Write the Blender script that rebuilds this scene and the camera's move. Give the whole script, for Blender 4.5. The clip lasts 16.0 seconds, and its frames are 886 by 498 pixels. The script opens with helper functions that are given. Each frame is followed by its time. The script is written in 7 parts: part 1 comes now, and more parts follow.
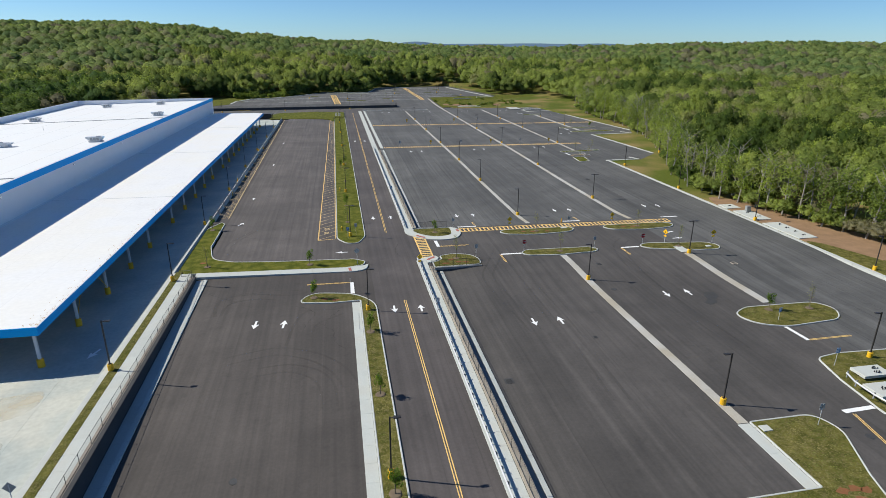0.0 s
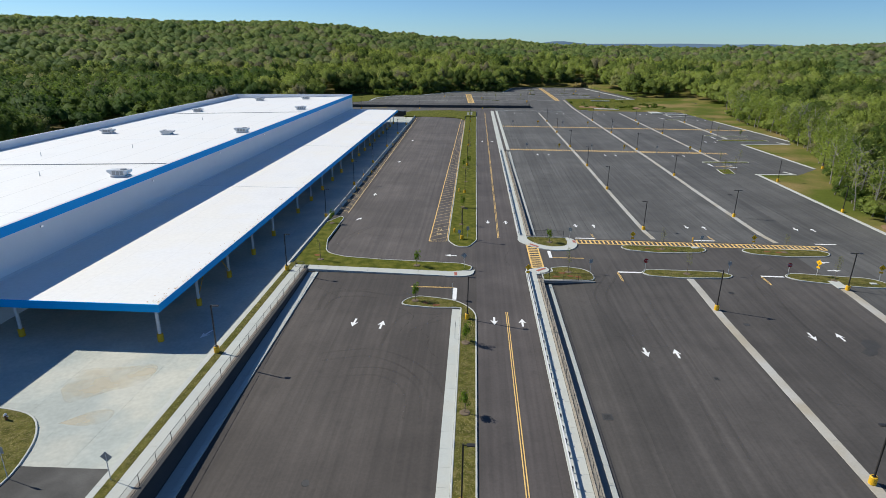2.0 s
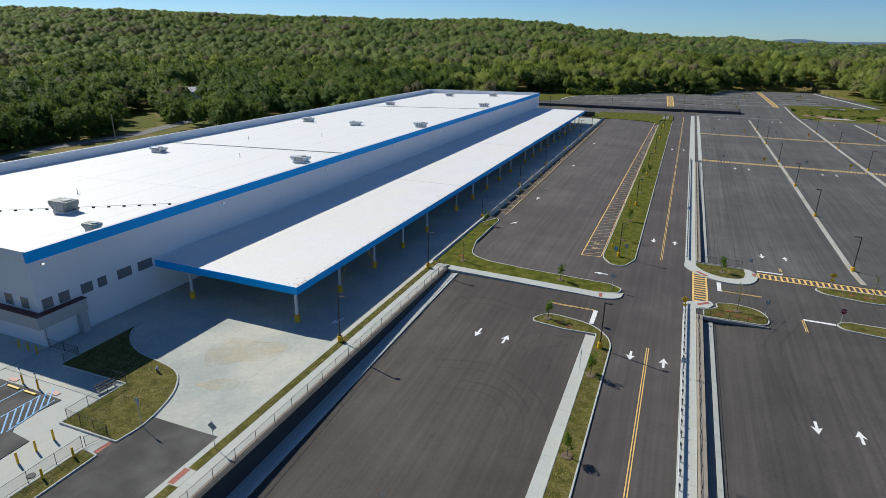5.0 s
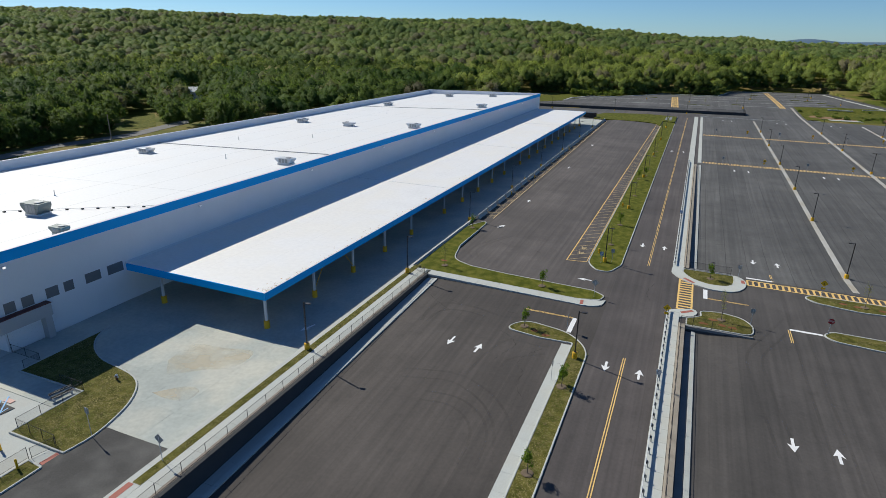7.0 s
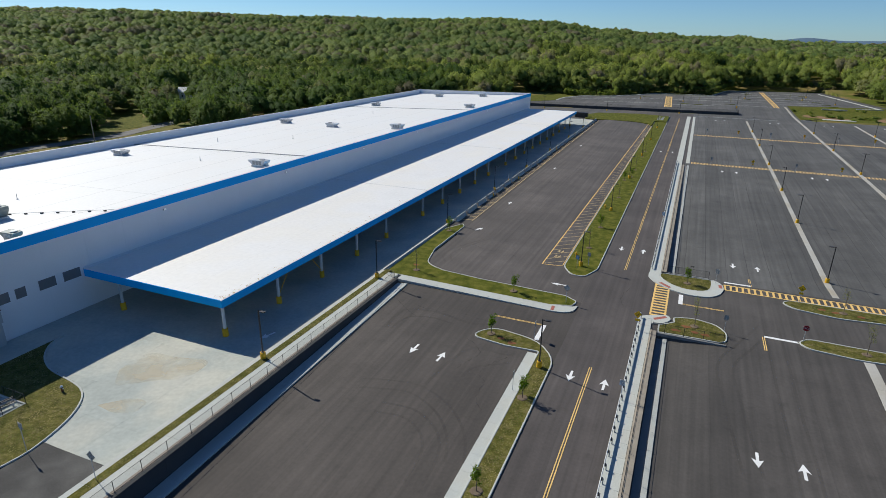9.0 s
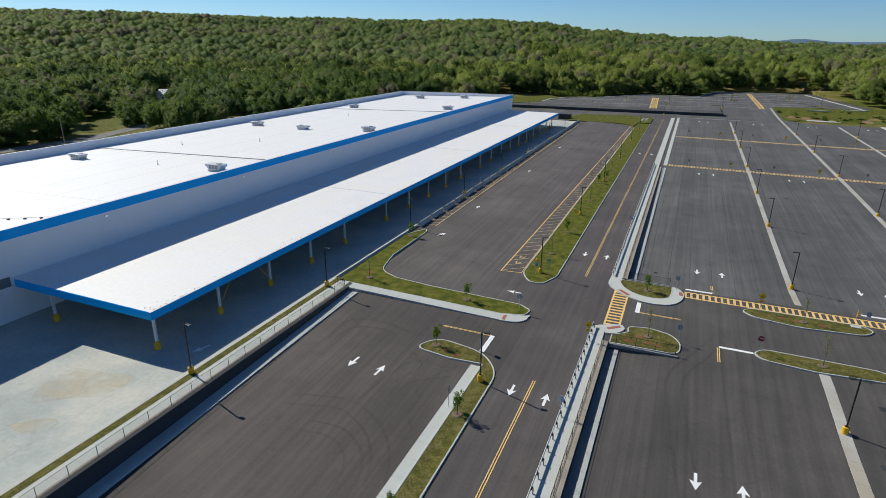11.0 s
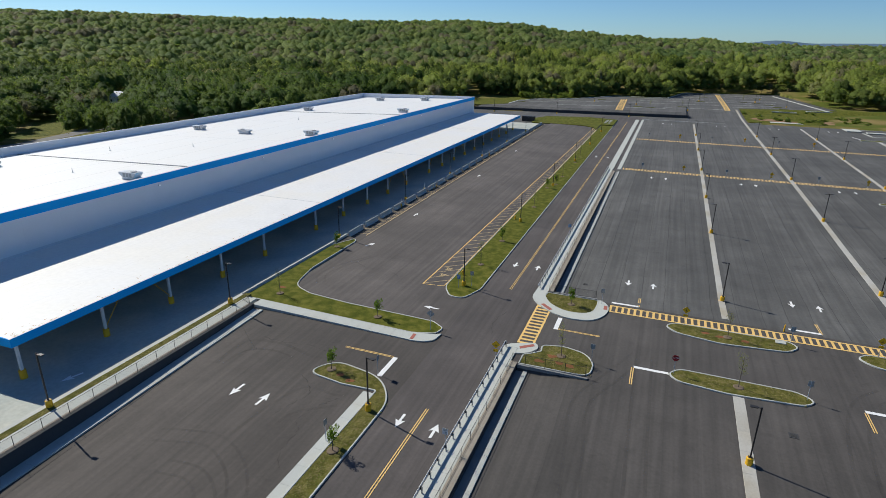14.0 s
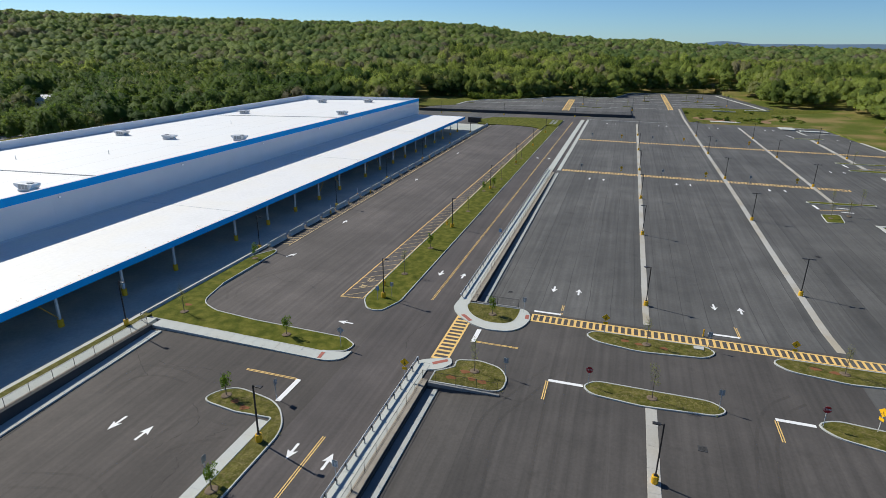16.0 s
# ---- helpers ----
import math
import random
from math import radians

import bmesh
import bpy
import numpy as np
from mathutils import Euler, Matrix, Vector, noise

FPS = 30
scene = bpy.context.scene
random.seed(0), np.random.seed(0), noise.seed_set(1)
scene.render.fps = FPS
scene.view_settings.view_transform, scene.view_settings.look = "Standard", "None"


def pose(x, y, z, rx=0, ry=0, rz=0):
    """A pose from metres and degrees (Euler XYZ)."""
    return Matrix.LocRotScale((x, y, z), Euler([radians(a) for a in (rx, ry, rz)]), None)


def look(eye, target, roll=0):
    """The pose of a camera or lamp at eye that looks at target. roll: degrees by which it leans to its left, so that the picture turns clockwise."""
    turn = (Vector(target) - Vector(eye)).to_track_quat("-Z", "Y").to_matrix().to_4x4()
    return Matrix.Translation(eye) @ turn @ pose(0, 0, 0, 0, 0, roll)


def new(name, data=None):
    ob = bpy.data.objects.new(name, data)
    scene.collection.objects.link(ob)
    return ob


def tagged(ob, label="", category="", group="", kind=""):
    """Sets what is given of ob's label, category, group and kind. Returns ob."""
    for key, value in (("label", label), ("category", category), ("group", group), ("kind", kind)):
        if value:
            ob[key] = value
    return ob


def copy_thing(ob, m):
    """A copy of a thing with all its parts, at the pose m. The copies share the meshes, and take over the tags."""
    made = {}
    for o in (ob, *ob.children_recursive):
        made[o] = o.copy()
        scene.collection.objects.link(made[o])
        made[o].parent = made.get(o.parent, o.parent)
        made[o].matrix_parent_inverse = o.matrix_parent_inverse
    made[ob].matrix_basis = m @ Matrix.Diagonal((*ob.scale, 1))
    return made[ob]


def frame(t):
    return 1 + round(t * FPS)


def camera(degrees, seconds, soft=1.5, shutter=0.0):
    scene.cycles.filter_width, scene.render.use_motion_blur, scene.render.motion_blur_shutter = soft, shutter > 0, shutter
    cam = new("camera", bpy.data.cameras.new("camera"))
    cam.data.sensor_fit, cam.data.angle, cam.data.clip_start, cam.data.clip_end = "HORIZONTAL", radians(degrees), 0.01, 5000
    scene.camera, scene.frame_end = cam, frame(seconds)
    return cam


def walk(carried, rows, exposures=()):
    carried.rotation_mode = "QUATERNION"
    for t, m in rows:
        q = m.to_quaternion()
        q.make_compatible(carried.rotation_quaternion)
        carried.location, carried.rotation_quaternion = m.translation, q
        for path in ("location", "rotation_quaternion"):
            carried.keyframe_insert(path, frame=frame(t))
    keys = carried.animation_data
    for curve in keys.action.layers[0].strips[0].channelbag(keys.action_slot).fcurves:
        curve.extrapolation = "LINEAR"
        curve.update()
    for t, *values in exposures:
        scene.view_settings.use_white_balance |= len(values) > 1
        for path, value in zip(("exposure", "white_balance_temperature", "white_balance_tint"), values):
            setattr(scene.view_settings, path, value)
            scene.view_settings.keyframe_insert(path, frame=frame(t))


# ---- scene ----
cam = camera(75.0, 16.0, 0.4)
PATH = [
    (0, (-7.965, -10.923, 35.591), (-4.565, 7.620, 28.937), 0.4),
    (0.5, (-7.143, -10.006, 35.633), (-4.763, 8.697, 28.960), 0.4),
    (1, (-6.344, -9.094, 35.623), (-5.064, 9.709, 28.951), 0.5),
    (1.5, (-5.635, -8.275, 35.647), (-5.465, 10.568, 28.955), 0.6),
    (2, (-4.814, -7.294, 35.641), (-5.744, 11.529, 28.928), 0.7),
    (2.5, (-3.877, -6.344, 35.731), (-5.917, 12.370, 28.988), 0.7),
    (3, (-2.937, -5.340, 35.796), (-6.007, 13.234, 29.022), 0.7),
    (3.5, (-1.999, -4.360, 35.862), (-6.429, 13.914, 29.055), 0.8),
    (4, (-1.160, -3.486, 35.958), (-7.120, 14.328, 29.098), 0.9),
    (4.2, (-0.835, -3.135, 35.964), (-7.155, 14.549, 29.083), 0.9),
    (6.5, (3.082, 1.091, 35.996), (-4.208, 18.396, 29.122), 0.9),
    (7, (3.965, 2.024, 36.032), (-3.335, 19.329, 29.147), 0.9),
    (7.5, (4.811, 2.983, 36.040), (-2.479, 20.288, 29.156), 0.9),
    (8, (5.640, 3.951, 36.050), (-1.650, 21.246, 29.166), 0.9),
    (8.5, (6.520, 4.922, 36.046), (-0.780, 22.227, 29.161), 0.8),
    (9, (7.345, 5.920, 36.047), (0.045, 23.215, 29.153), 0.8),
    (11.5, (13.799, 12.767, 35.962), (6.669, 30.161, 29.119), 0.7),
    (12, (15.185, 14.302, 36.050), (8.115, 31.717, 29.207), 0.7),
    (12.5, (16.413, 15.723, 36.054), (9.343, 33.138, 29.221), 0.8),
    (13, (17.535, 17.045, 36.105), (10.475, 34.459, 29.261), 0.8),
    (13.5, (18.693, 18.378, 36.109), (11.703, 35.832, 29.276), 0.9),
    (14, (20.017, 19.882, 36.117), (13.307, 37.446, 29.305), 0.8),
    (14.5, (21.323, 21.394, 36.152), (14.893, 39.058, 29.330), 0.8),
    (15, (22.597, 22.870, 36.217), (16.457, 40.644, 29.406), 0.8),
    (15.5, (23.783, 24.239, 36.207), (17.963, 42.132, 29.418), 0.8),
    (16, (24.931, 25.655, 36.237), (19.441, 43.659, 29.459), 0.8),
]
walk(cam, [(t, look(eye, target, roll)) for t, eye, target, roll in PATH], [(0, 0.28), (2, 0.2), (4.2, 0.08), (7, 0.0), (13, 0.0), (16, 0.12)])

# ---- light ----
SUN_DIR = Vector((-1.15, 0.37, 1.0)).normalized()
world = bpy.data.worlds.new("sky")
scene.world = world
world.use_nodes = True
wn = world.node_tree
wn.nodes.clear()
sky = wn.nodes.new("ShaderNodeTexSky")
sky.sky_type, sky.sun_disc = "NISHITA", False
sky.sun_elevation = math.asin(SUN_DIR.z)
sky.sun_rotation = math.atan2(SUN_DIR.x, SUN_DIR.y)
sky.altitude, sky.air_density, sky.dust_density, sky.ozone_density = 2500, 1.0, 1.0, 3.0
bg = wn.nodes.new("ShaderNodeBackground")
bg.inputs[1].default_value = 0.078
wo = wn.nodes.new("ShaderNodeOutputWorld")
clear = wn.nodes.new("ShaderNodeVectorMath")
clear.operation = "MULTIPLY"
clear.inputs[1].default_value = (0.70, 0.965, 1.20)
wn.links.new(sky.outputs[0], clear.inputs[0])
wn.links.new(clear.outputs[0], bg.inputs[0])
wn.links.new(bg.outputs[0], wo.inputs[0])
sun = new("sun", bpy.data.lights.new("sun", "SUN"))
sun.data.energy, sun.data.angle, sun.data.color = 4.65, radians(0.5), (1.0, 0.965, 0.86)
sun.matrix_world = look(SUN_DIR * 100, (0, 0, 0))


# ---- materials ----
def mat(name, col, rough=0.85, var=0.2, s1=0.5, s2=12.0, bump=0.0, metal=0.0, tint=None, streak=None, spread=0.0, island=0.0, seam=None, lanes=None, gloss=None, straw=None):
    """Procedural surface: coarse and fine variation of one colour, in world metres."""
    m = bpy.data.materials.new(name)
    m.use_nodes = True
    t = m.node_tree
    N, L = t.nodes, t.links
    b = N["Principled BSDF"]
    b.inputs["Roughness"].default_value = rough
    b.inputs["Metallic"].default_value = metal
    b.inputs["Specular IOR Level"].default_value = gloss if gloss is not None else (0.12 if rough >= 0.85 else 0.45)
    geo = N.new("ShaderNodeNewGeometry")
    def noise_of(scale, detail=4.0, stretch=None):
        n = N.new("ShaderNodeTexNoise")
        n.inputs["Scale"].default_value = scale
        n.inputs["Detail"].default_value = detail
        if stretch:
            mp = N.new("ShaderNodeMapping")
            mp.inputs["Scale"].default_value = stretch
            L.new(geo.outputs["Position"], mp.inputs[0])
            L.new(mp.outputs[0], n.inputs["Vector"])
        else:
            L.new(geo.outputs["Position"], n.inputs["Vector"])
        return n.outputs[0]
    def math_of(op, a, c):
        n = N.new("ShaderNodeMath")
        n.operation = op
        for k, v in enumerate((a, c)):
            if isinstance(v, (int, float)):
                n.inputs[k].default_value = v
            else:
                L.new(v, n.inputs[k])
        return n.outputs[0]
    coarse, fine = noise_of(s1), noise_of(s2, 6.0)
    v = math_of("ADD", math_of("MULTIPLY", coarse, 0.6), math_of("MULTIPLY", fine, 0.4))
    if streak:
        v = math_of("ADD", math_of("MULTIPLY", v, 0.6), math_of("MULTIPLY", noise_of(1.0, 3.0, streak), 0.4))
    f = math_of("ADD", 1.0 - var * 2.2 * 0.5, math_of("MULTIPLY", v, var * 2.2))
    if spread:
        info = N.new("ShaderNodeObjectInfo")
        f = math_of("MULTIPLY", f, math_of("ADD", 1.0 - spread, math_of("MULTIPLY", info.outputs["Random"], spread * 2)))
    if island:
        f = math_of("MULTIPLY", f, math_of("ADD", 1.0 - island, math_of("MULTIPLY", geo.outputs["Random Per Island"], island * 2)))
    if lanes:
        # passes of the paving machine: bands of slightly different tone with thin wavy seams
        sep = N.new("ShaderNodeSeparateXYZ")
        L.new(geo.outputs["Position"], sep.inputs[0])
        wave = math_of("MULTIPLY", noise_of(0.12, 3.0), 0.5)
        u = math_of("DIVIDE", math_of("ADD", sep.outputs[0], wave), lanes[0])
        wh = N.new("ShaderNodeTexWhiteNoise")
        wh.noise_dimensions = "1D"
        L.new(math_of("FLOOR", u, 0.0), wh.inputs["W"])
        f = math_of("MULTIPLY", f, math_of("ADD", 1.0 - lanes[1], math_of("MULTIPLY", wh.outputs[0], 2 * lanes[1])))
        def soft(v, lo, hi, a, c):
            n = N.new("ShaderNodeMapRange")
            for key, val in (("From Min", lo), ("From Max", hi), ("To Min", a), ("To Max", c)):
                n.inputs[key].default_value = val
            L.new(v, n.inputs[0])
            return n.outputs[0]
        f = math_of("MULTIPLY", f, soft(noise_of(1.0, 5.0, (1.7, 0.035, 1)), 0.3, 0.7, 0.81, 1.17))
        f = math_of("MULTIPLY", f, soft(noise_of(0.22, 8.0), 0.25, 0.75, 0.85, 1.14))
        f = math_of("MULTIPLY", f, soft(noise_of(0.55, 6.0), 0.60, 0.74, 1.0, 0.82))
        f = math_of("MULTIPLY", f, soft(noise_of(3.2, 4.0), 0.3, 0.7, 0.91, 1.09))
        line = math_of("LESS_THAN", math_of("FRACT", u, 0.0), 0.03)
        faint = math_of("MULTIPLY", line, math_of("MULTIPLY", noise_of(0.05, 2.0), lanes[2]))
        f = math_of("MULTIPLY", f, math_of("SUBTRACT", 1.0, faint))
    if seam:
        w = N.new("ShaderNodeTexBrick")
        w.inputs["Color1"].default_value = w.inputs["Color2"].default_value = (1, 1, 1, 1)
        w.inputs["Mortar"].default_value = (seam[2], seam[2], seam[2], 1)
        w.inputs["Scale"].default_value = 1.0
        w.inputs["Brick Width"].default_value, w.inputs["Row Height"].default_value = seam[0], seam[1]
        w.inputs["Mortar Size"].default_value, w.offset = seam[3], 0.0
        L.new(geo.outputs["Position"], w.inputs["Vector"])
        f = math_of("MULTIPLY", f, w.outputs[0])
    base = N.new("ShaderNodeMix")
    base.data_type = "RGBA"
    base.inputs["A"].default_value = (*col, 1)
    base.inputs["B"].default_value = (*(tint or col), 1)
    cr = N.new("ShaderNodeMapRange")
    cr.inputs["From Min"].default_value, cr.inputs["From Max"].default_value = 0.42, 0.62
    L.new(coarse, cr.inputs[0])
    L.new(cr.outputs[0], base.inputs["Factor"])
    if straw:
        # dry blades scattered through the turf
        dry = N.new("ShaderNodeMix")
        dry.data_type = "RGBA"
        dry.inputs["B"].default_value = (*straw, 1)
        dr = N.new("ShaderNodeMapRange")
        dr.inputs["From Min"].default_value, dr.inputs["From Max"].default_value = 0.50, 0.62
        L.new(math_of("ADD", math_of("MULTIPLY", noise_of(5.5, 5.0), 0.75), math_of("MULTIPLY", noise_of(0.9, 3.0), 0.25)), dr.inputs[0])
        L.new(dr.outputs[0], dry.inputs["Factor"])
        L.new(base.outputs["Result"], dry.inputs["A"])
        base = dry
    sc = N.new("ShaderNodeVectorMath")
    sc.operation = "SCALE"
    L.new(base.outputs["Result"], sc.inputs[0])
    L.new(f, sc.inputs["Scale"])
    L.new(sc.outputs[0], b.inputs["Base Color"])
    if bump:
        bp = N.new("ShaderNodeBump")
        bp.inputs["Strength"].default_value, bp.inputs["Distance"].default_value = 0.6, bump
        L.new(fine, bp.inputs["Height"])
        L.new(bp.outputs[0], b.inputs["Normal"])
    return m


def leaf_mat(name, dark, light, odd, grain=1.6, thin=0.6):
    """Foliage: each tree has its own tint, each leaf clump its own tone; noise paints in dark gaps."""
    m = bpy.data.materials.new(name)
    m.use_nodes = True
    t = m.node_tree
    N, L = t.nodes, t.links
    b = N["Principled BSDF"]
    b.inputs["Roughness"].default_value = 0.7
    b.inputs["Specular IOR Level"].default_value = 0.08
    at = N.new("ShaderNodeAttribute")
    at.attribute_name = "tint"
    ramp = N.new("ShaderNodeValToRGB")
    e = ramp.color_ramp.elements
    e[0].position, e[0].color = 0.0, (*dark, 1)
    e[1].position, e[1].color = 0.8, (*light, 1)
    x = e.new(1.0)
    x.color = (*odd, 1)
    L.new(at.outputs["Fac"], ramp.inputs[0])
    geo = N.new("ShaderNodeNewGeometry")
    r = N.new("ShaderNodeMapRange")
    r.inputs["To Min"].default_value, r.inputs["To Max"].default_value = 0.88, 1.12
    L.new(geo.outputs["Random Per Island"], r.inputs[0])
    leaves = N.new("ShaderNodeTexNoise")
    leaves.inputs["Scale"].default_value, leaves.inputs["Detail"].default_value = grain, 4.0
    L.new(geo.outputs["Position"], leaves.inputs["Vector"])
    # low end of the noise darkens the colour like shaded gaps between leaves
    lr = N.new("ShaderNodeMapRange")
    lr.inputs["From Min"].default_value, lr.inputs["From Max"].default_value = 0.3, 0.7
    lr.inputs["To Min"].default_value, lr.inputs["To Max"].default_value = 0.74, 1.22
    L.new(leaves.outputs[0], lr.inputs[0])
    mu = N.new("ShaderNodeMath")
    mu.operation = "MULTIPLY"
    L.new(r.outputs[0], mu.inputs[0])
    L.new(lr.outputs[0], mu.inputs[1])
    bp = N.new("ShaderNodeBump")
    bp.inputs["Strength"].default_value, bp.inputs["Distance"].default_value = 0.9, 0.8 / grain
    L.new(leaves.outputs[0], bp.inputs["Height"])
    L.new(bp.outputs[0], b.inputs["Normal"])
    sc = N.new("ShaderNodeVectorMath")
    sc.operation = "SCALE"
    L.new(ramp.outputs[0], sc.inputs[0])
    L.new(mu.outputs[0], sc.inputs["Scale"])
    L.new(sc.outputs[0], b.inputs["Base Color"])
    tr = N.new("ShaderNodeBsdfTranslucent")
    glow = N.new("ShaderNodeVectorMath")
    glow.operation = "MULTIPLY"
    glow.inputs[1].default_value = (1.22, 1.24, 0.62)
    L.new(sc.outputs[0], glow.inputs[0])
    L.new(glow.outputs[0], tr.inputs[0])
    mx = N.new("ShaderNodeMixShader")
    mx.inputs[0].default_value = thin
    L.new(b.outputs[0], mx.inputs[1])
    L.new(tr.outputs[0], mx.inputs[2])
    L.new(mx.outputs[0], N["Material Output"].inputs[0])
    return m


ASPHALT = mat("asphalt", (0.0556, 0.0470, 0.0415), 0.88, 0.55, 0.06, 9.0, 0.004, tint=(0.0657, 0.0562, 0.0500), streak=(0.9, 0.025, 1), lanes=(3.6, 0.075, 0.16), gloss=0.6)
ASPHALT_R = mat("asphalt_road", (0.0690, 0.0591, 0.0556), 0.88, 0.55, 0.06, 9.0, 0.004, tint=(0.0812, 0.0697, 0.0657), streak=(0.9, 0.025, 1), lanes=(3.7, 0.06, 0.2), gloss=0.6)
ASPHALT_N = mat("asphalt_upper_lot", (0.0795, 0.0685, 0.0625), 0.88, 0.55, 0.06, 9.0, 0.004, tint=(0.0940, 0.0810, 0.0745), streak=(0.9, 0.025, 1), lanes=(3.6, 0.08, 0.3), gloss=0.6)
ASPHALT_E = mat("asphalt_near_lot", (0.0615, 0.0552, 0.0502), 0.88, 0.55, 0.06, 9.0, 0.004, tint=(0.0720, 0.0645, 0.0591), streak=(0.9, 0.025, 1), lanes=(3.4, 0.085, 0.16), gloss=0.6)
ASPHALT_F = mat("asphalt_pale_lot", (0.0779, 0.0765, 0.0730), 0.88, 0.6, 0.05, 7.0, 0.004, tint=(0.0934, 0.0915, 0.0870), streak=(0.9, 0.02, 1), lanes=(3.3, 0.11, 0.75), gloss=0.6)
ASPHALT_OLD = mat("asphalt_old", (0.082, 0.080, 0.077), 0.9, 0.6, 0.25, 9.0, 0.004, tint=(0.105, 0.103, 0.098))
CONCRETE = mat("concrete", (0.500, 0.520, 0.490), 0.86, 0.3, 0.35, 8.0, 0.003, tint=(0.460, 0.465, 0.425), spread=0.025)
STRIPC = mat("weathered_strip_concrete", (0.46, 0.45, 0.42), 0.86, 0.35, 0.12, 5.0, 0.003, tint=(0.36, 0.325, 0.26), spread=0.03)
APRON = mat("apron_concrete", (0.420, 0.450, 0.420), 0.86, 0.45, 0.14, 2.2, 0.003, tint=(0.470, 0.468, 0.410), spread=0.035)
KERB = mat("kerb_concrete", (0.475, 0.485, 0.455), 0.85, 0.2, 0.7, 9.0, 0.003)
# wall concrete with the deep shade of its faces put into the base colour
WALLC = mat("shade_dark_wall_concrete", (0.075, 0.075, 0.075), 0.9, 0.25, 0.5, 7.0, 0.004)
# darker copy of concrete, with shade in its colour, for return walls and gutter floors
WALLM = mat("shade_grey_cast_concrete", (0.26, 0.26, 0.25), 0.9, 0.3, 0.6, 7.0, 0.004)
ROOF = mat("white_membrane", (0.765, 0.765, 0.755), 0.6, 0.16, 0.07, 2.0, 0.0, tint=(0.735, 0.725, 0.705), seam=(9.15, 36.0, 0.80, 0.10))
DECK = mat("canopy_membrane", (0.78, 0.775, 0.765), 0.6, 0.18, 0.10, 1.6, 0.0, tint=(0.745, 0.728, 0.69), seam=(6.1, 18.0, 0.93, 0.04))
CAPC = mat("tan_wall_concrete", (0.36, 0.315, 0.255), 0.9, 0.4, 0.9, 6.0, 0.004)
CAPRED = mat("dark_red_coping", (0.11, 0.022, 0.02), 0.5, 0.2, 0.6, 8.0)
PANEL = mat("white_wall_panel", (0.74, 0.76, 0.79), 0.5, 0.06, 0.3, 5.0, 0.0)
BLUE = mat("blue_fascia", (0.002, 0.38, 0.86), 0.5, 0.08, 0.4, 6.0, gloss=0.12)
STEEL_W = mat("white_steel", (0.62, 0.64, 0.66), 0.45, 0.1, 0.6, 8.0)
GALV = mat("galvanised_steel", (0.56, 0.57, 0.58), 0.45, 0.15, 1.0, 14.0, metal=0.1)
GREYP = mat("grey_panel", (0.42, 0.43, 0.44), 0.6, 0.1, 0.4, 6.0)
GREY = mat("grey_metal", (0.30, 0.31, 0.31), 0.5, 0.15, 1.0, 12.0, metal=0.3)
LOUVRE = mat("grey_green_steel", (0.20, 0.23, 0.215), 0.55, 0.2, 1.0, 10.0, metal=0.1)
BLACK = mat("black_coated_steel", (0.018, 0.018, 0.020), 0.5, 0.2, 1.0, 12.0)
BRONZE = mat("dark_bronze_steel", (0.030, 0.027, 0.026), 0.45, 0.2, 1.0, 12.0)
YELLOW = mat("yellow_plastic", (0.75, 0.42, 0.015), 0.5, 0.12, 0.8, 9.0)
YPAINT = mat("yellow_paint", (0.76, 0.50, 0.17), 0.75, 0.35, 0.6, 14.0)
YPALE = mat("faded_yellow_paint", (0.56, 0.42, 0.22), 0.75, 0.35, 0.6, 14.0)
PALE_LANE = mat("pale_lane_asphalt", (0.20, 0.195, 0.185), 0.9, 0.4, 0.25, 6.0)
TYRE = mat("tyre_mark", (0.036, 0.033, 0.031), 0.8, 0.5, 0.8, 9.0)
GRATE = mat("dark_iron_grate", (0.05, 0.05, 0.05), 0.7, 0.4, 0.8, 9.0)


def worn(m, scale, lo, hi, top):
    """Let what lies below show through in worn patches."""
    t = m.node_tree
    geo, n, r = (t.nodes.new(k) for k in ("ShaderNodeNewGeometry", "ShaderNodeTexNoise", "ShaderNodeMapRange"))
    n.inputs["Scale"].default_value, n.inputs["Detail"].default_value = scale, 4.0
    for key, val in (("From Min", lo), ("From Max", hi), ("To Min", 0.0), ("To Max", top)):
        r.inputs[key].default_value = val
    t.links.new(geo.outputs["Position"], n.inputs["Vector"])
    t.links.new(n.outputs[0], r.inputs[0])
    t.links.new(r.outputs[0], t.nodes["Principled BSDF"].inputs["Alpha"])


worn(TYRE, 0.22, 0.25, 0.85, 0.20)
CRACK = mat("asphalt_crack", (0.026, 0.025, 0.024), 0.9, 0.4, 0.8, 9.0)
worn(CRACK, 0.7, 0.30, 0.70, 0.38)
FILM = mat("tan_water_stain", (0.66, 0.58, 0.43), 0.86, 0.3, 0.4, 6.0)
worn(FILM, 0.30, 0.36, 0.66, 0.50)
RUST = mat("rust_dirt", (0.42, 0.27, 0.14), 0.9, 0.5, 1.2, 14.0)
RING = mat("bark_mulch", (0.17, 0.13, 0.092), 0.95, 0.5, 1.5, 18.0, 0.03)
LIT = bpy.data.materials.new("lamp_lens")
LIT.use_nodes = True
LIT.node_tree.nodes["Principled BSDF"].inputs["Emission Color"].default_value = (1, 0.97, 0.92, 1)
LIT.node_tree.nodes["Principled BSDF"].inputs["Emission Strength"].default_value = 0.9
WPAINT = mat("white_paint", (0.78, 0.78, 0.77), 0.75, 0.2, 0.6, 14.0)
LBLUE = mat("light_blue_paint", (0.22, 0.45, 0.72), 0.75, 0.2, 0.6, 14.0)
PINK = mat("faded_pink_plate", (0.62, 0.40, 0.34), 0.8, 0.3, 0.8, 20.0)
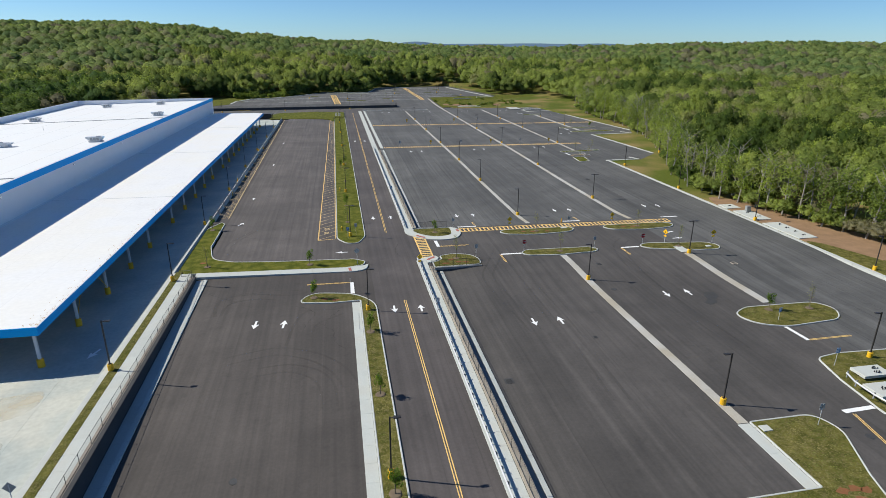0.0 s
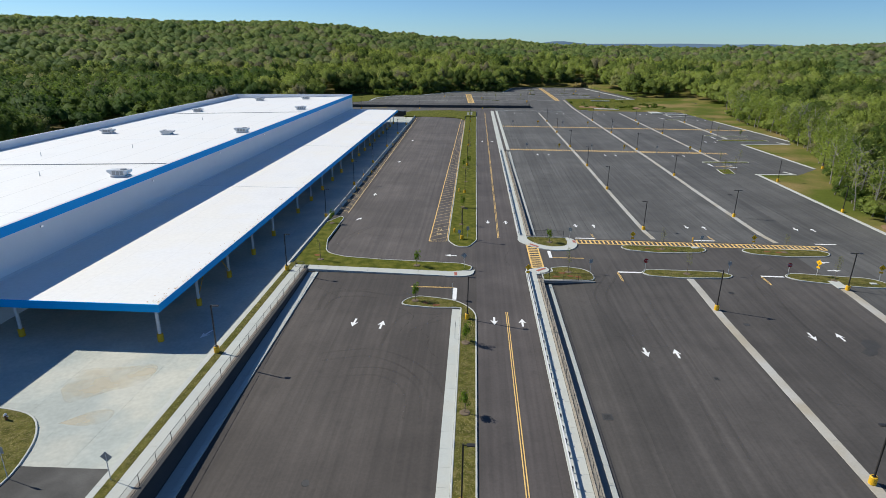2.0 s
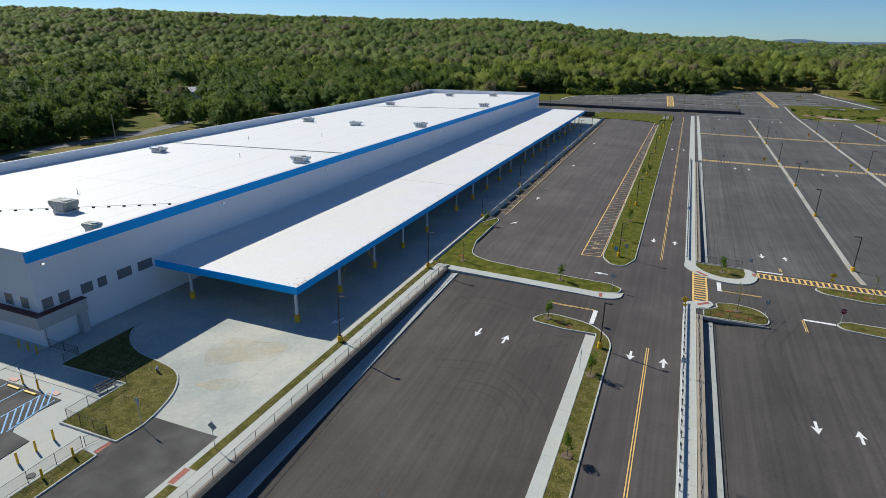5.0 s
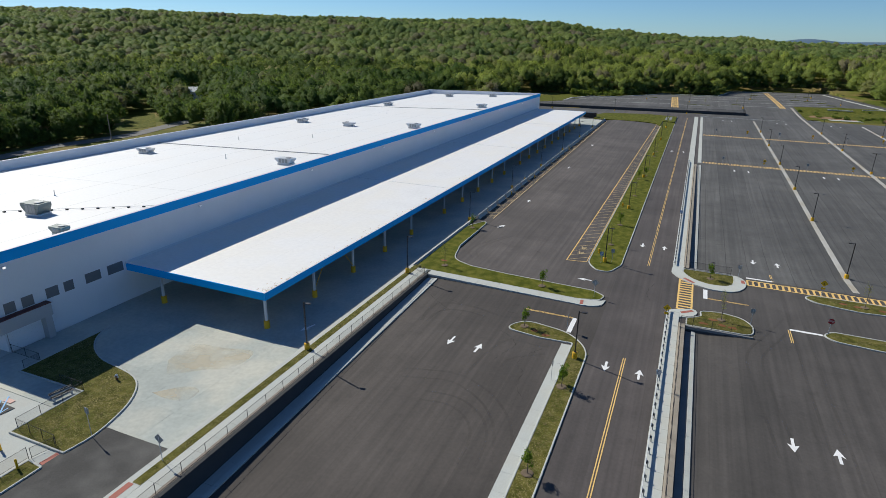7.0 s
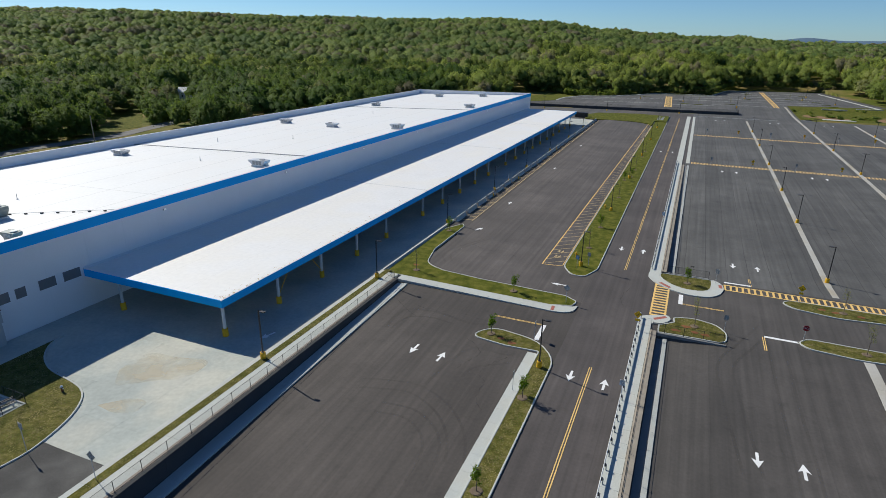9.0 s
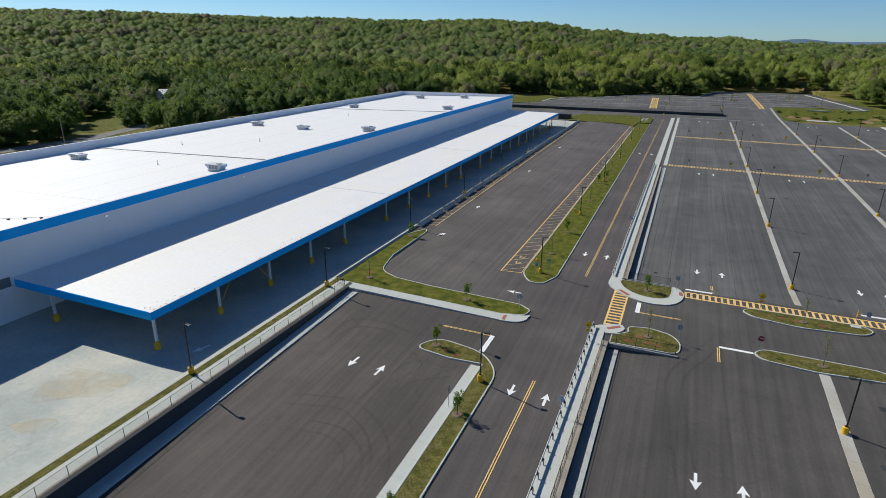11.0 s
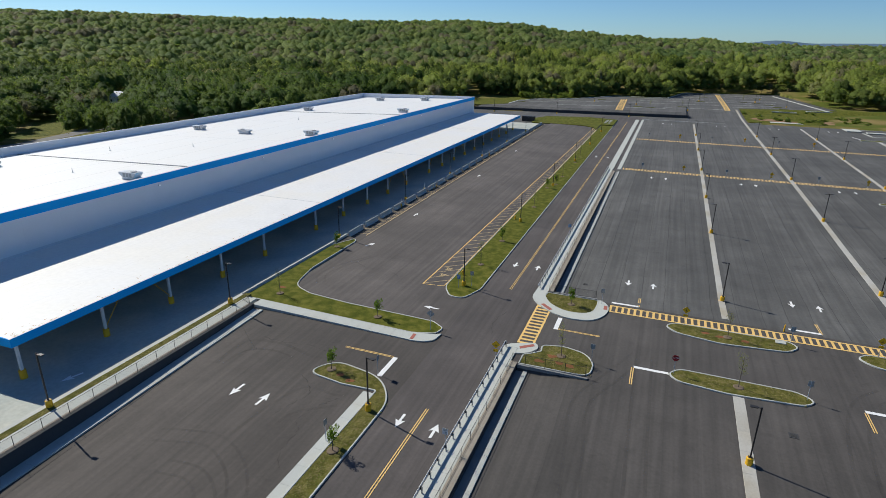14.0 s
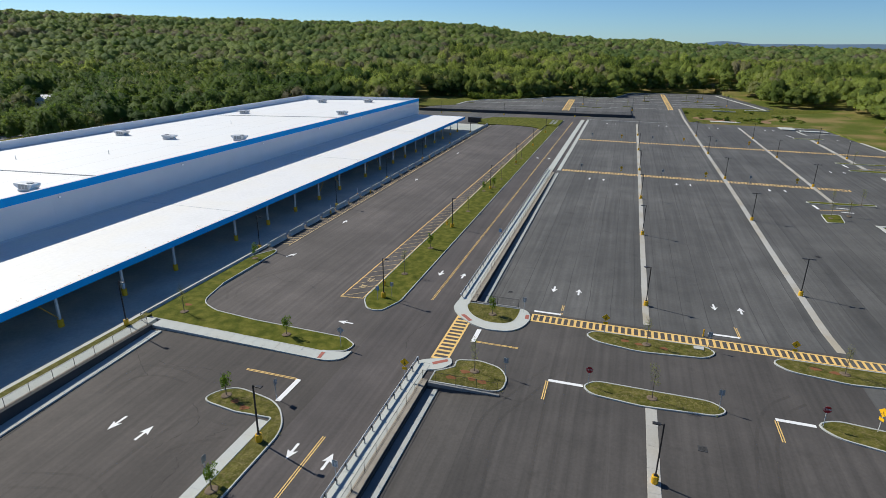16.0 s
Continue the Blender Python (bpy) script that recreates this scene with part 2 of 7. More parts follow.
RED = mat("red_tactile_plate", (0.36, 0.115, 0.085), 0.8, 0.2, 0.6, 20.0, 0.004)
GRASS = mat("grass", (0.083, 0.085, 0.015), 0.95, 1.0, 1.1, 7.5, 0.08, tint=(0.112, 0.102, 0.024), straw=(0.165, 0.138, 0.058))
LAWN = mat("green_lawn", (0.084, 0.099, 0.010), 0.95, 1.0, 0.8, 6.5, 0.07, tint=(0.114, 0.112, 0.018))
VERGE = mat("rough_verge", (0.100, 0.122, 0.018), 0.95, 0.7, 0.05, 2.0, 0.06, tint=(0.200, 0.152, 0.058))
SOIL = mat("bare_soil", (0.27, 0.17, 0.10), 0.95, 0.5, 0.4, 5.0, 0.03)
GRAVEL = mat("tan_gravel", (0.30, 0.26, 0.22), 0.95, 0.5, 0.8, 14.0, 0.02)
MULCH = mat("mulch", (0.22, 0.095, 0.045), 0.95, 0.5, 1.2, 18.0, 0.03)
BARK = mat("bark", (0.17, 0.14, 0.11), 0.95, 0.4, 1.5, 16.0, 0.01)
GLASSD = mat("dark_glazing", (0.03, 0.04, 0.05), 0.12, 0.1, 0.5, 3.0)
WIN = mat("grey_window_panel", (0.16, 0.17, 0.18), 0.25, 0.12, 0.5, 3.0)
BLACK_STAIN = mat("dark_stain", (0.045, 0.044, 0.043), 0.8, 0.5, 1.0, 8.0)
BARK_PALE = mat("pale_bark", (0.30, 0.27, 0.23), 0.95, 0.4, 1.5, 16.0, 0.01)
SIGNRED = mat("sign_red", (0.35, 0.012, 0.02), 0.4, 0.05, 2.0, 9.0)
SIGNY = mat("sign_yellow", (0.92, 0.50, 0.012), 0.4, 0.05, 2.0, 9.0)
SIGNB = mat("sign_blue", (0.09, 0.24, 0.46), 0.4, 0.05, 2.0, 9.0)
SIGNG = mat("sign_back_aluminium", (0.34, 0.35, 0.34), 0.5, 0.1, 2.0, 9.0)
WOODS = leaf_mat("woods_foliage", (0.092, 0.142, 0.036), (0.345, 0.405, 0.116), (0.28, 0.265, 0.17), 1.3)
# darker leaf colours for the western trees, carrying the shade of their near side
DEEPWOODS = leaf_mat("shade_deepened_foliage", (0.058, 0.112, 0.026), (0.150, 0.212, 0.046), (0.17, 0.165, 0.10), 1.3, 0.48)
# ridge leaves made paler and cooler, with the distance haze put into their colour
FARWOODS = leaf_mat("haze_paled_ridge_foliage", (0.160, 0.236, 0.088), (0.308, 0.368, 0.132), (0.26, 0.245, 0.17), 0.7)
LEAF = leaf_mat("leaf", (0.090, 0.170, 0.022), (0.200, 0.270, 0.050), (0.26, 0.27, 0.12), 6.0)


# ---- builders ----
def mesh_of(name, verts, faces, material):
    me = bpy.data.meshes.new(name)
    me.from_pydata([tuple(v) for v in verts], [], [tuple(f) for f in faces])
    me.materials.append(material)
    me.update()
    return me


def thing(name, label, category, group="", kind="", at=None):
    ob = new(name)
    if at is not None:
        ob.matrix_basis = at
    return tagged(ob, label, category, group, kind)


def part(name, bm, material, parent, label="", smooth=False):
    me = bpy.data.meshes.new(name)
    bmesh.ops.recalc_face_normals(bm, faces=bm.faces)
    bm.to_mesh(me)
    bm.free()
    me.materials.append(material)
    if smooth:
        me.polygons.foreach_set("use_smooth", [True] * len(me.polygons))
    ob = new(name, me)
    ob.parent = parent
    return tagged(ob, label)


def solo(name, bm, material, label, category, kind="", group=""):
    ob = part(name, bm, material, None)
    return tagged(ob, label, category, group, kind)


def box(bm, x0, x1, y0, y1, z0, z1, bevel=0.0):
    vs = [bm.verts.new(p) for p in ((x0, y0, z0), (x1, y0, z0), (x1, y1, z0), (x0, y1, z0), (x0, y0, z1), (x1, y0, z1), (x1, y1, z1), (x0, y1, z1))]
    fs = [bm.faces.new([vs[k] for k in q]) for q in ((3, 2, 1, 0), (4, 5, 6, 7), (0, 1, 5, 4), (1, 2, 6, 5), (2, 3, 7, 6), (3, 0, 4, 7))]
    if bevel:
        es = list({e for f in fs for e in f.edges})
        bmesh.ops.bevel(bm, geom=es, offset=bevel, segments=2, affect="EDGES", profile=0.5)
    return bm


def boxed(*a, **k):
    return box(bmesh.new(), *a, **k)


def tube(bm, pts, radii, n=8, cap=True):
    """A round bar through the points."""
    rings = []
    pts = [Vector(p) for p in pts]
    for k, p in enumerate(pts):
        d = (pts[min(k + 1, len(pts) - 1)] - pts[max(k - 1, 0)]).normalized()
        a = d.orthogonal().normalized() if abs(d.z) < 0.9 else Vector((1, 0, 0))
        a = (a - d * a.dot(d)).normalized()
        c = d.cross(a)
        r = radii[k] if isinstance(radii, (list, tuple)) else radii
        rings.append([bm.verts.new(p + (a * math.cos(2 * math.pi * j / n) + c * math.sin(2 * math.pi * j / n)) * r) for j in range(n)])
    for r0, r1 in zip(rings, rings[1:]):
        for j in range(n):
            bm.faces.new((r0[j], r0[(j + 1) % n], r1[(j + 1) % n], r1[j]))
    if cap:
        bm.faces.new(rings[0][::-1])
        bm.faces.new(rings[-1])
    return bm


def rounded(pts, r, n=6):
    """The closed outline with its corners rounded; r is one radius or one for each corner."""
    out = []
    m = len(pts)
    for k in range(m):
        p, a, c = Vector(pts[k]), Vector(pts[k - 1]), Vector(pts[(k + 1) % m])
        rr = r[k] if isinstance(r, (list, tuple)) else r
        u, v = (a - p), (c - p)
        ang = u.angle(v)
        d = min(rr / math.tan(ang / 2), u.length * 0.48, v.length * 0.48)
        s, e = p + u.normalized() * d, p + v.normalized() * d
        if rr < 0.01:
            out.append((p.x, p.y))
            continue
        for j in range(n + 1):
            w = j / n
            q = s * (1 - w) ** 2 + p * 2 * w * (1 - w) + e * w * w
            out.append((q.x, q.y))
    return out


def curved(pts, n=5):
    """A smooth line through the points."""
    p = [Vector(q) for q in pts]
    p = [p[0] * 2 - p[1]] + p + [p[-1] * 2 - p[-2]]
    out = []
    for a, b, c, d in zip(p, p[1:], p[2:], p[3:]):
        for k in range(n):
            u = k / n
            out.append(0.5 * (2 * b + (c - a) * u + (2 * a - 5 * b + 4 * c - d) * u * u + (3 * b - a - 3 * c + d) * u ** 3))
    return [tuple(q) for q in out] + [tuple(p[-2])]


def area2(pts):
    return sum(a[0] * b[1] - b[0] * a[1] for a, b in zip(pts, pts[1:] + pts[:1]))


def inset(pts, d):
    """The outline moved inwards by d (outline anticlockwise)."""
    out = []
    m = len(pts)
    for k in range(m):
        a, p, c = Vector(pts[k - 1]), Vector(pts[k]), Vector(pts[(k + 1) % m])
        u, v = (p - a), (c - p)
        if u.length < 1e-6 or v.length < 1e-6:
            u = v = c - a
        n1, n2 = Vector((-u.y, u.x)).normalized(), Vector((-v.y, v.x)).normalized()
        nn = (n1 + n2)
        nn = nn.normalized() / max(0.5, (nn.normalized()).dot(n1)) if nn.length > 1e-6 else n1
        q = p + nn * d
        out.append((q.x, q.y))
    return out


def smooth(a, b, x):
    w = min(1.0, max(0.0, (x - a) / (b - a)))
    return w * w * (3 - 2 * w)


# ---- levels of the ground ----
def west(x, y):
    """Pavement level between the canopy and the walk beside the road."""
    u = min(1.0, max(0.0, (-7 - x) / 20))
    if y < 79:
        return u * (0.17 - (79 - y) * 0.030)
    if y > 330:
        return far_level(x, y)
    return 0.3 * u


def far_level(x, y):
    if x < 28:
        return 0.0 if y < 345.8 + (x - 28) * 0.1 else 1.3
    return 1.3 * smooth(346, 400, y)


def east(x, y):
    """Pavement level of the lots beyond the walk."""
    g = smooth(8, 16, x)
    if y < 80:
        near = -0.6 if y < 78.7 else 0.0
        return near * (1 - g) - 0.42 * g * smooth(80, 66, y)
    if y < 101:
        return 0.0
    if y < 200:
        return -0.7 * (1 - g) * (196 - min(y, 196)) / 95 - 0.45 * g * smooth(101, 109, y) * smooth(195, 130, y) * smooth(80, 68, x)
    return far_level(x, y) if y > 330 else 0.0


def level(x, y):
    return west(x, y) if x < 7.15 else east(x, y)


def sheet(name, xs, ys, zfun, material):
    verts = [(x, y, zfun(x, y)) for y in ys for x in xs]
    n = len(xs)
    faces = [(j * n + i, j * n + i + 1, (j + 1) * n + i + 1, (j + 1) * n + i) for j in range(len(ys) - 1) for i in range(n - 1)]
    return new(name, mesh_of(name, verts, faces, material))


def steps(a, b, d):
    n = max(1, round((b - a) / d))
    return [a + (b - a) * k / n for k in range(n + 1)]


SKYLINE = ((-75, 1.4), (-60, 1.6), (-50, 1.7), (-42, 1.65), (-33, 1.55), (-25, 1.5), (-18, 1.7), (-13, 1.4), (-8, 0.9), (-3, 0.5), (2, 0.25), (7, 0.0), (14, -0.1), (22, -0.05), (27, 0.1), (33, 0.35), (40, 0.4), (50, 0.3), (75, 0.3))


def terrain(x, y):
    """Level of the land round the site: low near it, rising to the wooded ridge."""
    az, r = math.degrees(math.atan2(x, y)), math.hypot(x, y)
    e = 0.3
    for (a0, e0), (a1, e1) in zip(SKYLINE, SKYLINE[1:]):
        if a0 <= az <= a1:
            e = e0 + (e1 - e0) * smooth(a0, a1, az)
    if abs(az) > 75:
        e = 1.4 if az < 0 else 0.3
    top = 1000 * math.tan(radians(e)) + 36 - 15.5
    lump = noise.noise((x / 130, y / 130, 3.0)) * 3.5 * smooth(250, 600, r)
    return smooth(330, 1000, r) * top + lump


def east_edge(y):
    """Where the pavement ends towards the eastern woods."""
    for (y0, x0), (y1, x1) in zip(EDGE, EDGE[1:]):
        if y0 <= y <= y1:
            return x0 + (x1 - x0) * (y - y0) / (y1 - y0)
    return 80.0


EDGE = ((-200, 80), (165.5, 80), (166.5, 91), (176, 101.8), (178, 102), (222, 99.2), (224, 118), (233, 122), (296, 116), (336, 113), (338, 56), (396, 56), (399, 107), (410, 107), (531, 88))


def site(x, y):
    """1 inside the built site, 0 outside."""
    return min(smooth(-132, -126, x), smooth(east_edge(y) + 0.3, east_edge(y) - 0.3, x), smooth(-86, -78, x) if y > 380 else 1.0, smooth(532, 526, y) if x > 20 else smooth(470, 462, y), smooth(-130, -120, y))


def ground_level(x, y):
    w = site(x, y)
    t = terrain(x, y) if w < 1 else 0.0
    return (level(x, y) - 0.9) * w + (t + 0.08) * (1 - w)


gx = [-4200, -2500, -1600, -1200] + steps(-1000, -250, 30) + steps(-240, -130, 10) + steps(-126, 70, 7) + steps(72, 130, 1.5) + steps(140, 260, 12) + steps(290, 1000, 30) + [1200, 1600, 2500, 4200]
gy = [-600, -300, -140, -128, -118] + steps(-100, 330, 8) + steps(338, 520, 6) + steps(540, 1000, 20) + [1100, 1250, 1600, 2300, 3300, 4600]
tagged(sheet("ground", gx, gy, ground_level, VERGE), "grassy ground with worn brown patches", "ground", kind="structure")
ys = [y for y in steps(-60, 78, 2)] + [78.5, 78.9] + steps(80, 100, 2) + [100.9, 101.1] + steps(102, 345, 3) + [345.9, 346.1] + steps(348, 500, 6)
wys = [y for y in ys if y < 338] + [339.0]
tagged(sheet("asphalt_lot_west", steps(-31.2, -3.6, 1.6), [y for y in wys if y <= 84], west, ASPHALT), "dark brownish asphalt lot with faint wheel streaks", "parking lot", kind="structure")
tagged(sheet("asphalt_lot_north", steps(-31.2, -3.6, 1.6), [y for y in wys if y >= 84], west, ASPHALT_N), "grey-brown asphalt lot beside the canopy", "parking lot", kind="structure")
tagged(sheet("asphalt_road", steps(-3.6, 7.15, 1.6), wys, west, ASPHALT_R), "grey asphalt road with faint wheel streaks", "road", kind="structure")
lot_xs = [7.15] + steps(8, 20, 2) + steps(24, 80, 4)
tagged(sheet("asphalt_east", [x for x in lot_xs if x < 53] + [54.1], [y for y in ys if y < 101], east, ASPHALT_E), "dark brownish-grey asphalt parking lot with wheel marks", "parking lot", kind="structure")
tagged(sheet("asphalt_aisle", [54.1] + [x for x in lot_xs if x > 55], [y for y in ys if y < 101], east, ASPHALT_F), "paler bluish-grey asphalt of the outer aisle", "parking lot", kind="structure")
tagged(sheet("asphalt_lots", lot_xs, [100.9] + [y for y in ys if 101 < y < 338] + [338.9], east, ASPHALT_F), "paler grey asphalt parking lot with long paving seams", "parking lot", kind="structure")


def paved(name, outline, z, label, material=None):
    """A flat asphalt field of any outline."""
    bm = bmesh.new()
    f = bm.faces.new([bm.verts.new((x, y, z)) for x, y in outline])
    f.normal_update()
    bmesh.ops.triangulate(bm, faces=[f], ngon_method="EAR_CLIP")
    ob = part(name, bm, material or ASPHALT_F, None)
    return tagged(ob, label, "parking lot", kind="structure")


paved("asphalt_side", [(80, 165.4), (92, 165.9), (102.8, 175.8), (99.9, 222.2), (118.6, 224.0), (122, 233), (116, 296), (113, 336), (80, 339)], 0.0, "grey asphalt parking bays beside the woods")
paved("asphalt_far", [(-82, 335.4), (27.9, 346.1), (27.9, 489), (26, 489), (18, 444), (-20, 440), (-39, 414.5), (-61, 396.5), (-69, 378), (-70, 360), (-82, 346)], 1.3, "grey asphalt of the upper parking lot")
sheet_far = sheet("asphalt_ramp", steps(27.9, 56, 4), steps(338.9, 503, 6), lambda x, y: 1.3 * smooth(346, 400, y), ASPHALT_F)
tagged(sheet_far, "grey asphalt ramp up to the far lot", "parking lot", kind="structure")
paved("asphalt_far_side", [(56, 397), (107, 409), (91, 512), (56, 504)], 1.3, "grey asphalt of the far parking lot")
paved("asphalt_cross", [(-31.2, 339.0), (27.9, 339.0), (27.9, 345.6), (-31.2, 339.6)], 0.0, "grey asphalt before the far wall")
paved("asphalt_north", [(-120, 289), (-31.2, 289), (-31.2, 339.6), (-84, 334.3), (-120, 346)], 0.02, "grey asphalt lane behind the warehouse")


# ---- paint, kerbs and islands ----
def paint(bm, pts, lift=0.02):
    """A flat painted polygon (four corners), laid on the pavement in short lengths."""
    a, b, c, d = [Vector(p) for p in pts]
    n = max(1, int((d - a).length / 3), int((c - b).length / 3))
    last = None
    for k in range(n + 1):
        w = k / n
        row = []
        for p, q in ((a, d), (b, c)):
            v = p.lerp(q, w)
            row.append(bm.verts.new((v.x, v.y, level(v.x, v.y) + lift)))
        if last:
            bm.faces.new((last[0], last[1], row[1], row[0]))
        last = row
    return bm


def stripe(bm, p, q, w, lift=0.02):
    p, q = Vector(p), Vector(q)
    s = (q - p).normalized()
    s = Vector((-s.y, s.x)) * w / 2
    return paint(bm, (p - s, p + s, q + s, q - s), lift)


def marking(name, bm, material, label, category="road marking", group=""):
    ob = part(name, bm, material, None)
    return tagged(ob, label, category, group, "structure")


bm = bmesh.new()
for k in (-0.12, 0.12):
    stripe(bm, (0.62 + k, -40), (0.62 + k, 66.8), 0.11)
    stripe(bm, (0.66 + k, 100), (1.2 + k, 318), 0.085)
marking("centre_line", bm, YPAINT, "double yellow centre line painted along the road")


def arrow(x, y, turn=0, s=1.0):
    """Straight lane arrow, 2.6 m long; turn 0 points away along the road."""
    bm = bmesh.new()
    pts = [(-0.16, -1.25), (0.16, -1.25), (0.16, 0.12), (0.6, -0.12), (0, 1.3), (-0.6, -0.12), (-0.16, 0.12)]
    c, n = math.cos(radians(turn)) * s, math.sin(radians(turn)) * s
    vs = []
    for px, py in pts:
        X, Y = x + c * px - n * py, y + n * px + c * py
        vs.append(bm.verts.new((X, Y, level(X, Y) + 0.022)))
    bm.faces.new((vs[0], vs[1], vs[2], vs[6]))
    bm.faces.new((vs[2], vs[3], vs[4]))
    bm.faces.new((vs[6], vs[2], vs[4]))
    bm.faces.new((vs[5], vs[6], vs[4]))
    return marking("lane_arrow", bm, WPAINT, "white straight arrow painted on asphalt", group="lane arrows")


for x, y, a in ((-20.2, 62.5, 176), (-16.4, 62.0, -4), (-1.2, 64.0, 180), (2.6, 63.7, 0), (17.5, 57.6, 180), (21.3, 57.5, 0), (40.8, 63.4, 180), (44.5, 63.5, 0),
                (-1.2, 110.5, 180), (2.6, 110.5, 0), (17.4, 111.0, 180), (21.2, 111.0, 0), (40.8, 112.0, 180), (44.4, 111.8, 0), (63.6, 112.6, 180), (67.0, 112.2, 0),
                (-28.5, 109.2, -25), (-28.6, 130.4, 0), (-27.8, 172.5, 0), (-28, 215, 0), (-8.2, 89.3, 90), (17.5, 192, 180), (21.3, 192, 0), (40.7, 193.5, 180), (44.3, 193.5, 0),
                (64, 194.8, 180), (67.8, 195, 0), (-1.2, 218, 180), (2.6, 218, 0), (17.4, 318, 180), (21.2, 318, 0), (40.8, 319, 180), (44.4, 319, 0), (63.1, 320.5, 180), (66.6, 320.5, 0), (86.5, 322.2, 180), (90, 322.2, 0), (109.5, 300, 180), (113.6, 300.4, 0), (87.2, 227.8, 180), (90.9, 227.7, 0), (-38.2, 57.0, 160), (57.4, 91.2, 95), (57.1, 87.3, -85)):
    ob = arrow(x, y, a, 0.9)
    if x < -35:
        ob.location.z = 0.215 - level(x, y)


def crosswalk(name, x0, x1, y0, y1, along, pitch, bar, label):
    """Ladder crossing; along: 'x' if one walks along x."""
    bm = bmesh.new()
    e = 0.26
    if along == "x":
        stripe(bm, (x0, y0 + e / 2), (x1, y0 + e / 2), e, 0.020)
        stripe(bm, (x0, y1 - e / 2), (x1, y1 - e / 2), e, 0.020)
        k = x0
        while k < x1:
            paint(bm, ((k, y0 + e), (k + bar, y0 + e), (k + bar, y1 - e), (k, y1 - e)))
            k += pitch
    else:
        stripe(bm, (x0 + e / 2, y0), (x0 + e / 2, y1), e, 0.020)
        stripe(bm, (x1 - e / 2, y0), (x1 - e / 2, y1), e, 0.020)
        k = y0
        while k < y1 - bar:
            paint(bm, ((x0 + e, k), (x1 - e, k), (x1 - e, k + bar), (x0 + e, k + bar)))
            k += pitch
    return marking(name, bm, YPAINT, label)


crosswalk("crosswalk", 5.7, 7.9, 84.2, 96.4, "y", 0.95, 0.42, "orange-yellow ladder crosswalk over the side road")
crosswalk("crosswalk", 15.6, 62.0, 97.9, 100.2, "x", 0.84, 0.33, "long orange-yellow ladder crosswalk in front of the lots")
crosswalk("crosswalk", 8.8, 85.0, 200.4, 202.6, "x", 0.9, 0.38, "orange-yellow ladder crosswalk across the parking rows")
crosswalk("crosswalk", 8.8, 118.0, 262.5, 264.7, "x", 1.0, 0.45, "worn orange-yellow ladder crosswalk across the parking rows")

bm = bmesh.new()
for a, b, w in (((-6.9, 70.5), (-6.9, 74.9), 0.6), ((9.6, 93.2), (9.6, 89.6), 0.6), ((20.0, 83.7), (23.9, 83.7), 0.5), ((15.7, 101.2), (19.5, 101.2), 0.5),
                ((38.8, 101.8), (42.7, 101.8), 0.5), ((43.3, 83.7), (47.0, 83.7), 0.5), ((51.0, 50.5), (51.2, 46.6), 0.55), ((42.8, 32.2), (46.7, 32.4), 0.6), ((61.5, 101.5), (65.5, 101.5), 0.5)):
    stripe(bm, a, b, w, 0.024)
marking("stop_line", bm, WPAINT, "white stop bars painted at the junctions")
bm = bmesh.new()
for a, b in (((-13.8, 74.9), (-7.2, 74.9)), ((9.8, 89.8), (15.4, 89.8)), ((19.9, 83.5), (19.9, 79.7)), ((19.5, 101.2), (19.5, 104.8)), ((42.7, 101.8), (42.7, 105.4)), ((43.3, 83.5), (43.3, 79.9)), ((51.4, 46.7), (57.8, 46.8)), ((43.6, 31.7), (41.4, 20))):
    for k in (-0.11, 0.11):
        d = (Vector(b) - Vector(a)).normalized()
        n = Vector((-d.y, d.x)) * k
        stripe(bm, Vector(a) + n, Vector(b) + n, 0.11)
marking("junction_line", bm, YPAINT, "short double yellow lines beside the stop bars")

# hatched loading strip beside the long median, and the line along the dock kerb
bm = bmesh.new()
stripe(bm, (-12.6, 96.6), (-10.9, 288), 0.19)
stripe(bm, (-12.6, 96.6), (-9.2, 97.2), 0.15)
stripe(bm, (-9.28, 97.4), (-9.2, 288), 0.12)
marking("hatching_border", bm, YPAINT, "yellow border lines of the hatched strip")
bm = bmesh.new()
k = 96.9
while k < 284:
    xl = -12.55 + (k - 96.6) * 0.0121
    stripe(bm, (xl, k), (-9.15, k + 2.9), 0.115, 0.026)
    k += 2.45
marking("hatching", bm, YPALE, "yellow diagonal hatching beside the long grass median")
bm = bmesh.new()
stripe(bm, (-31.7, 113.5), (-33.0, 287), 0.16)
for k in range(140):
    stripe(bm, (-33.95, 113.6 + k * 1.22), (-31.75 - k * 0.0087, 114.7 + k * 1.22), 0.12, 0.024)
marking("dock_line", bm, YPALE, "yellow line and ticks along the loading kerb")


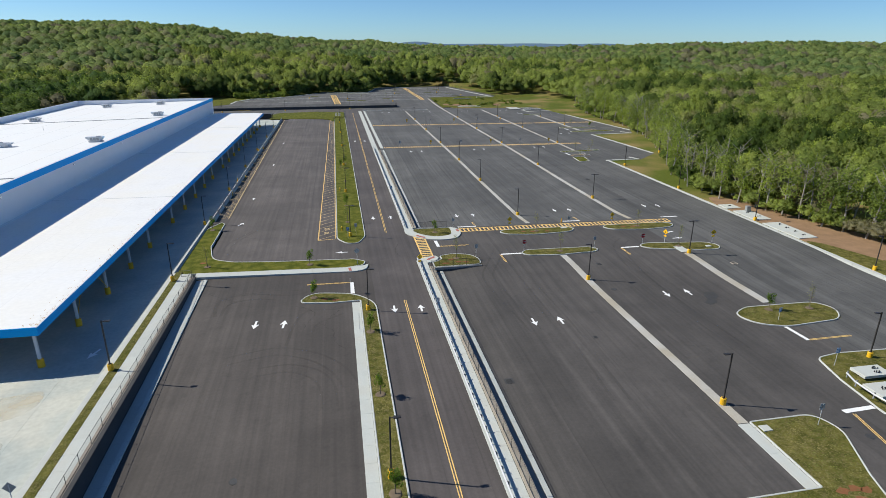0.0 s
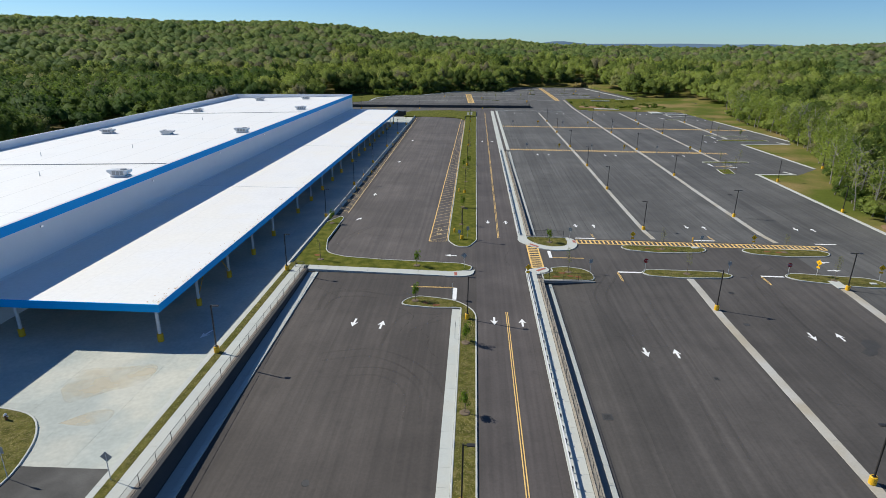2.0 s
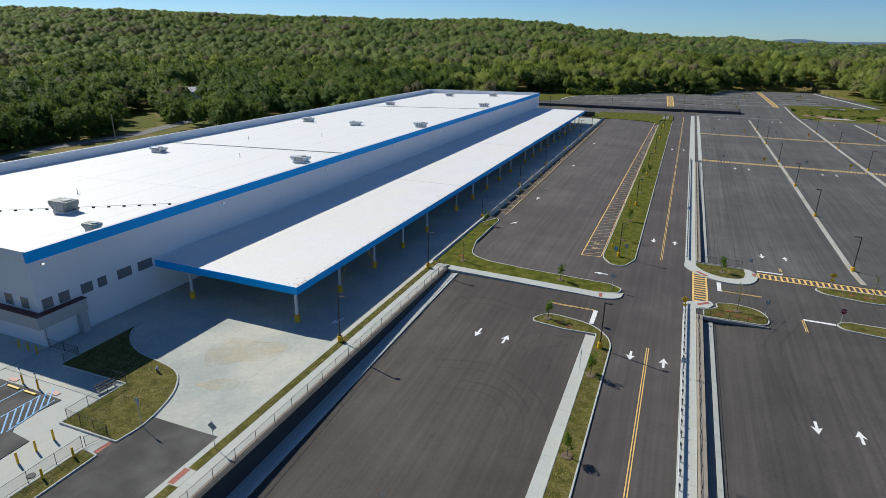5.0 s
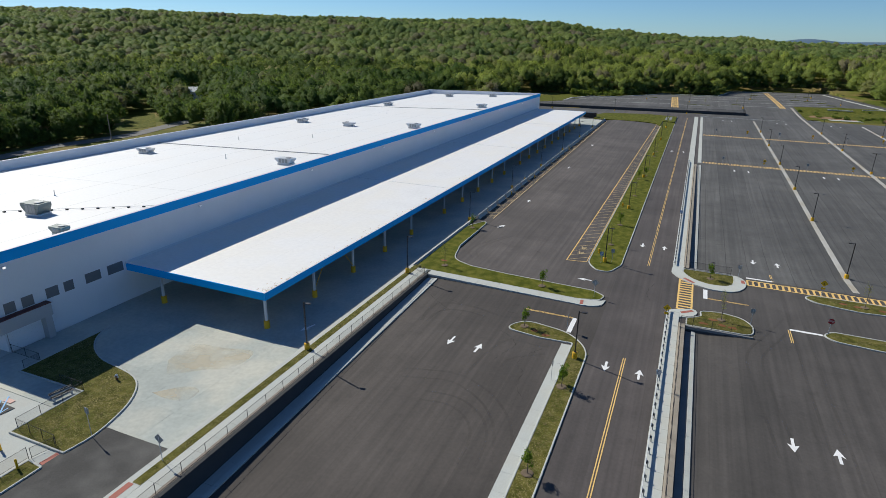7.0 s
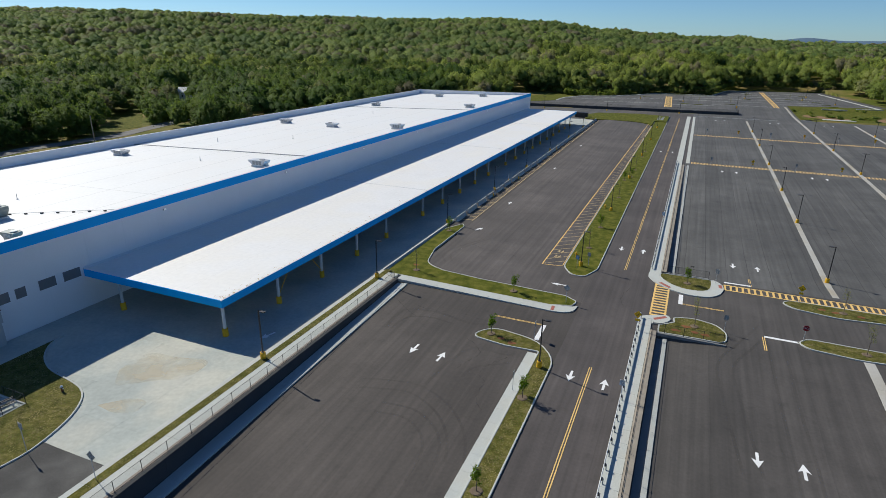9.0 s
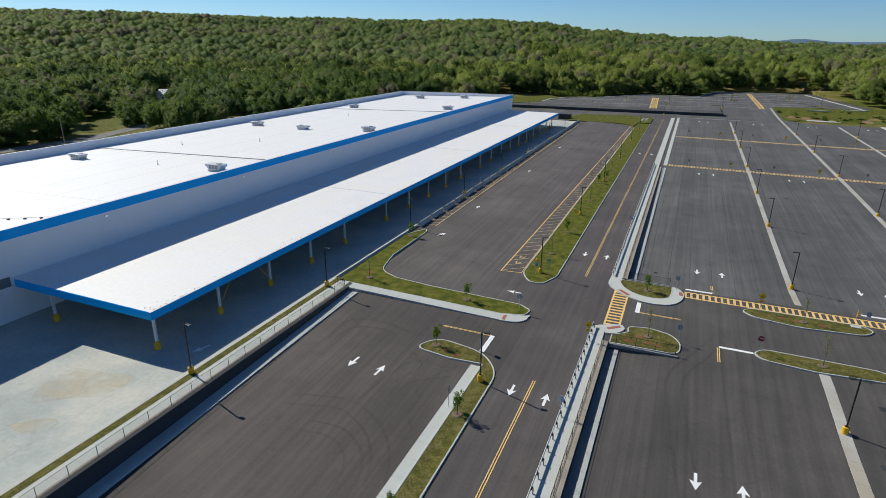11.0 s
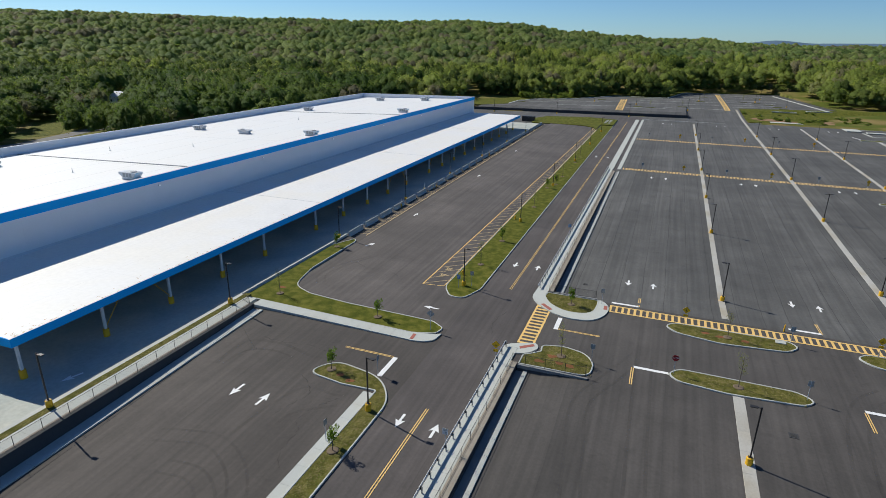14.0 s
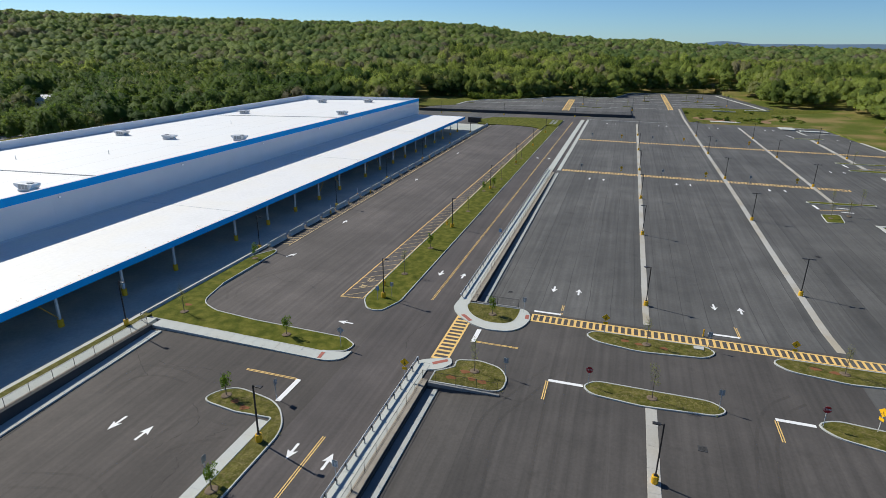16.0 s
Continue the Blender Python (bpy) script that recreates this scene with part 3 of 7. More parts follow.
def island(name, pts, r, material, label, h=0.15, w=0.18, lift=0.05, kerb_label="pale concrete kerb", zf=None):
    """A kerbed bed: kerb ring with thickness, and the planted top."""
    pts = list(pts)
    if area2(pts) < 0:
        pts = pts[::-1]
        r = r[::-1] if isinstance(r, (list, tuple)) else r
    zf = zf or level
    outer = rounded(pts, r)
    inner = inset(outer, w)
    base = thing(name, label, "planting bed", "kerbed islands", "structure")
    bm = bmesh.new()
    rows = []
    o2, i2 = inset(outer, 0.03), inset(outer, w - 0.03)
    for ring, dz in ((outer, -0.3), (outer, h - 0.03), (o2, h), (i2, h), (inner, h - 0.03), (inner, -0.2)):
        rows.append([bm.verts.new((x, y, zf(x, y) + dz)) for x, y in ring])
    m = len(outer)
    for a, b in zip(rows, rows[1:]):
        for k in range(m):
            bm.faces.new((a[k], a[(k + 1) % m], b[(k + 1) % m], b[k]))
    part("kerb", bm, KERB, base, kerb_label)
    bm = bmesh.new()
    f = bm.faces.new([bm.verts.new((x, y, zf(x, y) + h - 0.04)) for x, y in outer])
    f.normal_update()
    bmesh.ops.triangulate(bm, faces=[f], ngon_method="EAR_CLIP")
    part("turf", bm, material, base)
    return base


def turf_tufts(name, pts, count, material, seed, label, zf=None):
    """Loose blades and tufts over a bed."""
    rnd = random.Random(seed)
    xs, ys = [p[0] for p in pts], [p[1] for p in pts]
    v, f = [], []
    m = len(pts)
    tries = 0
    while len(f) < count and tries < count * 6:
        tries += 1
        x, y = rnd.uniform(min(xs), max(xs)), rnd.uniform(min(ys), max(ys))
        inside = False
        for k in range(m):
            (x0, y0), (x1, y1) = pts[k - 1], pts[k]
            if (y0 > y) != (y1 > y) and x < (x1 - x0) * (y - y0) / (y1 - y0) + x0:
                inside = not inside
        if not inside:
            continue
        z = (zf or level)(x, y) + 0.108
        a, s = rnd.uniform(0, 6.28), rnd.uniform(0.04, 0.12)
        dx, dy = math.cos(a) * s, math.sin(a) * s
        b = len(v)
        v += [(x - dx, y - dy, z), (x + dx, y + dy, z), (x + rnd.uniform(-.14, .14), y + rnd.uniform(-.14, .14), z + rnd.uniform(0.008, 0.03))]
        f.append((b, b + 1, b + 2))
    return tagged(new(name, mesh_of(name, v, f, material)), label, "grass", kind="stuff")


TUFT = mat("dry_grass_tufts", (0.10, 0.12, 0.025), 0.95, 0.5, 0.3, 6.0, tint=(0.20, 0.17, 0.07), island=0.45)
ISL_A = [(-15.2, 68.2), (-13.0, 71.6), (-6.4, 70.3), (-3.6, 66.5), (-3.5, -38), (-5.9, -38), (-5.9, 67.6), (-10, 67.4)]
island("grass_island", ISL_A, [3, 3, 6.0, 6.0, 0.5, 0.2, 0.2, 1.0], GRASS, "narrow kerbed grass island between lot and road")
ISL_B = [(-34.9, 81.6), (-34.9, 106), (-32.6, 111.0), (-31.7, 109.5), (-31.7, 95), (-30.2, 88.0), (-26.5, 86.3), (-20, 85.7), (-6.2, 85.4), (-4.2, 84.0), (-4.6, 82.2), (-7.7, 81.2)]
island("grass_island", ISL_B, [0.1, 4, 0.8, 2, 4, 5, 4, 4, 1.5, 1.0, 1.0, 1.0], LAWN, "long L-shaped kerbed lawn at the end of the lot")
ISL_M = [(-9.1, 97.0), (-7.2, 93.9), (-5.0, 93.9), (-3.5, 98), (-3.5, 165), (-3.4, 321), (-9.0, 321), (-9.1, 140)]
island("grass_island", ISL_M, [5, 4, 4, 5, 30, 0.5, 0.5, 30], LAWN, "long kerbed grass median beside the road")
BEND_IN = curved([(6.2, 101.0), (6.15, 99.3), (7.5, 96.95), (9.8, 95.5), (12.2, 95.55), (13.5, 96.65), (13.92, 98.7), (13.9, 101.0)])
ISL_C = BEND_IN
island("grass_island", inset(ISL_C, 0.004), 0.0, GRASS, "small kerbed grass bed at the corner of the walk")
ISL_D = [(7.12, 79.05), (7.12, 81.45), (7.95, 82.0), (9.0, 83.0), (8.8, 84.6), (11.5, 85.3), (14.4, 84.5), (15.6, 82.4), (15.5, 79.3)]
island("grass_island", ISL_D, [0.1, 0.2, 0.5, 0.4, 0.8, 3, 3, 3, 2], GRASS, "small kerbed grass bed above the retaining wall")
ISL_E = [(23.1, 96.3), (24.4, 97.7), (38.2, 97.7), (39.3, 96.3), (37.9, 94.5), (30, 93.6), (24.6, 94.6)]
island("grass_island", ISL_E, [4, 4, 4, 4, 4, 8, 4], GRASS, "slim kerbed grass island beside the long crosswalk")
ISL_F = [(23.7, 83.6), (25.0, 85.2), (37.4, 85.0), (38.9, 83.5), (37.6, 82.2), (30, 81.6), (24.8, 82.2)]
island("grass_island", ISL_F, [4, 4, 4, 4, 4, 8, 4], GRASS, "slim kerbed grass island across the head of two lots")
ISL_J = [(46.9, 84.0), (49.0, 85.4), (61.0, 84.0), (62.6, 82.0), (61.3, 79.8), (57, 80.0), (48.4, 82.1)]
island("grass_island", ISL_J, [4, 4, 4, 4, 4, 6, 4], GRASS, "slim kerbed grass island with a lamp beside it")
ISL_K = [(45.3, 96.2), (46.6, 97.6), (60.0, 97.6), (61.5, 96.0), (60, 94.2), (53, 93.4), (46.8, 94.4)]
island("grass_island", ISL_K, [4, 4, 4, 4, 4, 8, 4], GRASS, "slim kerbed grass island beside the long crosswalk")
ISL_G = [(46.4, 55.2), (49.5, 57.0), (61.0, 57.0), (62.6, 54.4), (60.6, 51.2), (51, 50.3), (47.4, 52.0)]
island("grass_island", ISL_G, [4, 4, 4, 4, 4, 8, 4], GRASS, "rounded kerbed grass island with two saplings")
ISL_H = [(48.6, 42.4), (52, 43.0), (68, 42.6), (68, 16), (50, 18), (46.6, 30.5), (47.4, 37.5)]
island("grass_island", ISL_H, [1.5, 2, 1, 1, 2, 8, 4], GRASS, "broad kerbed lawn at the side drive")
ISL_I = [(31.72, 32.3), (39.2, 32.4), (40.2, 29.5), (37.4, 23.5), (35.5, 18), (22, 20.5), (22, 22.8), (31.72, 22.95)]
island("grass_island", ISL_I, [0.3, 2.2, 3, 5, 2, 0.5, 0.5, 0.1], GRASS, "broad kerbed grass corner with bare patches")
for nm, pts, cnt in (("a", [p for p in ISL_A if p[1] > 20] + [(-5.9, 30), (-3.5, 30)], 0), ("b", ISL_I, 5200), ("c", ISL_G, 1800), ("d", ISL_F, 900), ("e", ISL_E, 900), ("f", ISL_D, 900), ("g", ISL_H, 3000), ("h", ISL_A, 0)):
    if cnt:
        turf_tufts("grass_tufts", pts, cnt, TUFT, ord(nm), "dry yellow-green grass tufts on a kerbed bed")
turf_tufts("grass_tufts", [(-5.8, 20), (-3.6, 20), (-3.6, 66), (-5.8, 66)], 4000, TUFT, 7, "dry yellow-green grass tufts along the narrow island")


# ---- slabs, strips and walks ----
def slab_row(owner, x0, x1, y0, y1, pitch, material, top, thick=0.12, gap=0.02, along="y", name="slab", cross=False):
    """Cast slabs in a row with open joints, each one a piece."""
    n = max(1, round((y1 - y0 if along == "y" else x1 - x0) / pitch))
    d = (y1 - y0 if along == "y" else x1 - x0) / n
    cache = {}
    for k in range(n):
        if along == "y":
            cx, cy, sx, sy = (x0 + x1) / 2, y0 + (k + 0.5) * d, x1 - x0, d - gap
        else:
            cx, cy, sx, sy = x0 + (k + 0.5) * d, (y0 + y1) / 2, d - gap, y1 - y0
        key = (round(sx, 3), round(sy, 3))
        if key not in cache:
            b = bmesh.new()
            box(b, -sx / 2, sx / 2, -sy / 2, sy / 2, -thick, 0)
            es = [e for e in b.edges if all(v.co.z > -0.01 for v in e.verts)]
            bmesh.ops.bevel(b, geom=es, offset=0.004 if gap < 0.005 else 0.012, segments=1, affect="EDGES")
            me = bpy.data.meshes.new(name)
            b.to_mesh(me)
            b.free()
            me.materials.append(material)
            cache[key] = me
        ob = new(name, cache[key])
        z0 = top(cx, cy - sy / 2) if along == "y" else top(cx - sx / 2, cy)
        z1 = top(cx, cy + sy / 2) if along == "y" else top(cx + sx / 2, cy)
        tilt = math.atan2(z1 - z0, sy if along == "y" else sx)
        rot = Matrix.Rotation(tilt, 4, "X") if along == "y" else Matrix.Rotation(-tilt, 4, "Y")
        zm = (z0 + z1) / 2
        if cross:
            za, zb = top(x0, cy), top(x1, cy)
            rot = rot @ Matrix.Rotation(-math.atan2(zb - za, sx), 4, "Y")
            zm = (za + zb) / 2
        ob.matrix_basis = Matrix.Translation((cx, cy, zm)) @ rot
        ob.parent = owner


LATE = []   # rows of slabs are laid last


def strip(label, x0, x1, y0, y1, pitch=3.0, lift=0.03, name="concrete_strip", material=None):
    o = thing(name, label, "pavement", "concrete strips", "structure")
    LATE.append((o, x0, x1, y0, y1, pitch, material or STRIPC, lambda x, y: level(x, y) + lift))
    return o


strip("pale concrete strip along the narrow grass island", -7.1, -5.92, -38, 67.2, 2.5, material=CONCRETE)
strip("pale concrete strip between two parking lots", 30.5, 31.65, 32.2, 81.6)
strip("broad white concrete end of a strip beside the lawn", 30.35, 31.66, 23.0, 32.1, 4.5, material=CONCRETE)
strip("pale concrete strip between two parking lots", 30.6, 31.5, 101.8, 322, 4.5)
strip("pale concrete strip between two parking lots", 53.4, 54.8, 58.0, 79.2)
strip("white concrete slab running into the slim island", 53.15, 54.85, 79.25, 82.2, 3.2, 0.18, material=CONCRETE)
strip("pale concrete strip between two parking lots", 53.8, 54.85, 101.5, 390, 5)
strip("pale concrete strip between two parking lots", 75.8, 76.8, 184, 327, 5)
strip("pale concrete strip between far parking bays", 98.4, 99.8, 236, 300, 5)




# two small yellow marks painted among the hatching
for x, y in ((-11.0, 101.2), (-11.0, 104.0)):
    bm = bmesh.new()
    for k in (-0.32, 0.32):
        stripe(bm, (x - 0.55, y + k), (x + 0.5, y + k * 0.7), 0.16, 0.03)
        stripe(bm, (x + k * 0.5, y - 0.6), (x + k * 1.2, y + 0.7), 0.13, 0.034)
    marking("pavement_symbol", bm, YPALE, "small worn yellow painted symbol among the hatching", "road marking", "painted symbols")

# tyre marks
def tyre_track(pts, w=0.22, gauge=0.0):
    """A soft curved wheel track through a few points."""
    p = [Vector(q) for q in pts]
    p = [p[0] * 2 - p[1]] + p + [p[-1] * 2 - p[-2]]
    line = []
    for a, b, c, d in zip(p, p[1:], p[2:], p[3:]):
        for k in range(7):
            u = k / 7
            line.append(0.5 * (2 * b + (c - a) * u + (2 * a - 5 * b + 4 * c - d) * u * u + (3 * b - a - 3 * c + d) * u ** 3))
    bm = bmesh.new()
    for off in ((0.0,) if not gauge else (-gauge / 2, gauge / 2)):
        rows = []
        for k, q in enumerate(line):
            t = (line[min(k + 1, len(line) - 1)] - line[max(k - 1, 0)]).normalized()
            n = Vector((-t.y, t.x))
            e = [q + n * (off - w / 2), q + n * (off + w / 2)]
            rows.append([bm.verts.new((v.x, v.y, level(v.x, v.y) + 0.012)) for v in e])
        for a, b in zip(rows, rows[1:]):
            bm.faces.new((a[0], a[1], b[1], b[0]))
    return marking("tyre_mark", bm, TYRE, "faint dark curved tyre mark on asphalt", "tyre mark", "tyre marks")


for q, w, g in (([(-22.5, 53.6), (-19.9, 54.3), (-16.2, 54.7), (-12, 52.4), (-9.2, 48.9), (-7.7, 44.8)], 0.3, 1.7), ([(-18.6, 50.4), (-15, 50.5), (-12, 48.6), (-10.5, 45.6), (-10.2, 41)], 0.3, 1.6),
                ([(-26, 66), (-26.4, 69.4), (-25.4, 71.9), (-21.2, 72.5), (-16.1, 71.4), (-12.5, 72.6)], 0.5, 0), ([(-25.3, 66), (-24.6, 69.6), (-21.5, 70.8), (-17.8, 70.2)], 0.35, 0),
                ([(-15.7, 56), (-14.9, 62), (-13.3, 65.6), (-9.6, 65.4), (-7.8, 66.4)], 0.4, 0), ([(-12.6, 55), (-12.2, 60.6), (-9.8, 62.8), (-8.2, 64)], 0.4, 0), 
                ([(-25.5, 104), (-28.6, 97.6), (-29.3, 93), (-27.4, 89.6)], 0.4, 0), ([(-24, 106), (-27, 99), (-28.2, 94), (-26.6, 90.4)], 0.35, 0), ([(33.6, 50.8), (34.2, 48.6), (35.8, 47.6), (37.6, 47.6)], 0.25, 0),
                ([(17, 55), (15.8, 66), (15.2, 74), (17.6, 80), (21, 88)], 0.35, 1.7), ([(20.8, 38), (21.6, 54), (21.3, 70), (21.0, 90)], 0.35, 1.8),
                ([(41.2, 46), (40.6, 60), (40.9, 74), (43, 84), (47, 89)], 0.35, 1.8), ([(19.6, 61.2), (19.9, 59.4), (21.2, 58.9), (22.4, 59.6)], 0.2, 0)):
    tyre_track(q, w, g)
# thin wandering cracks
rnd = random.Random(77)
for q in ([(-8.9, 65.0), (-9.9, 63.5), (-10.7, 61.8), (-11.0, 60.2), (-9.9, 59.2), (-9.8, 57.5), (-9.4, 55.3), (-8.4, 53.6)], [(-15.2, 67.6), (-12.4, 64.9), (-13.0, 62.4), (-13.7, 60.4)],
          [(-24.7, 73.2), (-21.5, 72.9), (-18.5, 73.5), (-14.5, 73.0)], [(-29.2, 74.4), (-25.2, 71.3), (-23.6, 70.3)], [(-26.4, 100.2), (-23.0, 98.6), (-20.6, 99.4), (-17.4, 97.8)], [(2.2, 92.6), (1.4, 88.8), (2.0, 85.2)]):
    bm = bmesh.new()
    line = [Vector(v) + Vector((rnd.gauss(0, 0.09), rnd.gauss(0, 0.09))) for v in curved(q, 7)]
    prev = None
    for a, b in zip(line, line[1:] + [line[-1] * 2 - line[-2]]):
        n = (b - a).normalized().orthogonal() * rnd.uniform(0.025, 0.065)
        cur = [bm.verts.new((v.x, v.y, level(v.x, v.y) + 0.013)) for v in (a - n, a + n)]
        if prev:
            bm.faces.new((prev[0], prev[1], cur[1], cur[0]))
        prev = cur
    marking("crack", bm, CRACK, "thin wandering dark crack in asphalt", "crack", "asphalt cracks")
APRON_Z, WALK_Z = 0.12, 0.72


def apron(x, y=0):
    """The apron is flat and rises a little towards the kerb."""
    return APRON_Z + 0.16 * min(1.0, max(0.0, (x + 39.8) / 4.4))


# ---- retaining walls and walks ----
def prism(bm, quad0, quad1):
    """A solid between two cross-sections with as many corners each."""
    a = [bm.verts.new(p) for p in quad0]
    b = [bm.verts.new(p) for p in quad1]
    n = len(a)
    for k in range(n):
        bm.faces.new((a[k], a[(k + 1) % n], b[(k + 1) % n], b[k]))
    bm.faces.new(a[::-1])
    bm.faces.new(b)
    return bm


def wall(name, x0, x1, y0, y1, ztop, zfoot, label, lip=0.04, material=None, cap=None):
    """A cast wall along y with a cap lip."""
    w = thing(name, label, "retaining wall", "", "structure")
    bm = bmesh.new()
    n = max(1, round((y1 - y0) / 7.5))
    for k in range(n):
        a, b = y0 + (y1 - y0) * k / n, y0 + (y1 - y0) * (k + 1) / n - 0.015
        prism(bm, [(x0, a, zfoot), (x1, a, zfoot), (x1, a, ztop), (x0, a, ztop)], [(x0, b, zfoot), (x1, b, zfoot), (x1, b, ztop), (x0, b, ztop)])
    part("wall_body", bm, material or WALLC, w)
    bm = bmesh.new()
    box(bm, x0 - lip, x1 + lip, y0, y1, ztop, ztop + 0.1, 0.015)
    part("wall_cap", bm, cap or WALLC, w, "weathered tan concrete cap")
    return w


wall("retaining_wall_west", -31.45, -31.1, -40, 79.3, 0.74, -3.5, "concrete retaining wall below the fence, coloured dark for its shade")
wall("retaining_wall_road", 6.25, 7.05, -40, 79.2, 0.16, -1.6, "concrete retaining wall with tan top between walk and lower lot", 0.0, cap=CAPC)
wall("retaining_wall_lot", 6.25, 7.05, 101.2, 196, 0.16, -1.4, "concrete retaining wall with tan top along the sunken lot", 0.0, cap=CAPC)
bm = boxed(7.15, 15.3, 78.72, 79.0, -1.5, 0.14, 0.015)
solo("retaining_wall_return", bm, WALLM, "short concrete wall under the fenced grass bed", "retaining wall", "structure")
bm = boxed(7.15, 13.6, 101.2, 101.5, -1.5, 0.14, 0.015)
solo("retaining_wall_return", bm, WALLM, "short concrete wall behind the corner bed", "retaining wall", "structure")

# gutter floors at the foot of the walls, each with a low kerb along the lot
def channel(name, label, x0, x1, x2, y0, y1, lvl):
    g = thing(name, label, "kerb", "", "structure")
    # eastern floors get the darker concrete, so wall shade is partly painted
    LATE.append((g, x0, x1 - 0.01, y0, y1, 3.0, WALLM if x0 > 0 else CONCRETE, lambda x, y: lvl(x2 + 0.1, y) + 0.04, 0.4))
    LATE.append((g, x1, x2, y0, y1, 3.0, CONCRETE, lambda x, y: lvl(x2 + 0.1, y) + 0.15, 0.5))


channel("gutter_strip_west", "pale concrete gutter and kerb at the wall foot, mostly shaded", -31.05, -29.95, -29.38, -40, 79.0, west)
channel("gutter_strip_road", "concrete gutter coloured dark for shade, with a sunlit kerb at the wall foot", 7.06, 7.92, 8.42, -40, 78.6, east)
channel("gutter_strip_lot", "concrete gutter coloured dark for shade, with a sunlit kerb along the sunken lot", 7.06, 7.82, 8.3, 101.6, 196, east)

# walks
w1 = thing("walk_apron", "pale concrete walk between grass strip and fence", "pavement", "", "structure")
LATE.append((w1, -33.72, -32.0, -40, 81.0, 2.2, CONCRETE, lambda x, y: WALK_Z, 0.5))
w2 = thing("walk_lot", "pale concrete walk along the lawn's edge", "pavement", "", "structure")
LATE.append((w2, -31.4, -8.2, 79.4, 81.2, 1.6, CONCRETE, lambda x, y: 0.15 + max(0.0, (-8 - x) / 23.4) * 0.5, 0.4, "x"))
w3 = thing("walk_road", "pale concrete walk beside the guardrail", "pavement", "", "structure")
LATE.append((w3, 4.5, 6.22, -40, 82.6, 2.2, CONCRETE, lambda x, y: 0.15))
w4 = thing("walk_road_far", "pale concrete walk beside the long guardrail", "pavement", "", "structure")
LATE.append((w4, 4.5, 6.22, 101, 326, 2.2, CONCRETE, lambda x, y: 0.15))
w5 = thing("walk_lot_far", "pale concrete strip beside the far walk", "pavement", "", "structure")
LATE.append((w5, 7.3, 8.4, 200, 326, 4, CONCRETE, lambda x, y: 0.1))


def flat(name, pts, z, thick, material, label, category="pavement", kind="structure", r=0.0):
    pts = list(pts)
    if area2(pts) < 0:
        pts = pts[::-1]
    if r:
        pts = rounded(pts, r)
    bm = bmesh.new()
    t = [bm.verts.new((x, y, z)) for x, y in pts]
    b = [bm.verts.new((x, y, z - thick)) for x, y in pts]
    bm.faces.new(t)
    bm.faces.new(b[::-1])
    for k in range(len(pts)):
        bm.faces.new((b[k], b[(k + 1) % len(pts)], t[(k + 1) % len(pts)], t[k]))
    return solo(name, bm, material, label, category, kind)


flat("corner_walk", curved([(4.48, 101.0), (4.5, 98.5), (5.8, 96.25), (7.85, 94.5), (9.95, 93.5), (11.8, 93.4), (13.5, 93.85), (14.75, 95.15), (15.45, 97.1), (15.5, 98.9), (15.0, 100.2), (14.2, 101.0)]) + BEND_IN[::-1], 0.155, 0.3, CONCRETE, "pale curved concrete walk round the corner bed")
flat("corner_walk", curved([(4.5, 82.62), (5.1, 83.3), (6.4, 84.0), (8.0, 84.6), (8.55, 83.8)]) + curved([(8.5, 83.2), (7.9, 82.2), (7.1, 81.6), (6.24, 81.3)]) + [(6.24, 82.62)], 0.155, 0.3, CONCRETE, "pale concrete landing at the crosswalk")
flat("tactile_plate", [(6.15, 96.35), (7.7, 94.8), (8.1, 95.2), (6.6, 96.7)], 0.17, 0.02, RED, "brick-red tactile plate at the crosswalk", "tactile paving")
flat("tactile_plate", [(14.85, 98.0), (15.38, 98.0), (15.3, 99.3), (14.8, 99.3)], 0.17, 0.02, RED, "brick-red tactile plate at the crosswalk", "tactile paving")
flat("tactile_plate", [(6.3, 83.0), (7.8, 84.25), (8.1, 83.8), (6.55, 82.5)], 0.17, 0.02, RED, "brick-red tactile plate at the crosswalk", "tactile paving")
flat("tactile_plate", [(-7.2, 79.6), (-6.75, 79.6), (-6.85, 81.0), (-7.3, 81.0)], 0.18, 0.02, RED, "brick-red tactile plate on the walk", "tactile paving")
flat("corner_walk", curved([(-8.2, 79.4), (-6.6, 79.35), (-5.2, 79.7), (-4.2, 80.6), (-3.9, 82.4)]) + [(-4.6, 81.9), (-8.2, 81.2)], 0.16, 0.3, CONCRETE, "pale rounded end of the walk")

# apron under and before the canopy
flat("apron_base", [(-66.4, 30), (-35.3, 30), (-35.3, 290), (-66.4, 290)], APRON_Z - 0.05, 0.8, CONCRETE, "concrete bed of the loading apron")
flat("apron_base", [(-66.4, -40), (-31.4, -40), (-31.4, 30), (-66.4, 30)], APRON_Z - 0.05, 0.8, CONCRETE, "concrete bed before the building")
ap = thing("loading_apron", "pale concrete loading apron with saw-cut joints and faint rust stains", "pavement", "", "structure")
for k in range(7):
    a = -66.35 + k * 4.43
    LATE.append((ap, a, a + 4.424, 32.2, 104.0, 4.5, APRON, apron, 0.12, "y", True))
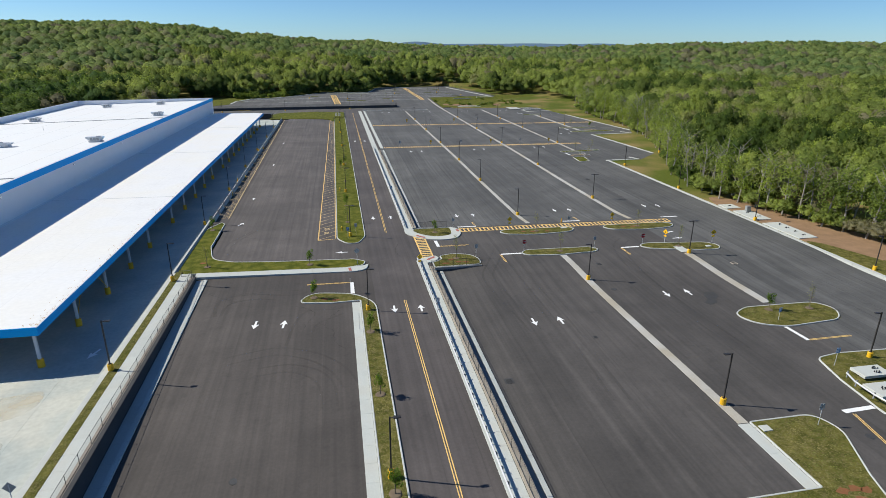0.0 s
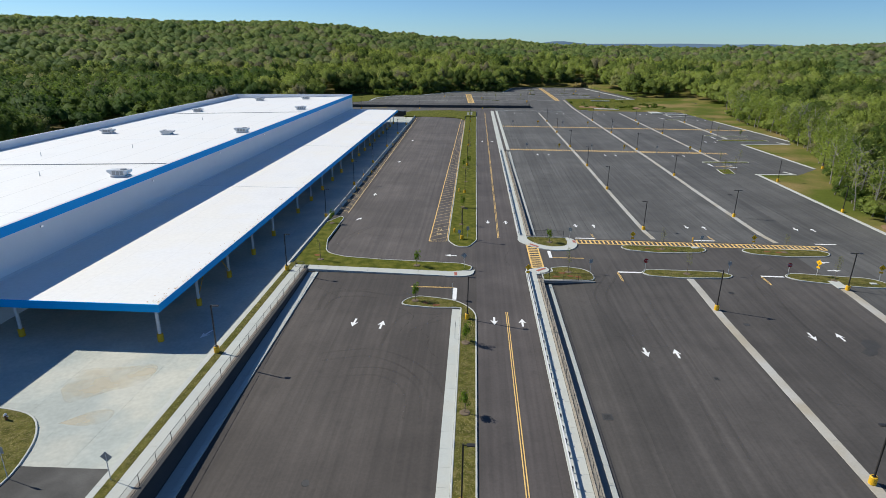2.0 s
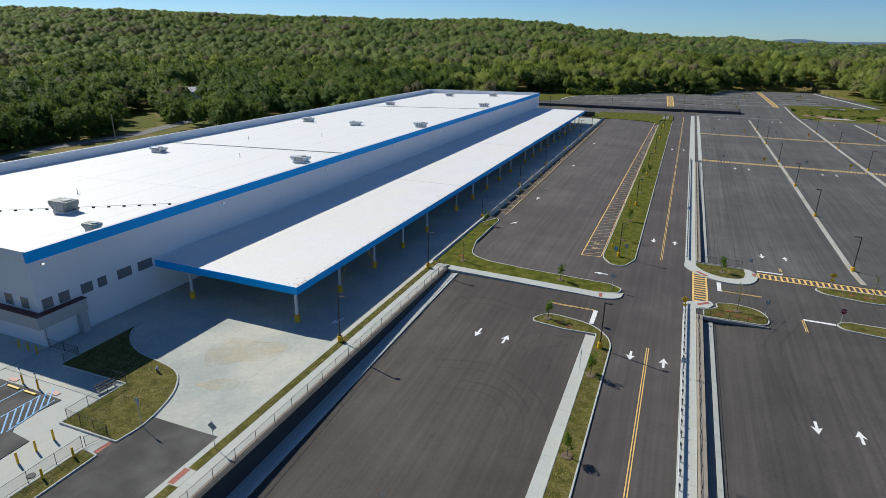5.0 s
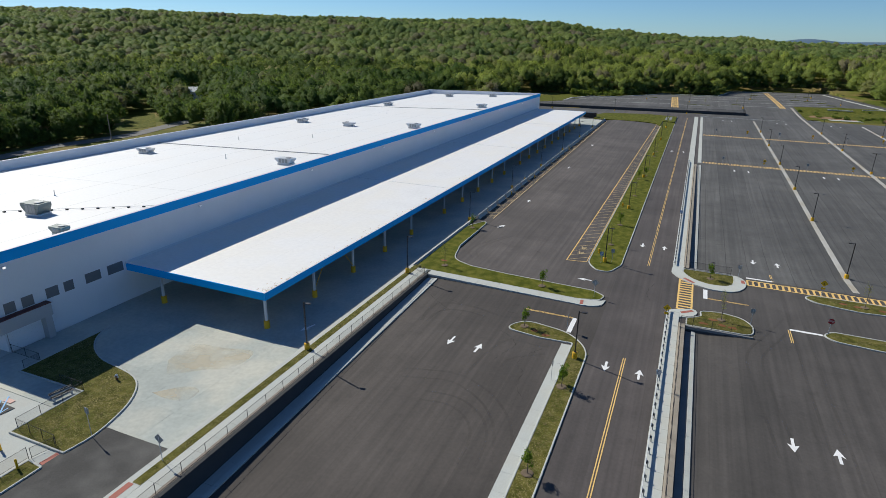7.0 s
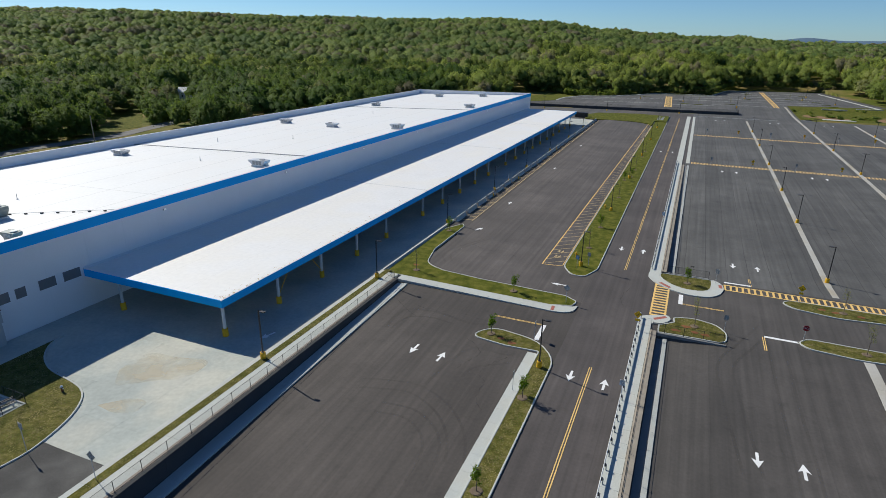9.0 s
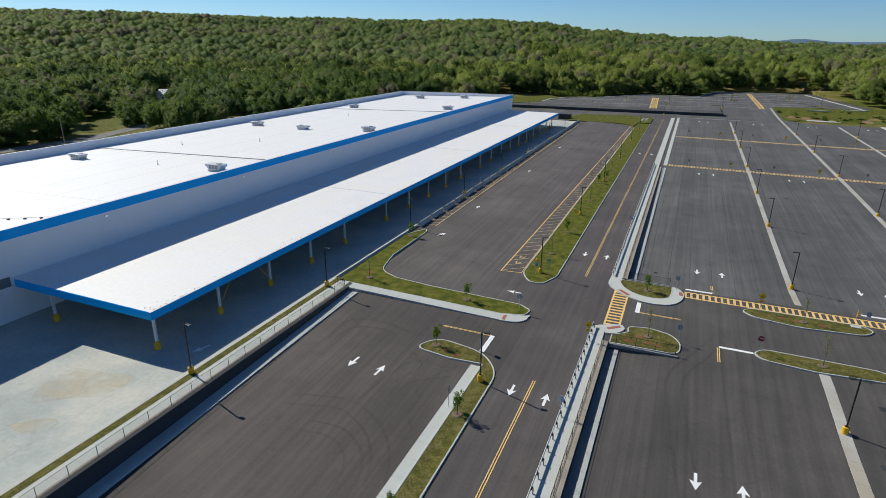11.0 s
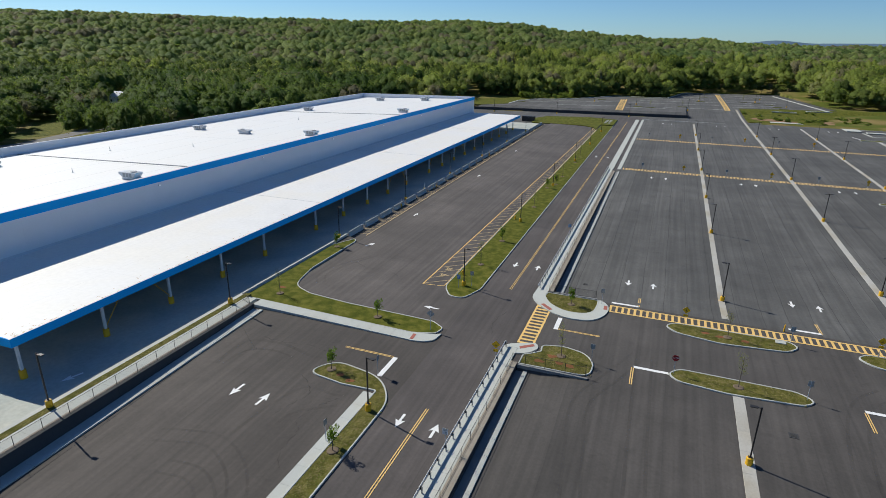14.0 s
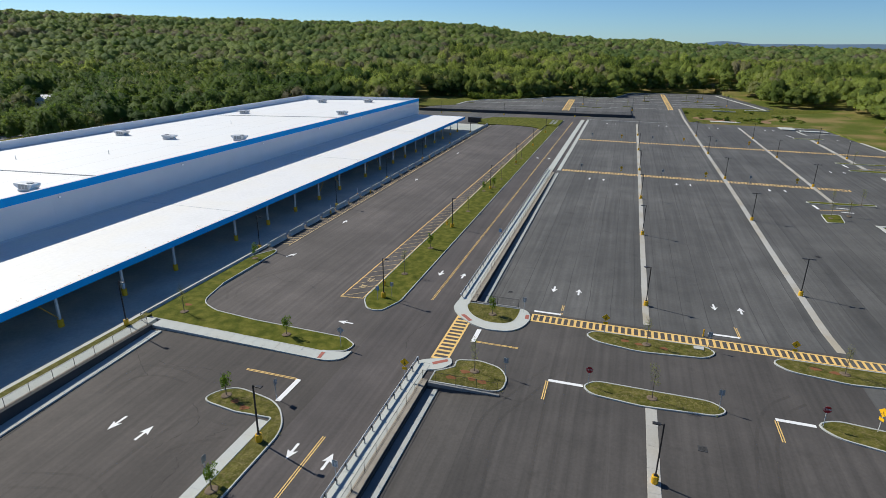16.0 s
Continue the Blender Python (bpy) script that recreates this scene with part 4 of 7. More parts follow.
for pts in ([(-48.3, 43.8), (-46.1, 41.6), (-44.7, 42.4), (-42.8, 44.0), (-41.4, 44.7), (-40.2, 46.0), (-40.1, 48.5), (-41.2, 49.5), (-44.4, 48.6), (-48.3, 47.8)], [(-44.6, 38.2), (-42.0, 38.0), (-40.2, 38.8), (-40.4, 40.6), (-42.4, 40.4)]):
    bm = bmesh.new()
    bm.faces.new([bm.verts.new((x, y, APRON_Z + 0.005)) for x, y in curved(pts + pts[:1], 4)[:-1]])
    marking("water_stain", bm, FILM, "thin tan water stain dried on the concrete", "stain")
apf = thing("loading_apron_far", "shaded concrete loading apron under the canopy", "pavement", "", "structure")
for k in range(4):
    a = -66.35 + k * 7.76
    LATE.append((apf, a, a + 7.754, 104.0, 288, 9.0, APRON, lambda x, y: APRON_Z))
flat("grass_strip", [(-34.66, 29.6), (-33.72, 29.6), (-33.72, 82), (-34.66, 82)], WALK_Z + 0.02, 0.7, GRASS, "narrow grass strip between apron and walk", "grass")
turf_tufts("grass_tufts", [(-34.6, 30), (-33.8, 30), (-33.8, 82), (-34.6, 82)], 1800, TUFT, 11, "grass tufts along the apron strip", lambda x, y: WALK_Z - 0.09)
bm = boxed(-35.3, -34.66, 29.6, 81.6, APRON_Z - 0.3, WALK_Z + 0.01, 0.02)
box(bm, -35.3, -34.95, 81.6, 112, APRON_Z - 0.3, WALK_Z + 0.01, 0.02)
solo("kerb_apron", bm, KERB, "pale kerb along the apron edge", "kerb", "structure")
bm = boxed(-35.3, -31.2, 104.5, 289, APRON_Z - 0.8, 0.28)
solo("dock_bed", bm, ASPHALT, "dark asphalt bed beside the dock kerb", "pavement", "structure")
prof = [(-0.3, 0.0), (0.3, 0.0), (0.3, 0.08), (0.15, 0.36), (0.09, 1.05), (-0.09, 1.05), (-0.15, 0.36), (-0.3, 0.08)]
kk = 111.8
while kk < 286:
    bm = prism(bmesh.new(), [(-34.4 + a, kk, 0.26 + b) for a, b in prof], [(-34.4 + a, kk + 5.2, 0.26 + b) for a, b in prof])
    bmesh.ops.bevel(bm, geom=[e for e in bm.edges if e.calc_length() > 3], offset=0.02, segments=1, affect="EDGES")
    solo("concrete_barrier", bm, CONCRETE, "pale sloped-face concrete road barrier beside the canopy lane", "barrier", "", "concrete barriers")
    kk += 6.55
# drive in front
bm = prism(bmesh.new(), [(-44.2, -40, -0.3), (-35.3, -40, -0.3), (-35.3, -40, APRON_Z + 0.17), (-44.2, -40, APRON_Z + 0.02)], [(-44.2, 32.15, -0.3), (-35.3, 32.15, -0.3), (-35.3, 32.15, APRON_Z + 0.17), (-44.2, 32.15, APRON_Z + 0.02)])
solo("drive", bm, ASPHALT_OLD, "grey asphalt drive joining the apron", "road", "structure")
bm = boxed(-31.99, -31.47, 0, 79.3, 0.2, WALK_Z + 0.03, 0.02)
solo("gravel_margin", bm, GRAVEL, "tan gravel margin between walk and wall", "gravel", "structure")
flat("grass_strip", [(-34.66, -20), (-33.74, -20), (-33.74, 25.4), (-34.66, 25.4)], WALK_Z + 0.02, 0.3, GRASS, "narrow grass strip beside the drive", "grass")
flat("walk_ramp", [(-35.3, -20), (-33.73, -20), (-33.73, 29.6), (-35.3, 29.6)], WALK_Z + 0.002, 0.5, CONCRETE, "flush pale concrete crossing of the drive")
flat("grass_strip", [(-34.66, 27.5), (-33.74, 27.5), (-33.74, 29.58), (-34.66, 29.58)], WALK_Z + 0.02, 0.3, GRASS, "narrow grass strip beside the drive", "grass")
flat("tactile_plate", [(-34.95, 25.5), (-34.35, 25.5), (-34.35, 27.4), (-34.95, 27.4)], WALK_Z + 0.014, 0.02, RED, "brick-red tactile plate at the drive", "tactile paving")
flat("entrance_walk", [(-84, 8), (-66.42, 8), (-66.42, 37.33), (-84, 37.33)], APRON_Z - 0.004, 0.5, CONCRETE, "pale concrete walk before the entrance")
# ---- building ----
def bx(y):
    """The long wall's x at y: the building stands slightly askew to the road."""
    return -66.3 + (y - 55) * 0.0150


def cx_(y):
    return -42.1 + (y - 54) * 0.0055


ROOF_Z, TOP_Z, BAND = 11.35, 12.3, 1.35
Y0, Y1 = 37.3, 274.0
bld = thing("warehouse", "long white warehouse with blue parapet band and white roof", "building")


def along_wall(bm, xo0, xo1, y0, y1, z0, z1):
    """A board that follows the long wall, offset from it by xo0..xo1."""
    return prism(bm, [(bx(y0) + xo0, y0, z0), (bx(y0) + xo1, y0, z0), (bx(y0) + xo1, y0, z1), (bx(y0) + xo0, y0, z1)],
                 [(bx(y1) + xo0, y1, z0), (bx(y1) + xo1, y1, z0), (bx(y1) + xo1, y1, z1), (bx(y1) + xo0, y1, z1)])


# wall panels, 3 m wide with open joints
n = 40
for k in range(n):
    a, b = Y0 + (Y1 - Y0) * k / n, Y0 + (Y1 - Y0) * (k + 1) / n - 0.008
    bm = along_wall(bmesh.new(), -0.3, 0.0, a, b, 0.0, TOP_Z - BAND)
    part("wall_panel", bm, PANEL, bld)
bm = along_wall(bmesh.new(), -0.32, -0.06, Y0 + 0.06, Y1 - 0.06, 0.0, TOP_Z - BAND - 0.02)
part("wall_core", bm, PANEL, bld)
bm = along_wall(bmesh.new(), -0.3, 0.09, Y0, Y1 + 0.1, TOP_Z - BAND, TOP_Z)
part("parapet_band", bm, BLUE, bld, "bright blue metal parapet band")
bm = along_wall(bmesh.new(), -0.42, 0.12, Y0, Y1 + 0.12, TOP_Z, TOP_Z + 0.04)
part("parapet_coping", bm, STEEL_W, bld)
def roof_z(x, y):
    """The roof falls gently towards the west."""
    return ROOF_Z + (x - bx(y)) * 0.032


bm = prism(bmesh.new(), [(bx(Y0) - 56.0, Y0, roof_z(bx(Y0) - 56, Y0) - 0.3), (bx(Y0) - 0.3, Y0, ROOF_Z - 0.3), (bx(Y0) - 0.3, Y0, ROOF_Z), (bx(Y0) - 56.0, Y0, roof_z(bx(Y0) - 56, Y0))],
           [(bx(Y1) - 56.0, Y1 - 0.4, roof_z(bx(Y1) - 56, Y1) - 0.3), (bx(Y1) - 0.3, Y1 - 0.4, ROOF_Z - 0.3), (bx(Y1) - 0.3, Y1 - 0.4, ROOF_Z), (bx(Y1) - 56.0, Y1 - 0.4, roof_z(bx(Y1) - 56, Y1))])
part("roof", bm, ROOF, bld, "white roof membrane with faint seams")
bm = along_wall(bmesh.new(), -56.4, -56.0, Y0, Y1, 0.0, 11.5)
part("wall_west", bm, PANEL, bld)
bm = prism(bmesh.new(), [(bx(Y1) - 56.4, Y1 - 0.4, 0.2), (bx(Y1), Y1 - 0.4, 0.2), (bx(Y1), Y1 - 0.4, TOP_Z), (bx(Y1) - 56.4, Y1 - 0.4, 11.5)],
           [(bx(Y1) - 56.4, Y1, 0.2), (bx(Y1), Y1, 0.2), (bx(Y1), Y1, TOP_Z), (bx(Y1) - 56.4, Y1, 11.5)])
part("wall_north", bm, PANEL, bld)
bm = prism(bmesh.new(), [(bx(Y0) - 56.4, Y0 + 0.003, 0.0), (bx(Y0) - 0.302, Y0 + 0.003, 0.0), (bx(Y0) - 0.302, Y0 + 0.003, TOP_Z), (bx(Y0) - 56.4, Y0 + 0.003, TOP_Z)],
           [(bx(Y0) - 56.4, Y0 + 0.4, 0.0), (bx(Y0) - 0.302, Y0 + 0.4, 0.0), (bx(Y0) - 0.302, Y0 + 0.4, TOP_Z), (bx(Y0) - 56.4, Y0 + 0.4, TOP_Z)])
part("wall_south", bm, PANEL, bld)
for x0, x1 in ((-69.4, -67.9), (-72.3, -70.8), (-75.2, -73.7)):
    wd = part("window", boxed(x0, x1, Y0 - 0.04, Y0 + 0.003, 4.85, 6.4), PANEL, bld, "grey flush window in white wall")
    part("pane", boxed(x0 + 0.06, x1 - 0.06, Y0 - 0.055, Y0 - 0.035, 4.91, 6.34), WIN, wd)
for yy in (109.0, 206.5):
    bm = prism(bmesh.new(), [(bx(yy) - 55.9, yy + 0.5, ROOF_Z - 1.79), (bx(yy) - 55.9, yy + 0.9, ROOF_Z - 1.79), (bx(yy) - 55.9, yy + 0.9, ROOF_Z - 1.67), (bx(yy) - 55.9, yy + 0.5, ROOF_Z - 1.67)],
               [(bx(yy) - 0.4, yy, ROOF_Z), (bx(yy) - 0.4, yy + 0.4, ROOF_Z), (bx(yy) - 0.4, yy + 0.4, ROOF_Z + 0.12), (bx(yy) - 0.4, yy, ROOF_Z + 0.12)])
    part("expansion_joint", bm, GREY, bld, "dark raised roof joint")
# windows: recessed grey panes in frames
for y0, y1 in ((51.1, 53.6), (47.9, 50.2), (45.0, 46.4), (42.7, 44.4), (39.8, 41.3), (37.8, 39.2)):
    bm = along_wall(bmesh.new(), 0.0, 0.04, y0, y1, 4.75, 6.2)
    wd = part("window", bm, PANEL, bld, "grey flush window in white wall")
    bm = along_wall(bmesh.new(), 0.035, 0.055, y0 + 0.06, y1 - 0.06, 4.81, 6.14)
    part("pane", bm, WIN, wd)
for k in range(16):
    yy = 9.6 + 29.35 * k / 1.0 if k < 9 else None
    if yy is None or yy > Y1:
        break
    yy = 38.9 + 29.4 * (k - 1)
    bm = along_wall(bmesh.new(), 0.0, 0.22, yy - 0.2, yy + 0.2, 10.25, 10.55)
    wl = part("wall_light", bm, STEEL_W, bld, "small white wall-pack light")
    bm = along_wall(bmesh.new(), 0.22, 0.24, yy - 0.16, yy + 0.16, 10.28, 10.5)
    part("lens", bm, LIT, wl, "glowing white lens")
# entrance portal with roller door
X = bx(40)
part("portal_pier", boxed(X, X + 1.0, 41.5, 42.35, 0.1, 3.05, 0.02), GREYP, bld, "pale grey entrance pier")
part("portal_beam", boxed(X, X + 1.0, 36.3, 42.55, 3.0, 4.6, 0.02), GREYP, bld, "pale grey entrance beam")
part("portal_beam", boxed(X - 12, X, 36.32, Y0 - 0.002, 3.0, 4.58, 0.02), GREYP, bld, "pale grey entrance beam")
part("portal_roof", boxed(X + 0.06, X + 1.06, 36.24, 42.6, 4.6, 4.7, 0.01), CAPRED, bld, "dark red metal cap of the entrance")
part("portal_roof", boxed(X - 12, X + 0.05, 36.26, Y0 - 0.06, 4.6, 4.69, 0.01), CAPRED, bld, "dark red metal cap of the entrance")
door = part("roller_door", boxed(X, X + 0.03, 37.45, 41.52, 0.1, 3.0), GREY, bld, "closed white sectional door")
for k in range(8):
    part("door_panel", boxed(X + 0.03, X + 0.07, 37.5, 41.5, 0.12 + k * 0.36, 0.47 + k * 0.36, 0.012), PANEL, door)


# ---- canopy ----
can = thing("loading_canopy", "long flat white canopy with blue fascia on yellow-sleeved columns", "canopy")
CT, CF = 5.6, 1.03
CY0, CY1 = 54.0, 271.5


def deck(bm, o0, o1, y0, y1, z0, z1, inner=False):
    a0 = bx(y0) + o0 if inner else cx_(y0) + o0
    b0 = bx(y1) + o0 if inner else cx_(y1) + o0
    return prism(bm, [(a0, y0, z0), (cx_(y0) + o1, y0, z0), (cx_(y0) + o1, y0, z1), (a0, y0, z1)], [(b0, y1, z0), (cx_(y1) + o1, y1, z0), (cx_(y1) + o1, y1, z1), (b0, y1, z1)])


part("deck", deck(bmesh.new(), 0.0, -0.1, CY0 + 0.1, CY1 - 0.1, CT - 0.45, CT - 0.03, True), DECK, can, "white membrane canopy deck")
part("fascia", deck(bmesh.new(), -0.1, 0.0, CY0, CY1, CT - CF, CT), BLUE, can, "bright blue fascia")
part("fascia", deck(bmesh.new(), 0.0, -0.1, CY0, CY0 + 0.1, CT - CF, CT, True), BLUE, can, "bright blue fascia")
part("fascia", deck(bmesh.new(), 0.0, -0.1, CY1 - 0.1, CY1, CT - CF, CT, True), BLUE, can, "bright blue fascia")
part("coping", deck(bmesh.new(), -0.16, 0.03, CY0 - 0.03, CY1 + 0.03, CT, CT + 0.03), STEEL_W, can, "thin white edge trim")
rnd = random.Random(77)
bm = bmesh.new()
for k in range(330):
    y = CY0 + 0.6 + (CY1 - CY0 - 2) * (rnd.random() ** 1.6)
    x, w, h = cx_(y) - rnd.uniform(0.15, 0.5) - (rnd.random() ** 4) * 1.6, rnd.uniform(0.02, 0.07), rnd.uniform(0.05, 0.26)
    q = [bm.verts.new((x + dx * w * rnd.uniform(.6, 1.2), y + dy * h * rnd.uniform(.6, 1.2), CT - 0.024)) for dx, dy in ((-1, -.6), (0, -1), (1, -.4), (.8, .7), (0, 1), (-.9, .5))]
    bm.faces.new(q)
tagged(part("edge_dirt", bm, RUST, can, "rust-brown dirt specks along the roof edge"), "rust-brown dirt specks along the roof edge", kind="stuff")
bm = prism(bmesh.new(), [(bx(CY0), CY0, CT - 0.04), (bx(CY0) + 0.22, CY0, CT - 0.04), (bx(CY0) + 0.03, CY0, CT + 0.3), (bx(CY0), CY0, CT + 0.3)], [(bx(CY1), CY1, CT - 0.04), (bx(CY1) + 0.22, CY1, CT - 0.04), (bx(CY1) + 0.03, CY1, CT + 0.3), (bx(CY1), CY1, CT + 0.3)])
part("wall_flashing", bm, STEEL_W, can, "pale flashing strip where the deck meets the wall")
for yy in (114.0, 168.0, 222.0):
    part("deck_joint", deck(bmesh.new(), 0.1, -0.3, yy, yy + 0.12, CT - 0.03, CT - 0.005, True), GALV, can, "grey raised deck joint")
bm = bmesh.new()
deck(bm, -1.1, -0.9, CY0 + 0.2, CY1 - 0.2, CT - 1.0, CT - 0.5)
part("edge_beam", bm, STEEL_W, can, "white steel edge beam")
col_ys = [55.0 + 10.55 * k for k in range(5)] + [113.2 + 10.6 * k for k in range(5)] + [171.2 + 10.25 * k for k in range(10)]
rnd = random.Random(4)
for k, yy in enumerate(col_ys):
    for row, ox in (("front", -1.0), ("back", -19.0)):
        x = cx_(yy) + ox
        bm = bmesh.new()
        box(bm, x - 0.15, x + 0.15, yy - 0.15, yy + 0.15, APRON_Z, CT - 0.45, 0.015)
        c = part("column", bm, STEEL_W, can, "white steel column")
        bm = tube(bmesh.new(), [(x, yy, APRON_Z), (x, yy, APRON_Z + 1.0), (x, yy, APRON_Z + 1.05)], [0.38, 0.38, 0.3], 14)
        part("sleeve", bm, YELLOW, c, "yellow impact sleeve")
    way = {1: 1, 2: -1, 8: 1, 9: -1, 10: 1, 11: -1, 12: 1, 13: -1, 16: 1, 17: -1}.get(k)
    if way:
        x = cx_(yy) - 1.0
        bm = tube(bmesh.new(), [(x, yy, APRON_Z + 1.1), (x, yy + way * 3.2, CT - 0.6)], 0.055, 6)
        part("brace", bm, YELLOW, can, "yellow diagonal steel brace")
for yy in col_ys[:12]:
    bm = bmesh.new()
    xx = cx_(yy)
    box(bm, xx - 23.5, xx - 0.2, yy - 0.1, yy + 0.1, CT - 0.95, CT - 0.47)
    part("cross_beam", bm, STEEL_W, can, "white steel cross beam")


# ---- rooftop units ----
def rooftop_unit(x, y, sx, sy, h, turn, hood=True, case=GALV):
    u = thing("rooftop_unit", "pale grey rooftop air unit with sloped intake hood", "air unit", "rooftop units", at=pose(x, y, roof_z(x, y) - 0.03, 0, 0, turn))
    part("kerb_frame", boxed(-sx / 2 + 0.1, sx / 2 - 0.1, -sy / 2 + 0.1, sy / 2 - 0.1, 0, 0.35, 0.02), GALV, u)
    part("casing", boxed(-sx * 0.36, sx * 0.36, -sy / 2, sy / 2, 0.35, h, 0.04), case, u, "weathered steel casing")
    for side in (-1, 1) if hood else (1,):
        a, b = side * sx * 0.362, side * sx * (0.62 if side < 0 else 0.54)
        bm = prism(bmesh.new(), [(a, -sy / 2 + 0.05, 0.42), (b, -sy / 2 + 0.05, h * 0.72), (b, -sy / 2 + 0.05, h - 0.03), (a, -sy / 2 + 0.05, h - 0.03)],
                   [(a, sy / 2 - 0.05, 0.42), (b, sy / 2 - 0.05, h * 0.72), (b, sy / 2 - 0.05, h - 0.03), (a, sy / 2 - 0.05, h - 0.03)])
        part("intake_hood", bm, (STEEL_W if side < 0 else GALV) if case is GALV else case, u, "sloped intake hood")
    for k in (-1, 0, 1):
        part("louvre", boxed(k * sx * 0.22 - sx * 0.09, k * sx * 0.22 + sx * 0.09, -sy / 2 - 0.02, -sy / 2 + 0.01, 0.5, h - 0.15, 0.01), GREY, u)
    bm = tube(bmesh.new(), [(0.2 * sx, 0, h), (0.2 * sx, 0, h + 0.12)], sy * 0.3, 16)
    part("fan_guard", bm, GREY, u)
    return u


for x, y, sx, sy, h, t, hd in ((-82.0, 53.4, 3.0, 2.2, 1.9, 5, True), (-69.3, 48.0, 1.9, 1.4, 1.2, 5, True), (-111, 97.4, 3.4, 1.9, 1.25, 0, True), (-71.2, 97.0, 3.4, 1.9, 1.4, 0, True),
                               (-110.5, 156.5, 3.4, 1.9, 1.3, 0, True), (-91.0, 152.8, 3.2, 1.9, 1.2, 180, True), (-70.0, 154.5, 3.4, 1.9, 1.4, 0, True), (-110, 213, 3.4, 1.9, 1.3, 0, True),
                               (-70.5, 214.5, 3.4, 1.9, 1.4, 0, True), (-82, 262, 3.4, 1.9, 1.3, 0, True), (-102, 258, 3.4, 1.9, 1.3, 0, True)):
    rooftop_unit(x, y, sx, sy, h, t, hd, LOUVRE if y < 60 else GALV)
for x, y in ((-91, 62), (-88, 98), (-104, 120), (-88, 130), (-96, 186)):
    zz = roof_z(x, y)
    bm = tube(bmesh.new(), [(x, y, zz), (x, y, zz + 0.75), (x + 0.05, y, zz + 0.95)], 0.06, 8)
    tube(bm, [(x, y, zz), (x, y, zz + 0.12)], 0.16, 8)
    solo("vent_pipe", bm, GALV, "thin grey vent pipe on the white roof", "vent pipe", "", "vent pipes")
pl = thing("roof_pipe_line", "row of dark pipe supports crossing the roof", "pipe line")
for k in range(21):
    x, y = -68.6 - k * 1.95, 62.9 - k * 1.06
    if y < 39:
        break
    part("pipe_support", boxed(x - 0.18, x + 0.18, y - 0.15, y + 0.15, roof_z(x, y) - 0.02, roof_z(x, y) + 0.2, 0.02), BLACK, pl)
part("pipe", tube(bmesh.new(), [(-67.6, 63.4, roof_z(-67.6, 63) + 0.22), (-107.6, 41.7, roof_z(-107.6, 42) + 0.22)], 0.03, 6), GALV, pl)
# ---- lamp posts ----
def lamp_post(arms, h=6.1):
    """arms: list of directions in degrees (0 = +x)."""
    p = thing("lamp_post", "dark bronze lamp post on a yellow-sleeved concrete base", "lamp post", "lamp posts")
    bm = tube(bmesh.new(), [(0, 0, -0.3), (0, 0, 0.74), (0, 0, 0.8)], [0.32, 0.32, 0.27], 18)
    part("base", bm, YELLOW, p, "yellow plastic base sleeve")
    part("base_plate", boxed(-0.17, 0.17, -0.17, 0.17, 0.8, 0.84, 0.01), BRONZE, p)
    part("pole", boxed(-0.065, 0.065, -0.065, 0.065, 0.84, h + 0.1, 0.012), BRONZE, p)
    for a in arms:
        r = Matrix.Rotation(radians(a), 4, "Z")
        bm = tube(bmesh.new(), [r @ Vector((0.05, 0, h - 0.02)), r @ Vector((0.35, 0, h + 0.02))], 0.045, 6)
        part("arm", bm, BRONZE, p)
        bm = bmesh.new()
        box(bm, 0.3, 0.95, -0.18, 0.18, h - 0.03, h + 0.07, 0.025)
        bm.transform(r)
        hd = part("lamp_head", bm, BRONZE, p, "flat dark LED lamp head")
        bm = boxed(0.36, 0.9, -0.14, 0.14, h - 0.045, h - 0.031)
        bm.transform(r)
        part("lens", bm, GREY, hd)
    return p


left_post = lamp_post((180,))
first = (31.1, 35.6)
left_post.matrix_basis = pose(*first, level(*first))
for x, y in ((31.1, 70.6), (31.1, 109.3), (31.1, 144.6), (31.1, 174.0), (31.1, 209.0), (31.1, 246), (31.1, 283), (55.2, 41.4), (80.6, 65.8), (80.6, 95.7), (80.6, 125.6), (81.2, 157.2), (104.6, 177.5)):
    copy_thing(left_post, pose(x, y, level(x, y) if x < 80 else 0.05))
right_post = lamp_post((0,))
right_post.matrix_basis = pose(-4.9, 64.2, 0.12)
for x, y, z in ((-4.9, 29.95, 0.12), (-6.4, 98.4, 0.12), (-6.5, 135, 0.12), (-6.4, 170, 0.12), (-6.4, 206.5, 0.12), (-6.4, 241, 0.12), (-6.4, 276, 0.12), (-34.5, 51.8, WALK_Z), (-34.3, 78.3, WALK_Z), (-35.9, 110.6, APRON_Z), (-35.9, 141, APRON_Z), (-35.9, 171, APRON_Z), (-35.9, 201, APRON_Z), (-35.9, 232, APRON_Z), (-35.9, 262, APRON_Z)):
    copy_thing(right_post, pose(x, y, z))
twin_post = lamp_post((0, 180))
twin_post.matrix_basis = pose(54.3, 78.9, 0)
for x, y in ((54.3, 121), (54.4, 163), (54.5, 205.5), (54.5, 247), (54.5, 290), (76.4, 203.5), (76.4, 248), (76.4, 292), (99.1, 254), (99.1, 288)):
    copy_thing(twin_post, pose(x, y, level(x, y) if x < 80 else 0))


# ---- guardrails ----
RAIL = mat("weathered_zinc_rail", (0.52, 0.53, 0.54), 0.5, 0.12, 0.8, 14.0, metal=0.0)


